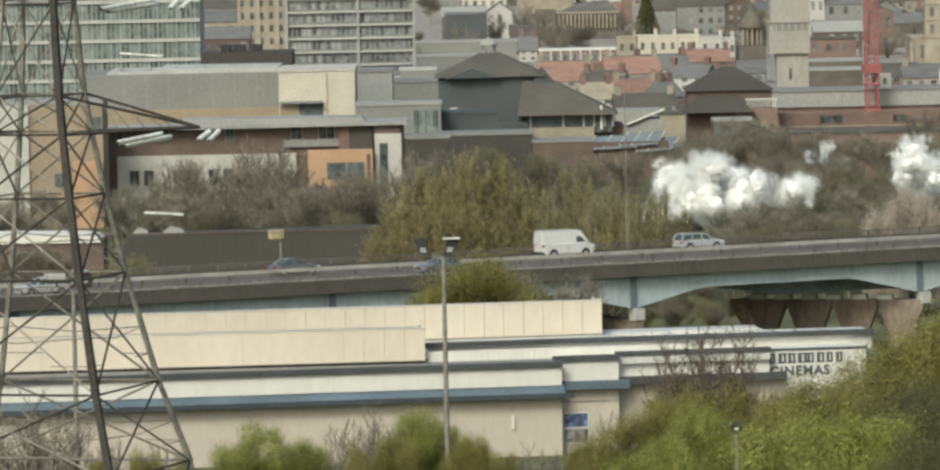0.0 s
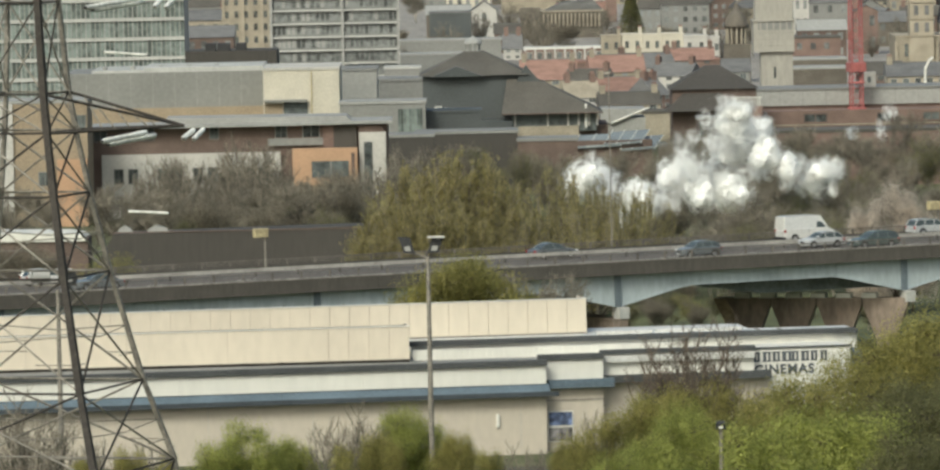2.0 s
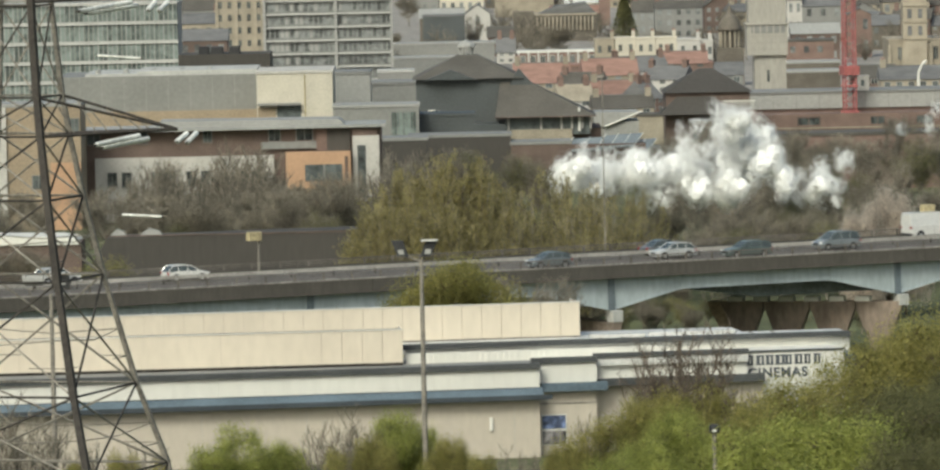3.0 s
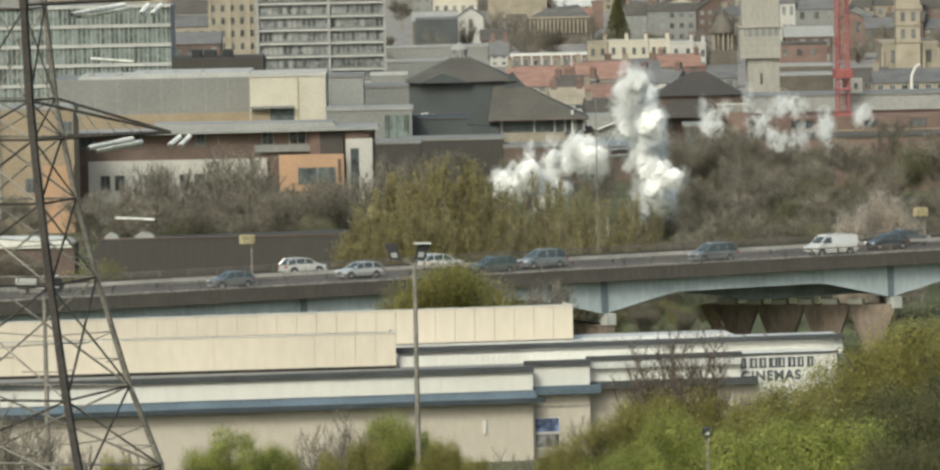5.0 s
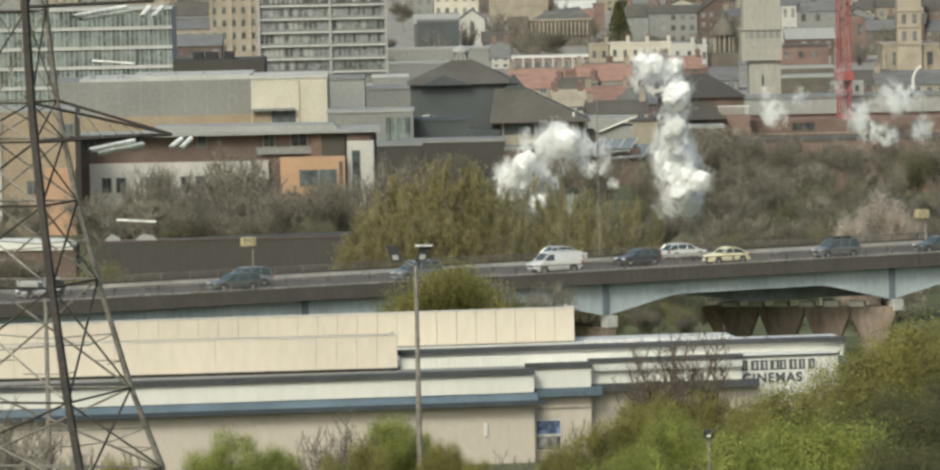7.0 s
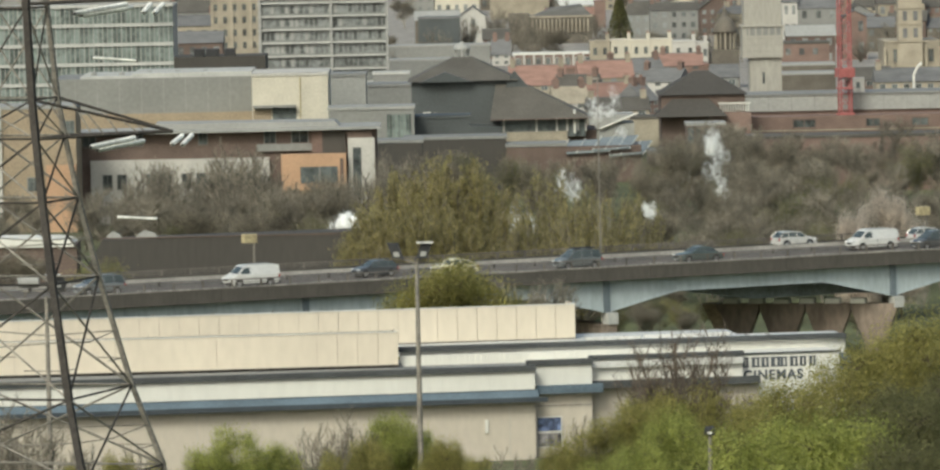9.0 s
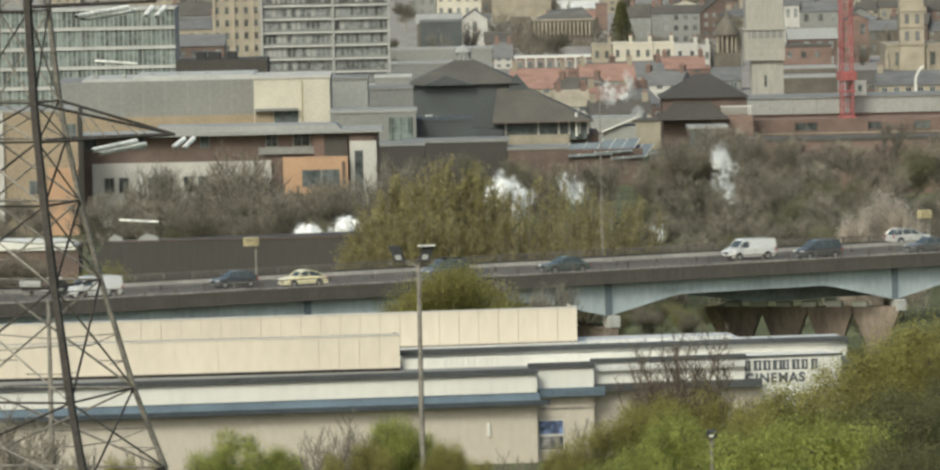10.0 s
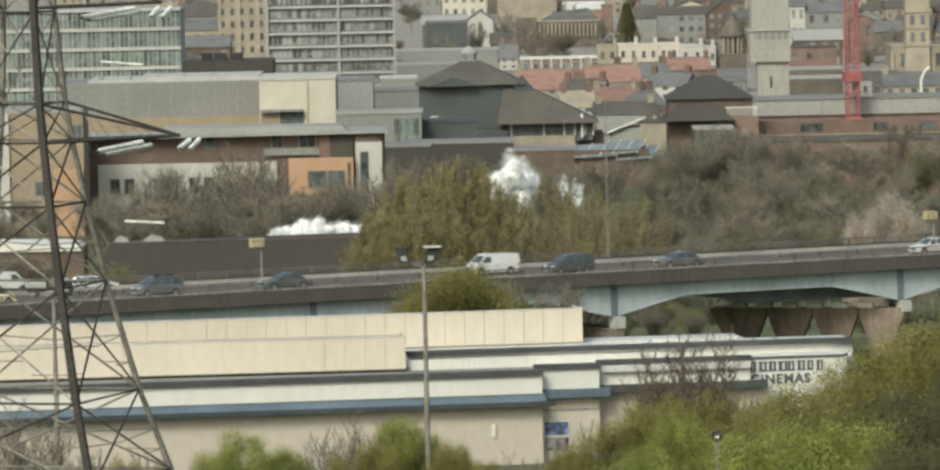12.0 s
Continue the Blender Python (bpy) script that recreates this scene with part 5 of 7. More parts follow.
def place(px, py_top, d, native, wide=None, z0=0.0):
    """Scale for a tree whose top shows at that height."""
    x, y, zt = at_px(px, py_top, d)
    k = (zt - z0) / native
    return (x, y, z0), ((wide or k), (wide or k), k)


rng = random.Random(3)
willow = [brush_meshes(20 + k, 15, 13) for k in range(3)]
airy = [brush_meshes(30 + k, 15, 13, 38, 42, 22, 0.32) for k in range(3)]
spring = [lobed_meshes(40 + k, 10, 9.5, 54000, 0.155, 30, 0.95, 0.15) for k in range(3)]
bare = [tree_meshes(60 + k, 11, 9.5, 0, 0.1, 0.6, 4, 0.3, 1.1, 0, (2, 4), 0.0, 0.13) for k in range(3)]
fan = [stool_mesh(70 + k, 11, 9) for k in range(3)]
bud = [tree_meshes(80 + k, 10, 9, 9000, 0.20, 0.75, 3, 0.5, 0.8, 0.0, (3, 6), 0.03) for k in range(3)]

# big willows beyond the flyover
for px, top, d, k in ((700, 275, 590, 0), (765, 256, 585, 1), (815, 300, 600, 2), (668, 318, 588, 2), (918, 284, 590, 0), (960, 300, 600, 1), (1020, 308, 590, 2), (640, 345, 575, 1), (615, 395, 570, 2), (1060, 320, 605, 0), (735, 330, 570, 2), (862, 356, 572, 1), (985, 330, 575, 0)):
    at, sc = place(px, top, d, 15)
    plant("willow_tree", (airy if px > 850 else willow)[k], "leaf_willow", "twig", at, rng.uniform(0, 360), (sc[0] * 1.06, sc[0] * 1.06, sc[2]), "olive green willow in new leaf beyond the flyover", "tree", "willows")
# round bushes in front of the flyover
for px, top, d, w_ in ((762, 440, 473, 0.8), (718, 455, 470, 0.6), (808, 450, 475, 0.6), (740, 448, 471, 0.6)):
    at, sc = place(px, top, d, 10)
    plant("round_bush", spring[0], "leaf_olive", "bark", at, rng.uniform(0, 360), (sc[2] * 0.75, sc[2] * 0.75, sc[2]), "rounded green bush beside the flyover", "bush", "flyover bushes")
for px, top, d in ((845, 462, 482), (890, 465, 484), (925, 470, 484), (690, 485, 477)):
    at, sc = place(px, top, d, 11)
    plant("bare_shrub", bare[1], "", "twig", at, rng.uniform(0, 360), (sc[2] * 0.7, sc[2] * 0.7, sc[2]), "leafless brown shrub beside the flyover", "shrub", "bare shrubs")
# foreground trees and shrubs
for px, top, d, k, lm, ws_ in ((402, 718, 400, 0, "leaf_green", 0.95), (345, 752, 398, 1, "leaf_green", 0.9), (470, 745, 402, 2, "leaf_green", 0.85), (660, 695, 402, 1, "leaf_green", 0.8), (705, 715, 405, 0, "leaf_green", 0.8), (745, 735, 400, 2, "leaf_olive", 0.7), (620, 735, 398, 2, "leaf_olive", 0.7), (1000, 705, 395, 0, "leaf_olive", 0.9), (1060, 672, 398, 1, "leaf_olive", 0.8), (1120, 655, 402, 2, "leaf_olive", 0.8), (1190, 650, 402, 0, "leaf_olive", 0.8), (1140, 690, 375, 1, "leaf_green", 0.8), (1255, 668, 385, 2, "leaf_olive", 0.8), (1330, 640, 392, 1, "leaf_olive", 0.85), (1400, 612, 398, 0, "leaf_olive", 0.8), (1340, 690, 355, 2, "leaf_green", 1.1), (1260, 720, 350, 0, "leaf_green", 1.0), (1420, 705, 352, 1, "leaf_green", 0.9), (1478, 572, 405, 1, "leaf_olive", 0.9), (1540, 520, 408, 2, "leaf_olive", 0.8), (1580, 560, 400, 0, "leaf_olive", 0.8), (1505, 640, 380, 2, "leaf_dark", 0.9), (1560, 660, 365, 1, "leaf_dark", 0.9), (1600, 610, 380, 0, "leaf_dark", 0.9), (940, 750, 398, 2, "leaf_olive", 0.8), (1080, 740, 370, 2, "leaf_green", 0.8), (1010, 765, 365, 0, "leaf_green", 0.8), (200, 765, 395, 1, "leaf_olive", 0.6), (265, 775, 395, 0, "leaf_olive", 0.6), (120, 780, 395, 2, "leaf_olive", 0.6), (1500, 735, 340, 0, "leaf_dark", 0.9), (1570, 745, 345, 2, "leaf_dark", 0.9), (560, 760, 395, 0, "leaf_olive", 0.6), (800, 768, 397, 1, "leaf_olive", 0.6)):
    at, sc = place(px, top, d, 10, z0=max(0.0, 17.0 * (400 - d * 1.13) / 150))
    plant("spring_tree", spring[k], lm, "bark", at, rng.uniform(0, 360), (max(sc[2], 0.55) * ws_, max(sc[2], 0.55) * ws_, sc[2]), "bushy tree in fresh %s leaf below the hillside" % ("green" if lm == "leaf_green" else "olive"), "tree", "spring trees")
# leafless trees standing in front of the cinema
for px, top, d, k, ws_ in ((1145, 543, 405, 0, 0.8), (1190, 552, 404, 1, 0.7), (1105, 570, 405, 2, 0.7), (575, 692, 400, 1, 0.9), (540, 705, 402, 2, 0.8), (600, 715, 400, 0, 0.7), (850, 755, 400, 1, 0.8), (880, 762, 402, 0, 0.7), (985, 690, 402, 2, 0.6), (30, 665, 396, 1, 0.8), (70, 700, 398, 2, 0.8), (-10, 690, 397, 0, 0.8), (1262, 652, 400, 2, 0.5), (150, 745, 396, 0, 0.7), (240, 740, 396, 2, 0.7)):
    at, sc = place(px, top, d, 11)
    plant("bare_tree", fan[k], "", "twig_dark" if px > 1000 else "twig", at, rng.uniform(0, 360), (max(sc[2], 0.5) * ws_, max(sc[2], 0.5) * ws_, sc[2]), "leafless tree with fine brown twigs by the cinema", "tree", "leafless trees")
# brown woodland beyond the flyover, both sides
for k in range(185):
    if k < 55:
        px = rng.uniform(150, 640)
        d = rng.uniform(640, 735)
        top = rng.uniform(315, 380) - (25 if px > 560 else 0)
    else:
        px = rng.uniform(1075, 1640)
        d = rng.uniform(590, 780)
        top = (380 - (d - 590) * 0.9 + rng.uniform(-15, 35)) + max(0, (1250 - px) * 0.2)
    at, sc = place(px, top, d, 10.5)
    kind_ = rng.random()
    ws_ = rng.uniform(0.75, 1.1)
    if kind_ < 0.55:
        plant("bare_tree", bare[k % 3], "", "twig", at, rng.uniform(0, 360), (sc[2] * ws_, sc[2] * ws_, sc[2]), "leafless brown tree in the railway woodland", "tree", "railway woodland")
    else:
        plant("budding_tree", bud[k % 3], "leaf_brown" if kind_ < 0.85 else "leaf_dark", "twig", at, rng.uniform(0, 360), (sc[2] * ws_, sc[2] * ws_, sc[2]), "brown budding tree in the railway woodland", "tree", "railway woodland")
# scrub at the feet of the theatre and sheds
for k in range(34):
    px, d = rng.uniform(650, 1300), rng.uniform(700, 770)
    top = rng.uniform(250, 285) + (12 if 940 < px < 1080 else 0) - (18 if px > 1120 else 0)
    at, sc = place(px, top, d, 10.5)
    if k % 2:
        plant("bare_tree", bare[k % 3], "", "twig", at, rng.uniform(0, 360), (sc[2] * 0.75, sc[2] * 0.75, sc[2]), "leafless brown tree in the railway woodland", "tree", "railway woodland")
    else:
        plant("budding_tree", bud[k % 3], "leaf_brown" if k % 4 else "leaf_dark", "twig", at, rng.uniform(0, 360), (sc[2] * 0.6, sc[2] * 0.6, sc[2]), "brown budding tree in the railway woodland", "tree", "railway woodland")
for k in range(12):
    at, sc = place(rng.uniform(1130, 1320), rng.uniform(222, 245), rng.uniform(735, 765), 10.5)
    plant("budding_tree", bud[k % 3], "leaf_brown", "twig", at, rng.uniform(0, 360), (sc[2] * 0.6, sc[2] * 0.6, sc[2]), "brown budding tree in the railway woodland", "tree", "railway woodland")
for k in range(16):
    at, sc = place(rng.uniform(-60, 170), rng.uniform(325, 372), rng.uniform(650, 720), 10.5)
    plant("budding_tree" if k % 2 else "bare_tree", (bud if k % 2 else bare)[k % 3], "leaf_brown", "twig", at, rng.uniform(0, 360), (sc[2] * 0.8, sc[2] * 0.8, sc[2]), "brown %s tree in the railway woodland" % ("budding" if k % 2 else "leafless"), "tree", "railway woodland")
# airy bare trees before the flats
for px, top, d, k in ((262, 272, 700, 0), (285, 285, 690, 1), (365, 275, 705, 2), (395, 265, 700, 0), (425, 285, 690, 1), (330, 300, 690, 2), (610, 295, 690, 1), (640, 280, 700, 2), (668, 262, 705, 0), (385, 240, 705, 1), (412, 236, 708, 2), (432, 250, 702, 0), (402, 262, 695, 2), (452, 268, 698, 1), (300, 262, 700, 2), (278, 268, 704, 0), (236, 290, 695, 1), (655, 258, 712, 1), (225, 308, 690, 0), (480, 300, 695, 2)):
    at, sc = place(px, top, d, 11)
    plant("bare_tree", fan[k], "", "twig", at, rng.uniform(0, 360), (sc[2] * 0.85, sc[2] * 0.85, sc[2]), "leafless tree with fine twigs before the flats", "tree", "railway woodland")
# pale blossom trees
for px, top, d in ((1485, 320, 575), (1455, 345, 572), (1515, 332, 576), (1438, 362, 570)):
    at, sc = place(px, top, d, 10)
    plant("blossom_tree", spring[px % 3], "blossom", "bark", at, rng.uniform(0, 360), (sc[2] * 0.5, sc[2] * 0.5, sc[2]), "tree in pale pinkish blossom", "tree", "blossom trees")
# bushes left of the dark shed, and under the arch
for px, top, d, lm in ((20, 425, 590, "leaf_brown"), (60, 420, 592, "leaf_brown"), (130, 440, 560, "leaf_olive"), (165, 445, 558, "leaf_olive"), (-20, 430, 590, "leaf_brown"), (1110, 500, 560, "leaf_dark"), (1045, 505, 545, "leaf_dark"), (1075, 498, 566, "leaf_brown"), (1130, 492, 590, "leaf_brown"), (1095, 512, 540, "leaf_brown"), (1215, 505, 600, "leaf_brown"), (1290, 505, 610, "leaf_olive"), (1370, 505, 612, "leaf_brown"), (1450, 505, 605, "leaf_olive"), (1165, 515, 545, "leaf_brown"), (1150, 505, 555, "leaf_olive"), (1180, 500, 560, "leaf_dark"), (1250, 520, 558, "leaf_dark"), (1440, 525, 555, "leaf_dark"), (1340, 530, 550, "leaf_dark")):
    at, sc = place(px, top, d, 10)
    plant("hedge_bush", bud[px % 3], lm, "twig", at, rng.uniform(0, 360), (max(0.5, sc[2]) * 0.9, max(0.5, sc[2]) * 0.9, sc[2]), "scrubby bush by the embankment", "bush", "embankment bushes")
# trees between the town houses
for k in range(85):
    px, d = rng.uniform(660, 1600), rng.uniform(1280, 2050)
    x, y, _ = at_px(px, 0, d)
    s = rng.uniform(0.5, 1.0)
    plant("town_tree", (bud if k % 3 == 0 else fan)[k // 3 % 3], "leaf_brown", "twig", (x, y, 0), rng.uniform(0, 360), (s * 1.2, s * 1.2, s), "small brownish tree between town houses", "tree", "town trees")
x, y, z = at_px(1053, 38, 1480)
fir = thing("dark_fir", (x, y, 0), 0, "dark green conical fir tree between houses", "tree")
fir.scale = (1.5, 1.5, 1.0)
g = Geo()
r5 = random.Random(9)
for k in range(2600):
    h = r5.uniform(0.5, 13)
    rr = (13.5 - h) * 0.22 * math.sqrt(r5.random())
    a = r5.uniform(0, 6.28)
    p = Vector((rr * math.cos(a), rr * math.sin(a), h))
    q = p + Vector((math.cos(a) * 0.5, math.sin(a) * 0.5, -0.3))
    g.add([tuple(p), tuple(q + Vector((0.15, 0.1, 0))), tuple(q - Vector((0.15, 0.1, 0)))], [(0, 1, 2)])
part("crown", g, M["leaf_dark"], fir)
part("trunk", Geo().tube((0, 0, 0), (0, 0, 12), 0.3, 0.05), M["bark"], fir)
# ---- vehicles ----
PAINT = {}
def paint(name, col, metal=0.25):
    if name not in PAINT:
        PAINT[name] = mat("paint_" + name, col, 0.3, metal, var=0.05, bump=0)
        PAINT[name].node_tree.nodes["Principled BSDF"].inputs["Coat Weight"].default_value = 0.5
    return PAINT[name]


def loft(sections):
    """Sections along x: (x, half width, z low, z high, shoulder) as rounded rings of 12 points."""
    g = Geo()
    n = 12
    for x, hw, z0, z1, b in sections:
        g.v += [(x, -hw + b, z0), (x, -hw, z0 + b), (x, -hw, (z0 + z1) / 2), (x, -hw + b * 0.3, z1 - b), (x, -hw + b, z1 - b * 0.25), (x, -hw * 0.4, z1),
                (x, hw * 0.4, z1), (x, hw - b, z1 - b * 0.25), (x, hw - b * 0.3, z1 - b), (x, hw, (z0 + z1) / 2), (x, hw, z0 + b), (x, hw - b, z0)]
    for j in range(len(sections) - 1):
        for i in range(n):
            k = (i + 1) % n
            g.f.append((j * n + i, (j + 1) * n + i, (j + 1) * n + k, j * n + k))
    g.f += [tuple(range(n)), tuple(reversed(range((len(sections) - 1) * n, len(sections) * n)))]
    return g


# per style: length, width, height, bonnet height, then windscreen foot, roof front, roof back, tail foot as shares of the length from the front
STYLES = {
    "hatchback": (4.05, 1.70, 1.46, 0.95, 0.25, 0.43, 0.86, 0.985),
    "saloon": (4.55, 1.75, 1.43, 0.93, 0.28, 0.44, 0.70, 0.86),
    "estate": (4.60, 1.76, 1.50, 0.95, 0.27, 0.43, 0.92, 0.99),
    "people_carrier": (4.35, 1.80, 1.72, 1.02, 0.19, 0.39, 0.92, 0.99),
    "round_car": (4.08, 1.72, 1.50, 0.98, 0.29, 0.44, 0.66, 0.93),
    "small_van": (4.85, 1.90, 1.92, 1.12, 0.15, 0.32, 0.975, 0.995),
    "large_van": (5.40, 2.00, 2.42, 1.25, 0.13, 0.27, 0.985, 0.997),
}


def vehicle(style, colour, col, label, rack=False, metal=0.25):
    L, W, Ht, bz, ws, rf, rb, tf = STYLES[style]
    v = thing(style, (0, 0, 0), 0, label, "van" if "van" in style else "car", "traffic")
    pm = paint(colour, col, metal)
    hx = L / 2
    X = lambda u: hx - u * L          # nose at +x
    belt = bz
    tail_h = belt + 0.02 if style not in ("saloon", "round_car") else belt - 0.02
    sec = [(X(0.0), W * 0.36, 0.34, 0.60, 0.06), (X(0.015), W * 0.44, 0.26, bz * 0.74, 0.09), (X(0.07), W * 0.49, 0.22, bz * 0.86, 0.11), (X(ws * 0.6), W * 0.5, 0.20, bz * 0.96, 0.12), (X(ws), W * 0.5, 0.20, belt, 0.10),
           (X(0.5), W * 0.5, 0.20, belt + 0.02, 0.07), (X(0.8), W * 0.5, 0.22, tail_h, 0.07), (X(0.95), W * 0.49, 0.26, tail_h - (0.06 if style in ("saloon", "round_car") else 0.0), 0.1), (X(0.99), W * 0.45, 0.30, tail_h - 0.12, 0.1), (X(1.0), W * 0.40, 0.36, tail_h - 0.25, 0.08)]
    part("body", loft(sec), pm, v, colour.replace("_", " ") + " painted body", smooth=False)
    # glasshouse: a tapered solid of dark glass, with painted roof and pillars over it
    cw, tw_ = W * 0.47, W * 0.39
    if style == "round_car":
        prof = [(ws, belt - 0.05), (rf - 0.05, Ht - 0.17), (rf + 0.03, Ht - 0.04), (0.55, Ht), (rb, Ht - 0.06), (0.78, Ht - 0.24), (tf, belt - 0.1)]
    else:
        prof = [(ws, belt - 0.05), (rf, Ht - 0.05), (rf + 0.12, Ht), (rb - 0.08, Ht - 0.01), (rb, Ht - 0.07), (tf, belt - 0.05)]
    def ring(shrink, side):
        out = []
        for u, z in prof:
            k = (z - belt) / (Ht - belt)
            out.append((X(u), side * (cw + (tw_ - cw) * max(0, k) - shrink), z))
        return out
    closed = "van" in style
    a, b = ring(0.0, -1), ring(0.0, 1)
    n = len(prof)
    g2 = Geo().add(a + b, [tuple(range(n)), tuple(reversed(range(n, 2 * n)))] + [(i, n + i, n + (i + 1) % n, (i + 1) % n) for i in range(n)])
    part("glasshouse", g2, pm if closed else M["car_glass"], v, "white panelled load body" if closed else "dark window glass")
    # roof skin and pillars
    up = 0.015
    sk = Geo()
    lo, hi = (1, n - 2)
    for i in range(lo, hi):
        (x0, y0, z0), (x1, y1, z1) = a[i], a[i + 1]
        sk.add([(x0, y0 - up, z0 + up), (x1, y1 - up, z1 + up), (x1, -y1 + up, z1 + up), (x0, -y0 + up, z0 + up), (x0, y0 - up, z0 - 0.05), (x1, y1 - up, z1 - 0.05), (x1, -y1 + up, z1 - 0.05), (x0, -y0 + up, z0 - 0.05)],
               [(0, 1, 2, 3), (4, 7, 6, 5), (0, 4, 5, 1), (3, 2, 6, 7), (0, 3, 7, 4), (1, 5, 6, 2)])
    part("roof", sk, pm, v)
    for s in (-1, 1):
        rr = ring(0, s)
        for i, j in ((0, 1), (n - 1, n - 2)):
            part("pillar", Geo().bar((rr[i][0], rr[i][1], rr[i][2]), (rr[j][0], rr[j][1], rr[j][2]), 0.055), pm, v)
        if not closed:
            for u in (0.52, 0.74) if style not in ("round_car", "saloon") else (0.56,):
                part("pillar", Geo().bar((X(u), s * (cw + 0.01), belt), (X(u), s * (tw_ + 0.02), Ht - 0.05), 0.05), pm, v)
        else:
            zb_, zt_ = belt + 0.04, belt + (Ht - belt) * (0.72 if style == "small_van" else 0.5)
            f0 = lambda u, z: (X(u), s * (cw + (tw_ - cw) * (z - belt) / (Ht - belt) + 0.012), z)
            ua = ws + (rf - ws) * 0.25
            part("side_window", Geo().add([f0(ua, zb_), f0(rf + 0.09, zb_), f0(rf + 0.09, zt_), f0(rf, zt_)], [(0, 1, 2, 3), (3, 2, 1, 0)][:1 if s < 0 else 2][-1:]), M["car_glass"], v, "cab side window")
        part("door_seam", Geo().box(X(0.52) - 0.01, s * W * 0.5 - 0.006, 0.35, X(0.52) + 0.01, s * W * 0.5 + 0.006, belt - 0.08), M["black"], v)
        part("sill", Geo().box(X(0.8), s * W * 0.49 - 0.03, 0.2, X(0.22), s * W * 0.49 + 0.03, 0.33), M["black"], v)
        part("mirror", bevelled(X(ws + 0.06) - 0.08, s * (W / 2 + 0.1) - 0.1, belt - 0.02, X(ws + 0.06) + 0.08, s * (W / 2 + 0.1) + 0.09, belt + 0.14, 0.03), pm, v)
        part("headlight", bevelled(X(0.075), s * W * 0.36 - 0.16, bz * 0.66, X(0.0) - 0.02, s * W * 0.36 + 0.16, bz * 0.82, 0.04), M["lamp_lens"], v, "clear headlight")
        part("tail_light", bevelled(X(1.0) - 0.0, s * W * 0.42 - 0.1, tail_h - 0.35, X(0.965), s * W * 0.42 + 0.1, tail_h - 0.1, 0.03), M["tail"], v, "red tail light")
    if closed:
        u0, u1 = ws + (rf - ws) * 0.12, ws + (rf - ws) * 0.86
        w0 = [(X(u) + 0.03, z) for u, z in ((u0, belt + (Ht - belt) * 0.12), (u1, belt - 0.05 + (Ht - belt) * 0.86))]
        part("windscreen", Geo().add([(w0[0][0], -cw * 0.93, w0[0][1]), (w0[0][0], cw * 0.93, w0[0][1]), (w0[1][0], tw_ * 0.93, w0[1][1]), (w0[1][0], -tw_ * 0.93, w0[1][1])], [(0, 1, 2, 3)]), M["car_glass"], v, "dark windscreen")
    part("grille", Geo().box(X(0.012), -W * 0.22, bz * 0.52, X(0.0) + 0.015, W * 0.22, bz * 0.68), M["black"], v)
    part("bumper", bevelled(X(0.05), -W * 0.47, 0.28, X(0) + 0.05, W * 0.47, 0.46, 0.04), M["black"] if closed else pm, v)
    part("bumper", bevelled(X(1.0) - 0.05, -W * 0.47, 0.30, X(0.95), W * 0.47, 0.5, 0.04), M["black"] if closed else pm, v)
    part("number_plate", Geo().box(X(0) + 0.05, -0.26, 0.33, X(0) + 0.062, 0.26, 0.44), M["lamp_lens"], v, "plain blank plate")
    r = 0.31 if not closed else 0.34
    for u in (0.19, 0.80):
        for s in (-1, 1):
            wh = part("wheel", Geo().lathe([(r * 0.62, -0.105), (r * 0.95, -0.105), (r, -0.07), (r, 0.07), (r * 0.95, 0.105), (r * 0.62, 0.105)], 14, "y"), M["tyre"], v, at=(X(u), s * (W / 2 - 0.09), r))
            part("rim", Geo().lathe([(r * 0.6, -0.11), (r * 0.6, 0.11)], 10, "y"), M["rim"], wh)
            part("wheel_arch", Geo().lathe([(r * 1.18, -0.02), (r * 1.18, 0.02)], 14, "y", at=(X(u), s * (W / 2 - 0.015), r + 0.03)), M["black"], v)
    if rack:
        for u in (0.5, 0.78):
            part("roof_bar", Geo().box(X(u) - 0.03, -tw_, Ht + 0.02, X(u) + 0.03, tw_, Ht + 0.1), M["black"], v)
        part("roof_load", bevelled(X(0.85), -0.35, Ht + 0.1, X(0.36), 0.4, Ht + 0.17, 0.02), M["black"], v, "long load on the roof bars")
    return v


def drive(v, rows, off, to_left):
    """Rows of (seconds, world x) along a lane that lies off metres in from the near edge."""
    a = radians(FANG)
    out = []
    full = list(rows)
    if full[0][0] > 0:
        (t0, x0), (t1, x1) = full[0], full[1]
        full.insert(0, (0.0, x0 - (x1 - x0) / (t1 - t0) * t0))
    if full[-1][0] < 12:
        (t0, x0), (t1, x1) = full[-2], full[-1]
        full.append((12.0, x1 + (x1 - x0) / (t1 - t0) * (12 - t1)))
    for t, x in full:
        x = max(-400.0, min(400.0, x))
        y = FY0 + off / math.cos(a) + FSL * x
        out.append((t, pose(x, y, FZ + 0.002, 0, 0, FANG + (180 if to_left else 0))))
    return v, out


N1, N2, R1, R2 = 4.0, 7.6, 12.8, 17.4
TRAFFIC = []
def car(style, colour, col, label, off, left, rows, rack=False, metal=0.25):
    v = vehicle(style, colour, col, label, rack, metal)
    v.scale = (1.07, 1.07, 1.07)
    TRAFFIC.append(drive(v, rows, off, left))


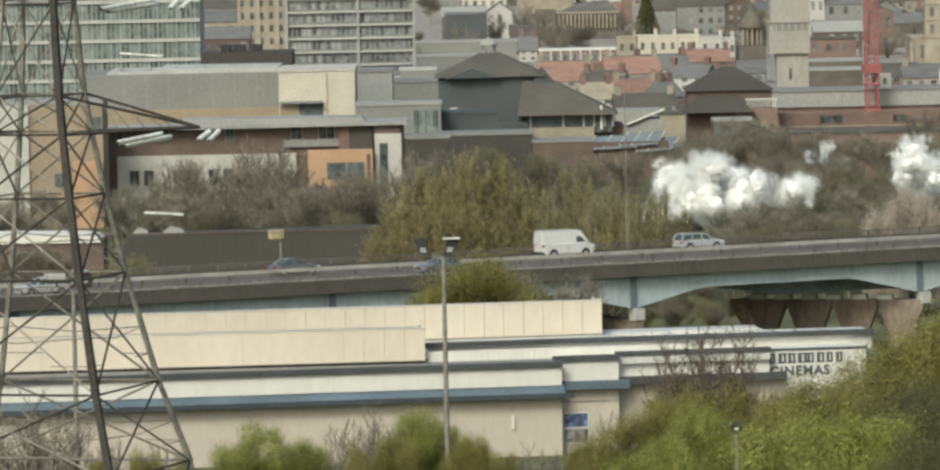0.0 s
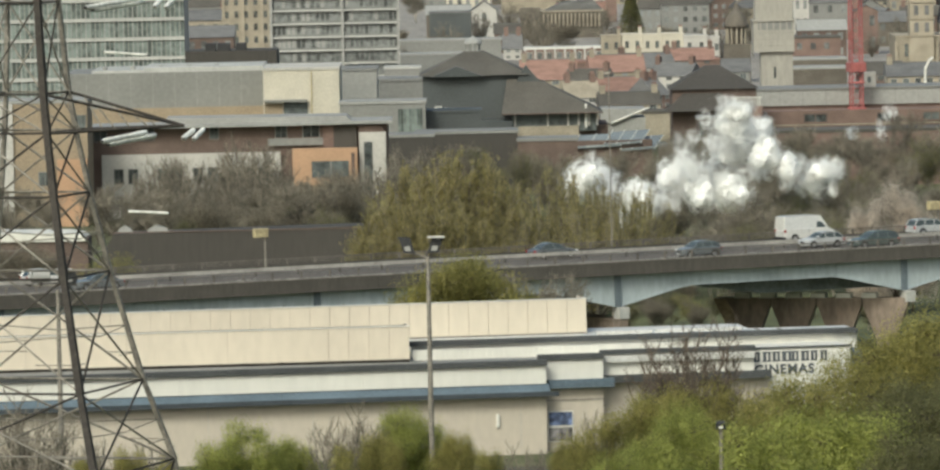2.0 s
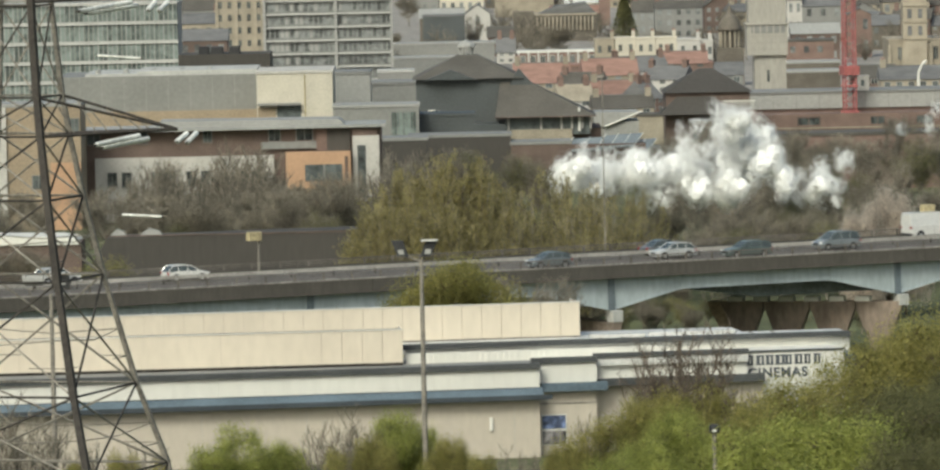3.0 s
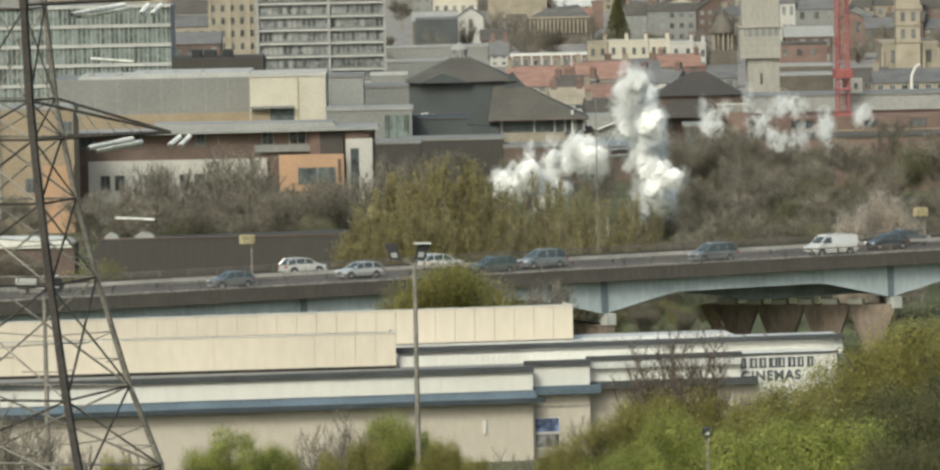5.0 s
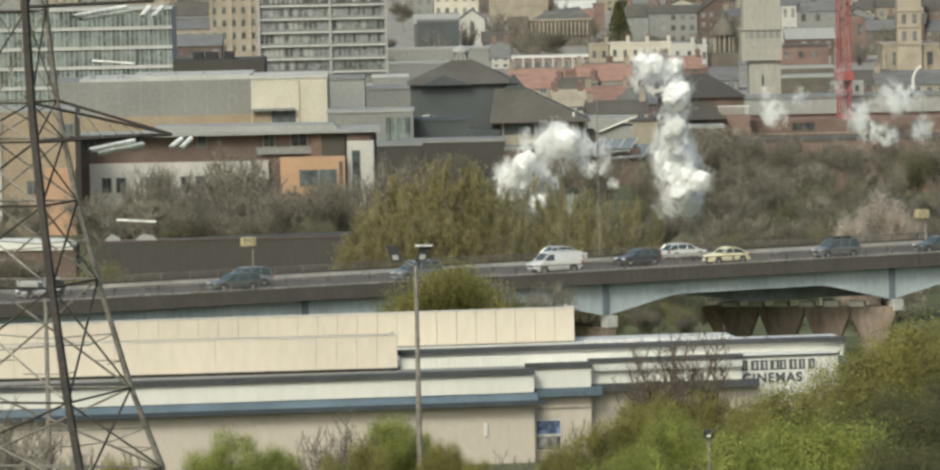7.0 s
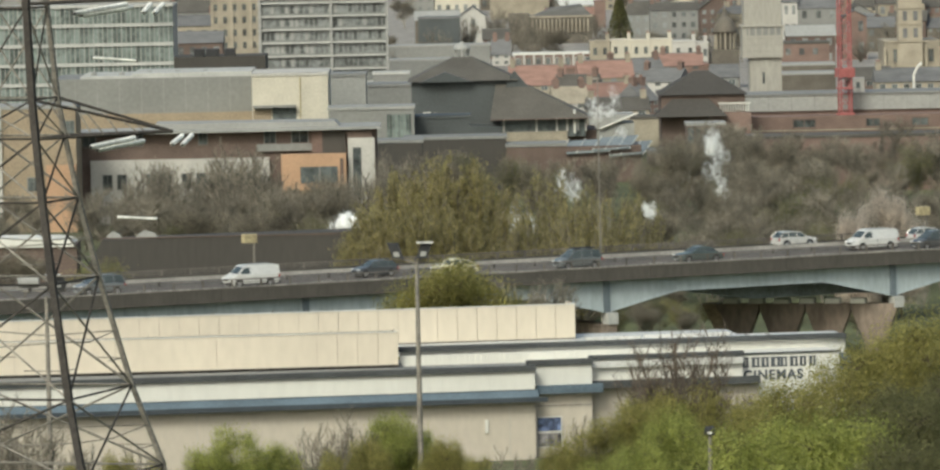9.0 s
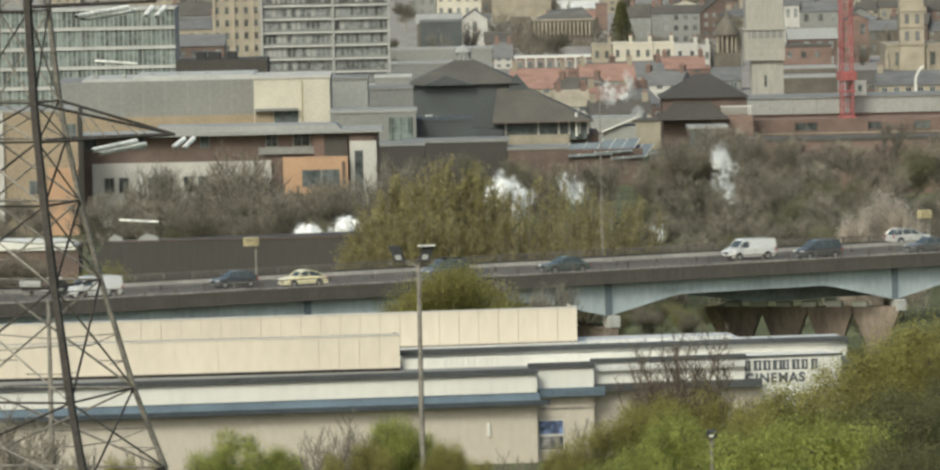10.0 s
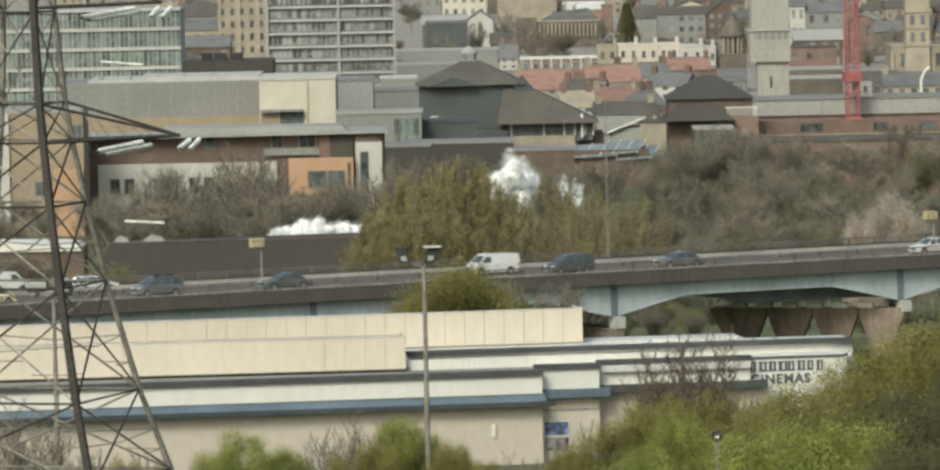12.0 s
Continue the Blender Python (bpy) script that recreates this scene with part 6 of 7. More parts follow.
SILVER, DGREY, NAVY, GREEN, WHITE = (0.50, 0.51, 0.51), (0.14, 0.15, 0.155), (0.08, 0.085, 0.092), (0.085, 0.115, 0.11), (0.74, 0.73, 0.70)
car("large_van", "white", WHITE, "large white panel van driving on the flyover", R2, False, [(0, 7.32), (0.5, 13.62), (1, 20.29), (1.5, 26.18), (2, 33.11), (2.5, 39.50), (3, 46.85)])
car("estate", "silver", SILVER, "silver estate car driving away on the flyover", R2, False, [(0, 20.71), (0.5, 27.15), (1, 33.42), (1.5, 40.07), (2, 46.22), (2.5, 52.75)])
car("saloon", "grey", (0.17, 0.19, 0.20), "grey saloon car driving on the flyover", N1, True, [(0, -4.66), (0.5, -11.88), (1, -20.00), (1.5, -27.68), (2, -34.72), (2.5, -42.41)])
car("hatchback", "white", WHITE, "white hatchback driving on the flyover", R1, False, [(2, -40.06), (2.5, -33.43), (3, -26.66), (5, -1.99), (5.5, 4.12), (6, 9.93), (6.5, 15.92), (7, 21.79), (9, 46.77)])
car("hatchback", "blue_grey", (0.15, 0.175, 0.19), "blue grey hatchback driving on the flyover", N1, True, [(0, 49.51), (0.5, 42.25), (1, 35.14), (1.5, 28.59), (2, 21.64), (2.5, 14.95), (3, 7.71), (5, -21.43), (5.5, -28.66), (6, -35.47), (6.5, -42.68)])
car("hatchback", "silver", SILVER, "silver hatchback driving on the flyover", N2, True, [(1.5, 41.26), (2, 34.11), (2.5, 27.35), (3, 19.90), (5, -9.61), (5.5, -16.71), (6, -24.44), (6.5, -31.79), (7, -38.99)])
car("estate", "dark_green", GREEN, "dark green estate car driving on the flyover", N1, True, [(1.5, 44.52), (2, 39.14), (2.5, 33.15), (3, 27.04), (5, 2.89), (5.5, -3.36), (6, -9.26), (6.5, -15.49), (7, -21.26), (9, -48.17)])
car("people_carrier", "steel_blue", (0.22, 0.245, 0.26), "steel blue people carrier driving on the flyover", N2, True, [(2.5, 43.66), (3, 36.30), (5, 7.82), (5.5, 1.47), (6, -5.71), (6.5, -12.81), (7, -20.26), (9, -49.56)])
car("hatchback", "off_white", (0.62, 0.61, 0.58), "off-white hatchback driving on the flyover", R2, False, [(5, -15.22), (5.5, -9.22), (6, -2.29), (6.5, 3.79), (7, 9.99), (9, 33.11), (9.5, 39.25), (10, 44.77)])
car("people_carrier", "slate_blue", (0.2, 0.215, 0.225), "slate blue people carrier driving on the flyover", N1, True, [(5, 24.42), (5.5, 17.70), (6, 10.25), (6.5, 3.80), (7, -4.32), (9, -33.55), (9.5, -40.83)])
car("small_van", "white", WHITE, "white delivery van driving on the flyover", N1, True, [(5, 36.23), (5.5, 29.67), (6, 22.65), (6.5, 16.06), (7, 8.80), (9, -19.84), (9.5, -26.87), (10, -34.24), (10.5, -41.36)])
car("hatchback", "navy", NAVY, "small dark navy hatchback driving on the flyover", N2, True, [(5, 42.18), (5.5, 36.30), (6, 30.00), (6.5, 23.88), (7, 17.06), (9, -8.43), (9.5, -14.65), (10, -21.69), (10.5, -27.83), (11, -34.70), (11.5, -40.59)])
car("round_car", "pale_yellow", (0.84, 0.77, 0.5), "rounded pale yellow car driving on the flyover", N1, True, [(5.5, 45.32), (6, 38.72), (6.5, 32.37), (7, 25.61), (9, -0.87), (9.5, -7.75), (10, -15.21), (10.5, -22.08), (11, -29.63), (11.5, -36.70)], metal=0.0)
car("people_carrier", "grey_blue", (0.16, 0.175, 0.18), "grey people carrier with a load on its roof bars", N1, True, [(6.5, 43.11), (7, 36.59), (9, 10.88), (9.5, 4.72), (10, -1.95), (10.5, -8.48), (11, -15.32), (11.5, -21.59), (12, -28.98)], rack=True)
car("saloon", "dark_green", GREEN, "dark green saloon car driving on the flyover", N1, True, [(9, 22.71), (9.5, 16.47), (10, 9.50), (10.5, 3.29), (11, -3.98), (11.5, -10.27), (12, -17.37)])
car("small_van", "white", WHITE, "white delivery van driving on the flyover", N2, True, [(9, 40.40), (9.5, 34.36), (10, 27.77), (10.5, 21.56), (11, 15.06), (11.5, 8.81), (12, 1.99)])
car("people_carrier", "navy", NAVY, "dark navy people carrier driving on the flyover", N1, True, [(9, 46.55), (9.5, 41.09), (10, 34.48), (10.5, 28.53), (11, 22.00), (11.5, 15.89), (12, 9.44)])
car("saloon", "dark_grey", DGREY, "dark grey saloon car driving on the flyover", N1, True, [(10, 45.75), (10.5, 39.69), (11, 33.03), (11.5, 26.74), (12, 20.11)])
car("hatchback", "white", WHITE, "white hatchback driving on the flyover", N1, True, [(11.5, 52.31), (12, 45.50)])
car("saloon", "dark_grey", DGREY, "dark grey saloon driving on the flyover", R1, False, [(0, -18.68), (0.5, -12.70), (1, -6.08), (1.5, 1.08), (2, 7.57), (2.5, 13.30), (3, 19.27), (5, 44.57)])
car("estate", "silver", SILVER, "silver estate car driving on the flyover", N1, True, [(0, -40.94), (0.5, -47.91), (1, -54.90)])
car("hatchback", "white", WHITE, "white hatchback driving on the flyover", R1, False, [(11, -47.85), (11.5, -41.41), (12, -35.18)])
car("small_van", "white", WHITE, "white van driving on the flyover", R2, False, [(11, -56.90), (11.5, -50.53), (12, -43.82)])
# ---- lattice pylon ----
px_, py_ = -18.52, 248.60
pylon = thing("electricity_pylon", (px_, py_, 17.0), 27.0, "tall weathered steel lattice electricity pylon", "pylon")
SPREAD = 1.035
def pz(z):
    return z - 17.0
LV = [(21.15, 9.6), (24.97, 8.75), (28.42, 6.9), (33.05, 5.0), (36.39, 3.85), (39.01, 3.1), (40.61, 2.72), (44.38, 2.2), (46.37, 2.1), (49.84, 1.8)]
LV[0] = (17.0, 10.4)
# corner order: dark steel paints the shade on sides turned from the light
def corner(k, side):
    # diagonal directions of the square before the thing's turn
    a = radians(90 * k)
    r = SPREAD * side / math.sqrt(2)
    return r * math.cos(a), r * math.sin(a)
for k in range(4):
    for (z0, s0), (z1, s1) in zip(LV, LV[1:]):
        part("leg", Geo().tube((*corner(k, s0), pz(z0)), (*corner(k, s1), pz(z1)), 0.21 if k == 3 else 0.14, 0.18 if k == 3 else 0.12, 4), M["steel_dark" if k == 3 else "steel"], pylon, "leg with its shade painted in dark steel" if k == 3 else "")
for k in range(4):
    j = (k + 1) % 4
    for i, ((z0, s0), (z1, s1)) in enumerate(zip(LV, LV[1:])):
        a0, b0, a1, b1 = (*corner(k, s0), pz(z0)), (*corner(j, s0), pz(z0)), (*corner(k, s1), pz(z1)), (*corner(j, s1), pz(z1))
        # faces 2 and 3 get their shade from the dark steel colour
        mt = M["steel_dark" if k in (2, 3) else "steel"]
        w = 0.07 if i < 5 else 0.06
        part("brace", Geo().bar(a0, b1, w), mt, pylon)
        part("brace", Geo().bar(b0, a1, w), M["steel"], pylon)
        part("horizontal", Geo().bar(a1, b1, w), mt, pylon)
        if i < 4:
            mid = lambda p, q, u: tuple(p[c] + (q[c] - p[c]) * u for c in range(3))
            cxp = mid(a0, b1, 0.5)
            for (p, q) in ((a0, a1), (b0, b1)):
                part("redundant", Geo().bar(mid(p, q, 0.5), mid(mid(a0, b0, 0.5), mid(a1, b1, 0.5), 0.45), 0.036), M["steel"], pylon)
                part("redundant", Geo().bar(mid(p, q, 0.25), mid(p, cxp, 0.5) if p is a0 else mid(b0, cxp, 0.5), 0.033), M["steel"], pylon)
# cross arms
def arm(zl, zu, sl, su, reach, sgn):
    tip = (sgn * reach, 0, pz(zl) + 0.1)
    ang = radians(-27.0)
    tip = (sgn * reach * math.cos(ang), sgn * reach * math.sin(ang), pz(zl) + 0.12)
    ks = (0, 3) if sgn > 0 else (2, 1)
    for k in ks:
        lo, hi = (*corner(k, sl), pz(zl)), (*corner(k, su), pz(zu))
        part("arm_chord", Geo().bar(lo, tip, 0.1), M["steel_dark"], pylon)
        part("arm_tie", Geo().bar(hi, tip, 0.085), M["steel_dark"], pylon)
        for u in (0.25, 0.5, 0.75):
            p = tuple(lo[c] + (tip[c] - lo[c]) * u for c in range(3))
            q = tuple(hi[c] + (tip[c] - hi[c]) * (u - 0.12) for c in range(3))
            part("arm_lacing", Geo().bar(p, q, 0.05), M["steel"], pylon)
    return tip
for zl, zu, sl, su, reach in ((LV[5][0], LV[6][0], 3.1, 2.72, 6.59), (44.56, 46.37, 2.2, 2.1, 5.97)):
    arm(zl, zu, sl, su, reach, 1)
    arm(zl, zu, sl, su, reach, -1)


def insulator(p, q, name="insulator_string"):
    s = thing(name, p, 0, "pale ribbed insulator string hanging off the pylon arm", "insulator", "insulator strings")
    d = Vector(q) - Vector(p)
    g3 = Geo()
    n = max(8, int(d.length / 0.17))
    for k in range(n):
        a = d * (k / n)
        g3.tube(a, a + d * (0.55 / n), 0.11, 0.06, 8)
    part("ribbed_rod", g3, M["porcelain"], s)
    part("core", Geo().tube((0, 0, 0), d, 0.045, n=6), M["porcelain"], s)
    part("clamp", Geo().bar(d, d * 1.06, 0.08), M["steel_dark"], s)
for a, b in (((-13.49, 247.47, 38.93), (-14.77, 239.56, 38.95)), ((-13.24, 249.73, 38.70), (-14.64, 241.82, 38.73)), ((-13.70, 247.47, 44.46), (-15.28, 239.56, 44.31)), ((-13.58, 249.73, 44.28), (-15.14, 241.82, 44.16)), ((-11.51, 247.47, 38.97), (-11.58, 240.69, 38.96)), ((-11.21, 249.73, 38.89), (-11.28, 242.95, 38.82)), ((-12.69, 247.47, 44.44), (-12.61, 240.69, 44.28)), ((-12.28, 249.73, 44.38), (-12.29, 242.95, 44.19))):
    insulator(a, b)
for a, b in (((-14.91, 244.08, 42.39), (-13.13, 244.08, 42.23)), ((-14.07, 244.08, 35.87), (-12.43, 244.08, 35.76))):
    w = thing("conductor_spacer", a, 0, "thin pale spacer bar on the line jumper", "spacer bar", "spacer bars")
    d = Vector(b) - Vector(a)
    part("rod", Geo().tube((0, 0, 0), d, 0.055, n=6), M["porcelain"], w)
    part("clamp", Geo().bar(d * 0.98, d * 1.03, 0.09).bar(-d * 0.02, d * 0.02, 0.08), M["steel_dark"], w)


# ---- lamp columns ----
def twin_flood(px, py, d, base_z, white, lean_name="floodlight_column", barrel=False):
    x, y, z = at_px(px, py, d)
    p = thing(lean_name, (x, y, base_z), 0, "tall grey lamp column with two floodlights", "lamp column", "floodlight columns")
    h = z - base_z
    part("pole", Geo().tube((0, 0, 0), (0, 0, h * 0.5), 0.24, 0.2, 10).tube((0, 0, h * 0.5), (0, 0, h), 0.2, 0.14, 10), M["steel"], p)
    for s in (-1, 1) if not barrel else ():
        part("arm", Geo().tube((0, 0, h - 0.1), (s * 0.75 - 0.4, 0, h + 0.35), 0.07, n=8), M["steel"], p)
        hd = part("floodlight", Geo().prism([(s * 0.45 - 0.5, h + 0.3), (s * 1.3 - 0.5, h + 0.35), (s * 1.75 - 0.5, h + 1.55), (s * 0.85 - 0.5, h + 1.5)][::s], -0.45, 0.35), M["black"], p, "dark box floodlight")
        part("lens", Geo().prism([(s * 0.75 - 0.5, h + 0.5), (s * 1.2 - 0.5, h + 0.5), (s * 1.3 - 0.5, h + 0.85), (s * 0.85 - 0.5, h + 0.9)][::s], -0.5, -0.45), M["lt_grey"], hd)
        if s == white:
            part("visor", Geo().box(min(s * 0.5, s * 1.8) - 0.5, -0.8, h + 1.5, max(s * 0.5, s * 1.8) - 0.5, -0.2, h + 1.6), M["white"], hd, "white visor")
    if barrel:
        part("cross_arm", Geo().box(-1.9, -0.08, h + 0.3, 1.5, 0.08, h + 0.42), M["steel"], p)
        bl = part("barrel_floodlight", Geo().tube((-2.1, 0, h + 1.0), (-1.85, 0, h + 1.05), 0.36, 0.48, 14).tube((-1.85, 0, h + 1.05), (-0.55, 0, h + 1.02), 0.48, 0.42, 14), M["lt_grey"], p, "pale grey barrel floodlight")
        part("yoke", Geo().box(-1.3, -0.5, h + 0.36, -1.15, 0.5, h + 0.62), M["steel_dark"], bl)
        hd = part("floodlight", Geo().prism([(0.05, h + 0.45), (1.35, h + 0.4), (1.55, h + 0.75), (1.35, h + 1.4), (0.1, h + 1.5)], -0.4, 0.4), M["black"], p, "dark box floodlight")
        part("lens", Geo().box(0.75, -0.46, h + 0.65, 1.15, -0.4, h + 0.95), M["lt_grey"], hd)
        part("visor", Geo().box(-0.1, -0.7, h + 1.48, 1.1, 0.3, h + 1.58), M["white"], hd, "white visor")
    return p
twin_flood(706, 446, 402, 0.0, 1)
twin_flood(86, 501, 402, 0.0, -1, barrel=True)
x, y, z = at_px(1191, 735, 350)
lp = thing("street_lamp", (x, y, 0.2), 0, "grey lamp post with a small dark lantern", "street lamp")
part("pole", Geo().tube((0, 0, 0), (0, 0, z - 0.2), 0.2, 0.15, 10), M["steel"], lp)
part("lantern", bevelled(-0.35, -0.3, z - 0.2, 0.35, 0.3, z + 0.35, 0.1), M["black"], lp, "dark lantern")
part("lens", Geo().box(-0.18, -0.33, z - 0.12, 0.1, -0.3, z + 0.02), M["lamp_lens"], lp)
# slim column behind the flyover, camera signs on posts
for px, top, bot, d in ((1014, 140, 430, 545),):
    x, y, z = at_px(px, top, d)
    sl = thing("slim_lamp_column", (x, y, 0), 0, "slim tall grey lighting column", "lamp column")
    part("pole", Geo().tube((0, 0, 0), (0, 0, z), 0.09, 0.05, 8), M["steel"], sl)
    part("lantern", bevelled(-0.5, -0.15, z, 0.3, 0.15, z + 0.2, 0.05), M["steel"], sl)
for px, top, d in ((430, 398, 506), (1556, 352, 537)):
    x, y, z = at_px(px, top, d)
    sg = thing("yellow_camera_post", (x, y, FZ), FANG, "yellow box camera on a grey post by the road", "camera post", "camera posts")
    part("post", Geo().tube((0.3, 0, 0), (0.3, 0, z - FZ), 0.13, 0.12, 8), M["steel"], sg)
    part("camera_box", bevelled(-0.85, -0.4, z - FZ - 0.85, 0.5, 0.4, z - FZ, 0.06), M["yellow"], sg, "dull yellow box")
# ---- steam from a train hidden behind the trees: rigid billows that drift and thin out ----
def steam_mat(name, solid, through_=0.2):
    m = mat(name, (0.97, 0.97, 0.96), 1.0, var=0.01, big=0.5, fine=2.0, bump=0)
    nt = m.node_tree
    b, out = nt.nodes["Principled BSDF"], nt.nodes["Material Output"]
    b.inputs["Specular IOR Level"].default_value = 0.0
    tl, m1 = nt.nodes.new("ShaderNodeBsdfTranslucent"), nt.nodes.new("ShaderNodeMixShader")
    tl.inputs["Color"].default_value = (0.97, 0.97, 0.96, 1)
    m1.inputs[0].default_value = through_
    nt.links.new(b.outputs[0], m1.inputs[1])
    nt.links.new(tl.outputs[0], m1.inputs[2])
    tp, m2 = nt.nodes.new("ShaderNodeBsdfTransparent"), nt.nodes.new("ShaderNodeMixShader")
    nz, rp = nt.nodes.new("ShaderNodeTexNoise"), nt.nodes.new("ShaderNodeMapRange")
    tc = nt.nodes.new("ShaderNodeTexCoord")
    nz.inputs["Scale"].default_value, nz.inputs["Detail"].default_value = 1.0, 10
    nt.links.new(tc.outputs["Object"], nz.inputs["Vector"])
    nt.links.new(nz.outputs["Fac"], rp.inputs["Value"])
    rp.inputs["From Min"].default_value, rp.inputs["From Max"].default_value = 0.52 - solid * 0.3, 0.86 - solid * 0.5
    rp.inputs["To Max"].default_value = 0.55 + 0.45 * min(1.0, solid * 1.4)
    nt.links.new(rp.outputs["Result"], m2.inputs[0])
    nt.links.new(tp.outputs[0], m2.inputs[1])
    nt.links.new(m1.outputs[0], m2.inputs[2])
    nt.links.new(m2.outputs[0], out.inputs["Surface"])
    return m


M["steam"], M["fleck"] = steam_mat("dense_steam", 1.15), steam_mat("loose_steam", 1.6, 0.4)


def puff_mesh(seed, balls, r):
    """A lumpy billow: overlapping balls roughened by noise."""
    rg = random.Random(seed)
    bm = bmesh.new()
    for k in range(balls):
        c = Vector([max(-0.72, min(0.72, rg.gauss(0, q))) for q in (0.5, 0.32, 0.42)]) * r
        rad = r * rg.uniform(0.28, 0.7)
        res = bmesh.ops.create_icosphere(bm, subdivisions=3, radius=rad, matrix=Matrix.Translation(c))
        for v in res["verts"]:
            d = (v.co - c).normalized()
            nn = noise.noise(v.co * (1.1 / r) + Vector((seed, k, 0))) * 0.5 + noise.noise(v.co * (3.2 / r) + Vector((k, seed, 3))) * 0.28 + noise.noise(v.co * (8 / r)) * 0.12
            v.co += d * rad * nn
    me = bpy.data.meshes.new("billow")
    bm.to_mesh(me)
    bm.free()
    # one closed skin round all the balls
    tmp = bpy.data.objects.new("tmp", me)
    scene.collection.objects.link(tmp)
    rm = tmp.modifiers.new("skin", "REMESH")
    rm.mode, rm.voxel_size = "VOXEL", r * 0.065
    bpy.context.view_layer.update()
    skin = bpy.data.meshes.new_from_object(tmp.evaluated_get(bpy.context.evaluated_depsgraph_get()))
    bpy.data.objects.remove(tmp)
    for v in skin.vertices:
        n = noise.noise(v.co * (2.6 / r)) * 0.10 + noise.noise(v.co * (6.0 / r) + Vector((seed, 0, 0))) * 0.055 + noise.noise(v.co * (13.0 / r)) * 0.022
        v.co += v.normal * n * r
    skin.shade_smooth()
    return skin


def fluff_mesh(seed, balls, r, count, size, spread):
    """Loose flecks of vapour, dense round the lumps of a billow and thinning outwards in streaks."""
    rg = random.Random(seed)
    lumps = []
    for k in range(balls):
        c = Vector([max(-0.8, min(0.8, rg.gauss(0, q))) for q in (0.5, 0.32, 0.45)]) * r
        lumps.append((c, r * rg.uniform(0.28, 0.7)))
    vs, fs = [], []
    while len(fs) < count:
        c, rad = lumps[int(rg.random() * balls)]
        d = Vector((rg.gauss(0, 1), rg.gauss(0, 1), rg.gauss(0, 1))).normalized()
        p = c + d * rad * (0.75 + abs(rg.gauss(0, spread)))
        if noise.noise(p * (1.5 / r) + Vector((seed, 0, 0))) + 0.6 * noise.noise(p * (4 / r)) < rg.uniform(-0.25, 0.3):
            continue
        u = Vector((rg.gauss(0, 1), rg.gauss(0, 1), rg.gauss(0, 1))).normalized()
        w = u.orthogonal().normalized()
        q = size * rg.uniform(0.5, 1.3)
        o = len(vs)
        vs += [p + u * q, p + w * q * 0.8 - u * q * 0.4, p - w * q * 0.8 - u * q * 0.4]
        fs.append((o, o + 1, o + 2))
    me = bpy.data.meshes.new("fluff")
    me.from_pydata(vs, [], fs)
    return me


BIG = [puff_mesh(k + 1, 10, 1.6) for k in range(4)]
VEIL = [fluff_mesh(k + 1, 12, 1.85, 15000, 0.062, 0.42) for k in range(4)]
WISP = [fluff_mesh(k + 31, 8, 1.5, 7500, 0.042, 0.5) for k in range(4)]
for me in BIG:
    me.materials.append(M["steam"])
for me in VEIL + WISP:
    me.materials.append(M["fleck"])
STEAM = []
SD = 640


def billow(rows, size=1.0, wisp=False, seed=0, d=SD):
    """Rows of seconds, picture column and row of the reference view, turned into places over the railway."""
    rg = random.Random(seed)
    me = (WISP if wisp else BIG)[seed % 4]
    ob = part("steam_wisp" if wisp else "steam_billow", me, None)
    tagged(ob, "thin drifting wisp of white steam" if wisp else "dense white billow of steam over the railway", "steam", "steam trail")
    ob.scale = (size, size * 0.8, size * rg.uniform(0.8, 1.0))
    a0 = rg.uniform(0, 360)
    if not wisp:
        veil = part("veil", VEIL[seed % 4], None, ob, "thin ragged edge of the billow")
        veil.matrix_basis = pose(0, 0, 0.15, 0, 0, rg.uniform(-8, 8)) @ Matrix.Diagonal((1.05, 1.05, 1.1, 1))
    out = []
    for t, px, py, *far in rows:
        x, y, z = at_px(px, py, (far[0] if far else d) + seed % 5 * 2)
        out.append((t, pose(x, y, z, 0, 6 * t, a0 + 4 * t)))
    if out[0][0] > 0:
        out.insert(0, (0.0, out[0][1]))
    if out[-1][0] < 12:
        out.append((12.0, out[-1][1]))
    STEAM.append((ob, out))


def cloud(path, n, size, wisp, seed, d=SD):
    """n billows that keep to a drifting middle; path rows: seconds, column, row, spread across, spread up, and how far off where that changes."""
    rg = random.Random(seed)
    if not wisp and size > 0.6:
        cloud([(t, px, py, sx * 1.45, sy * 1.3, *far) for t, px, py, sx, sy, *far in path], n + 2, size * 0.8, True, seed + 50, d)
    for k in range(n):
        u, v = max(-0.95, min(0.95, rg.gauss(0, 0.6))), max(-0.95, min(0.95, rg.gauss(0, 0.6)))
        billow([(t, px + u * sx, py + v * sy, *far) for t, px, py, sx, sy, *far in path], size * rg.uniform(0.8, 1.3) * (1.1 if wisp else 1.12), wisp, seed * 7 + k, d)


LOW = 455
# first great cloud, its crest and its trailing wisps
cloud([(0, 1112, 335, 40, 34), (1.5, 1145, 330, 48, 22), (2.5, 1168, 318, 62, 32), (3.2, 1165, 306, 60, 30), (4.8, 1105, 285, 20, 55), (5.5, 1108, 290, 22, 62), (6.5, 1140, 292, 20, 52), (7.2, 1150, 292, 18, 48), (8.8, 1190, LOW, 30, 10), (12, 1210, LOW, 30, 10)], 9, 0.86, False, 1)
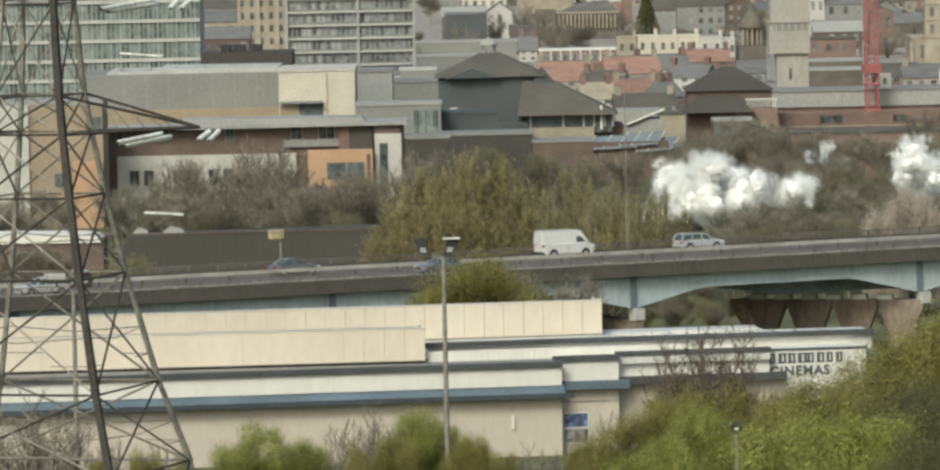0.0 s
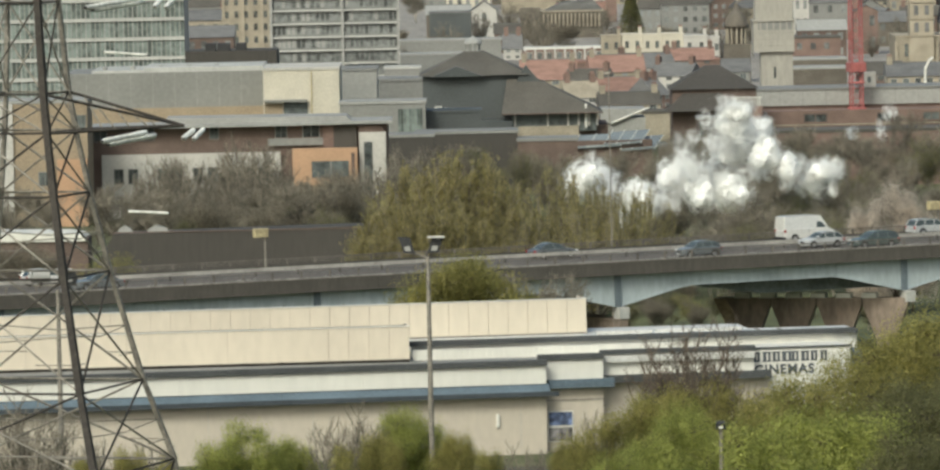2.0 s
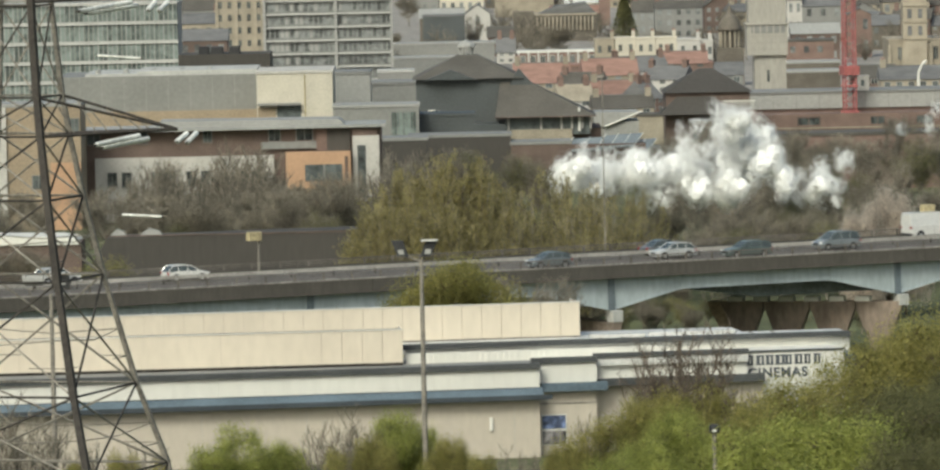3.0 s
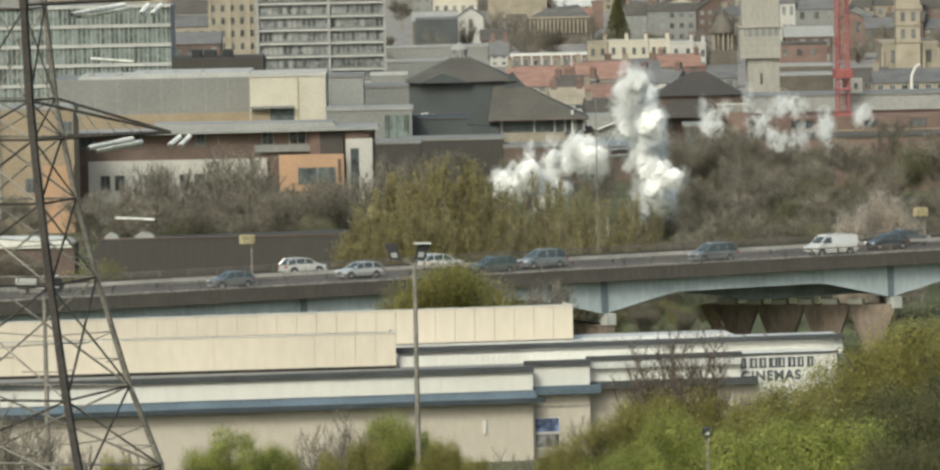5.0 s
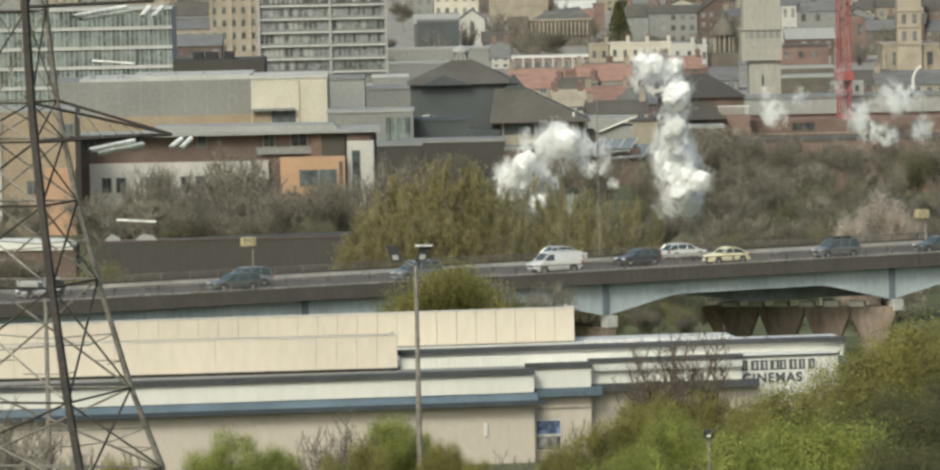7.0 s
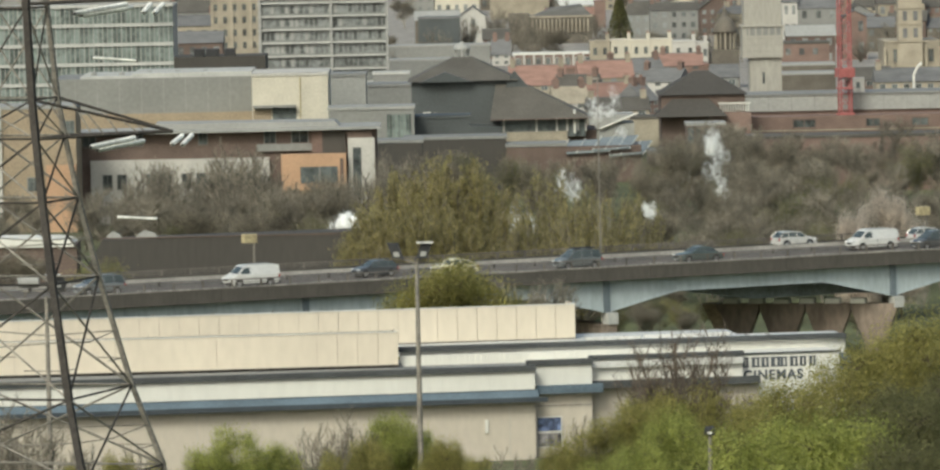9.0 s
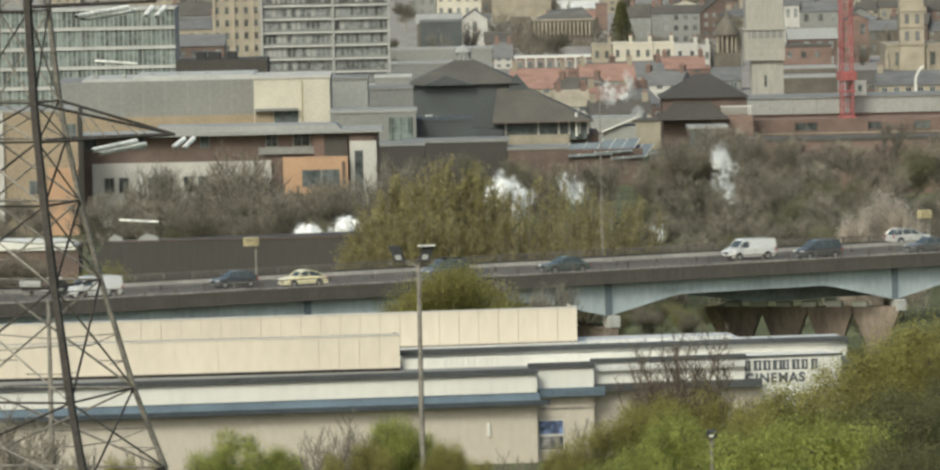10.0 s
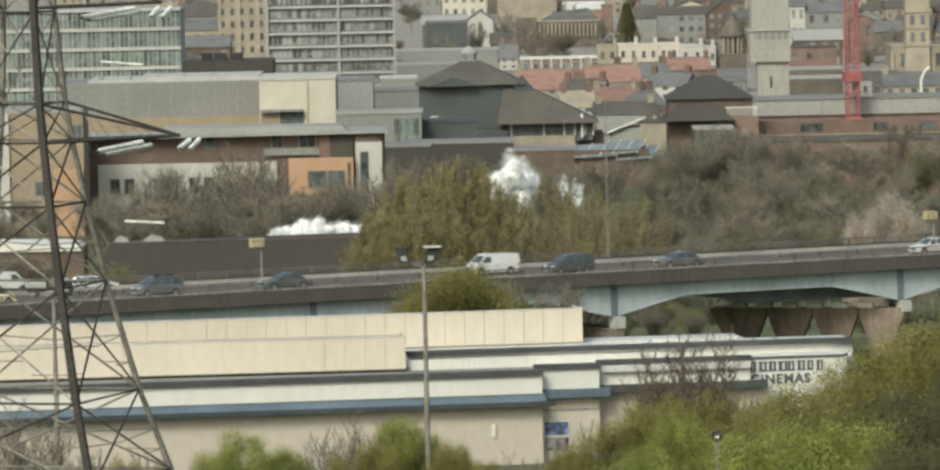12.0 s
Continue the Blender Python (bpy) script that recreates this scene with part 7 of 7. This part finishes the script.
cloud([(0, 1165, 322, 42, 32), (1.5, 1212, 258, 38, 44), (2.5, 1246, 242, 42, 48), (3.2, 1240, 255, 50, 45), (4.8, 1080, 190, 24, 48), (5.5, 1088, 175, 26, 52), (6.5, 1112, 150, 28, 46), (7.2, 1122, 130, 30, 48), (8.0, 1175, 240, 30, 60), (8.6, 1206, LOW, 22, 12), (12, 1230, LOW, 24, 10)], 4, 0.74, False, 2)
cloud([(0, 1165, 322, 42, 32), (1.5, 1212, 258, 38, 44), (2.5, 1246, 242, 42, 48), (3.2, 1240, 255, 50, 45), (4.8, 1085, 190, 24, 48), (5.5, 1092, 185, 26, 52), (6.5, 1128, 210, 26, 50), (7.2, 1150, 285, 20, 48), (8.8, 1190, LOW, 30, 10), (12, 1210, LOW, 30, 10)], 6, 0.84, False, 14)
cloud([(0, 1150, 320, 55, 40), (1.5, 1185, 285, 60, 55), (2.5, 1210, 265, 75, 60), (5, 1300, 205, 105, 38), (5.5, 1315, 205, 110, 38), (6.5, 1390, 190, 140, 42), (7.2, 1500, 185, 180, 45), (9, 1760, 185, 90, 40), (12, 1900, 190, 90, 40)], 12, 0.8, True, 3)
cloud([(0, 1275, 332, 40, 20), (1.5, 1330, 312, 40, 28), (2.5, 1362, 305, 40, 28), (5, 1390, 215, 70, 35), (7.2, 1460, 195, 70, 40), (9, 1620, 180, 60, 30), (12, 1800, 170, 60, 30)], 7, 0.7, True, 4)
cloud([(0, 1265, 335, 38, 18), (1.5, 1325, 318, 30, 25), (2.5, 1345, 310, 35, 22), (4.8, 1350, LOW, 40, 10), (12, 1350, LOW, 40, 10)], 4, 0.65, False, 5)
cloud([(0, 1345, 272, 25, 15), (1.5, 1430, 240, 50, 30), (3, 1560, 220, 50, 30), (5, 1750, 200, 50, 30), (12, 1900, 200, 50, 30)], 3, 0.55, True, 6)
cloud([(0, 1510, 290, 30, 38), (1.5, 1600, 270, 40, 38), (3, 1740, 250, 50, 38), (12, 2000, 250, 50, 38)], 8, 0.75, False, 7)
# second plume, behind the willows
cloud([(0, 1010, LOW, 40, 10), (0.8, 990, 400, 30, 15), (1.5, 985, 340, 25, 20), (2.5, 985, 308, 35, 25), (3.2, 985, 300, 45, 28), (4.8, 915, 308, 60, 36), (5.5, 910, 310, 60, 40), (6.5, 900, 300, 44, 44), (7.2, 900, 296, 42, 46), (8.8, 880, 400, 40, 15), (10, 852, 335, 34, 20), (10.5, 848, 322, 32, 24), (12, 860, 306, 28, 28)], 12, 0.66, False, 8)
cloud([(0, 1060, LOW, 40, 10), (1.5, 1050, 400, 30, 15), (2.5, 1075, 315, 45, 22), (3.2, 1070, 300, 45, 28), (4.8, 1000, 275, 50, 28), (5.5, 985, 272, 50, 25), (6.5, 950, 248, 28, 22), (7.2, 955, 245, 28, 22), (8.8, 960, LOW, 30, 10), (12, 960, LOW, 30, 10)], 8, 0.68, False, 9)
cloud([(0, 1040, LOW, 30, 10), (2, 1040, 400, 30, 10), (3.2, 1040, 290, 50, 20), (5.5, 1000, 255, 70, 25), (7.2, 1010, 250, 60, 25), (8.8, 1205, 262, 26, 50), (9.5, 1216, 278, 20, 46), (10.3, 1226, 290, 26, 30), (11.3, 1235, LOW, 24, 10), (12, 1240, LOW, 24, 10)], 7, 0.6, True, 10)
# last shreds before the pavilion, and low shreds behind the willows
cloud([(0, 1040, LOW, 30, 10), (6.5, 1000, 320, 40, 15), (7.2, 1000, 270, 45, 30), (8.8, 1010, 200, 44, 36), (9.5, 1024, 178, 44, 34), (10.5, 1040, 150, 50, 30), (11.5, 1050, LOW, 40, 10), (12, 1050, LOW, 40, 10)], 5, 0.5, True, 15)
cloud([(0, 1100, LOW, 30, 10), (7.6, 1100, LOW, 30, 10), (8.8, 1105, 354, 30, 14), (9.6, 1112, 352, 28, 12), (10.6, 1120, LOW, 28, 8), (12, 1120, LOW, 28, 8)], 4, 0.5, True, 16)
cloud([(0, 980, LOW, 30, 10), (7.6, 975, 330, 34, 20), (9.5, 985, 316, 36, 16), (12, 975, 318, 36, 16)], 5, 0.5, True, 17)
# third puffs, over the dark shed
cloud([(0, 640, LOW, 15, 4), (8, 625, LOW, 15, 4), (8.8, 600, 381, 20, 11), (9.5, 604, 379, 28, 12), (10.5, 590, 383, 20, 10), (12, 578, 387, 12, 7)], 7, 0.38, False, 11, 619)
cloud([(0, 560, LOW, 10, 4), (8.8, 540, 430, 10, 4), (9.5, 527, 403, 8, 3), (10.5, 524, 393, 18, 5), (11.2, 533, 388, 24, 7), (12, 526, 384, 32, 9)], 9, 0.44, False, 12, 619)
cloud([(0, 500, LOW, 10, 4), (9.5, 500, LOW, 10, 4), (10.5, 485, 406, 12, 3), (11.2, 478, 396, 20, 4), (12, 468, 391, 30, 5)], 7, 0.36, False, 13, 619)


def motions():
    for v, rows in TRAFFIC:
        walk(v, rows)
    for ob, rows in STEAM:
        walk(ob, rows)


motions()
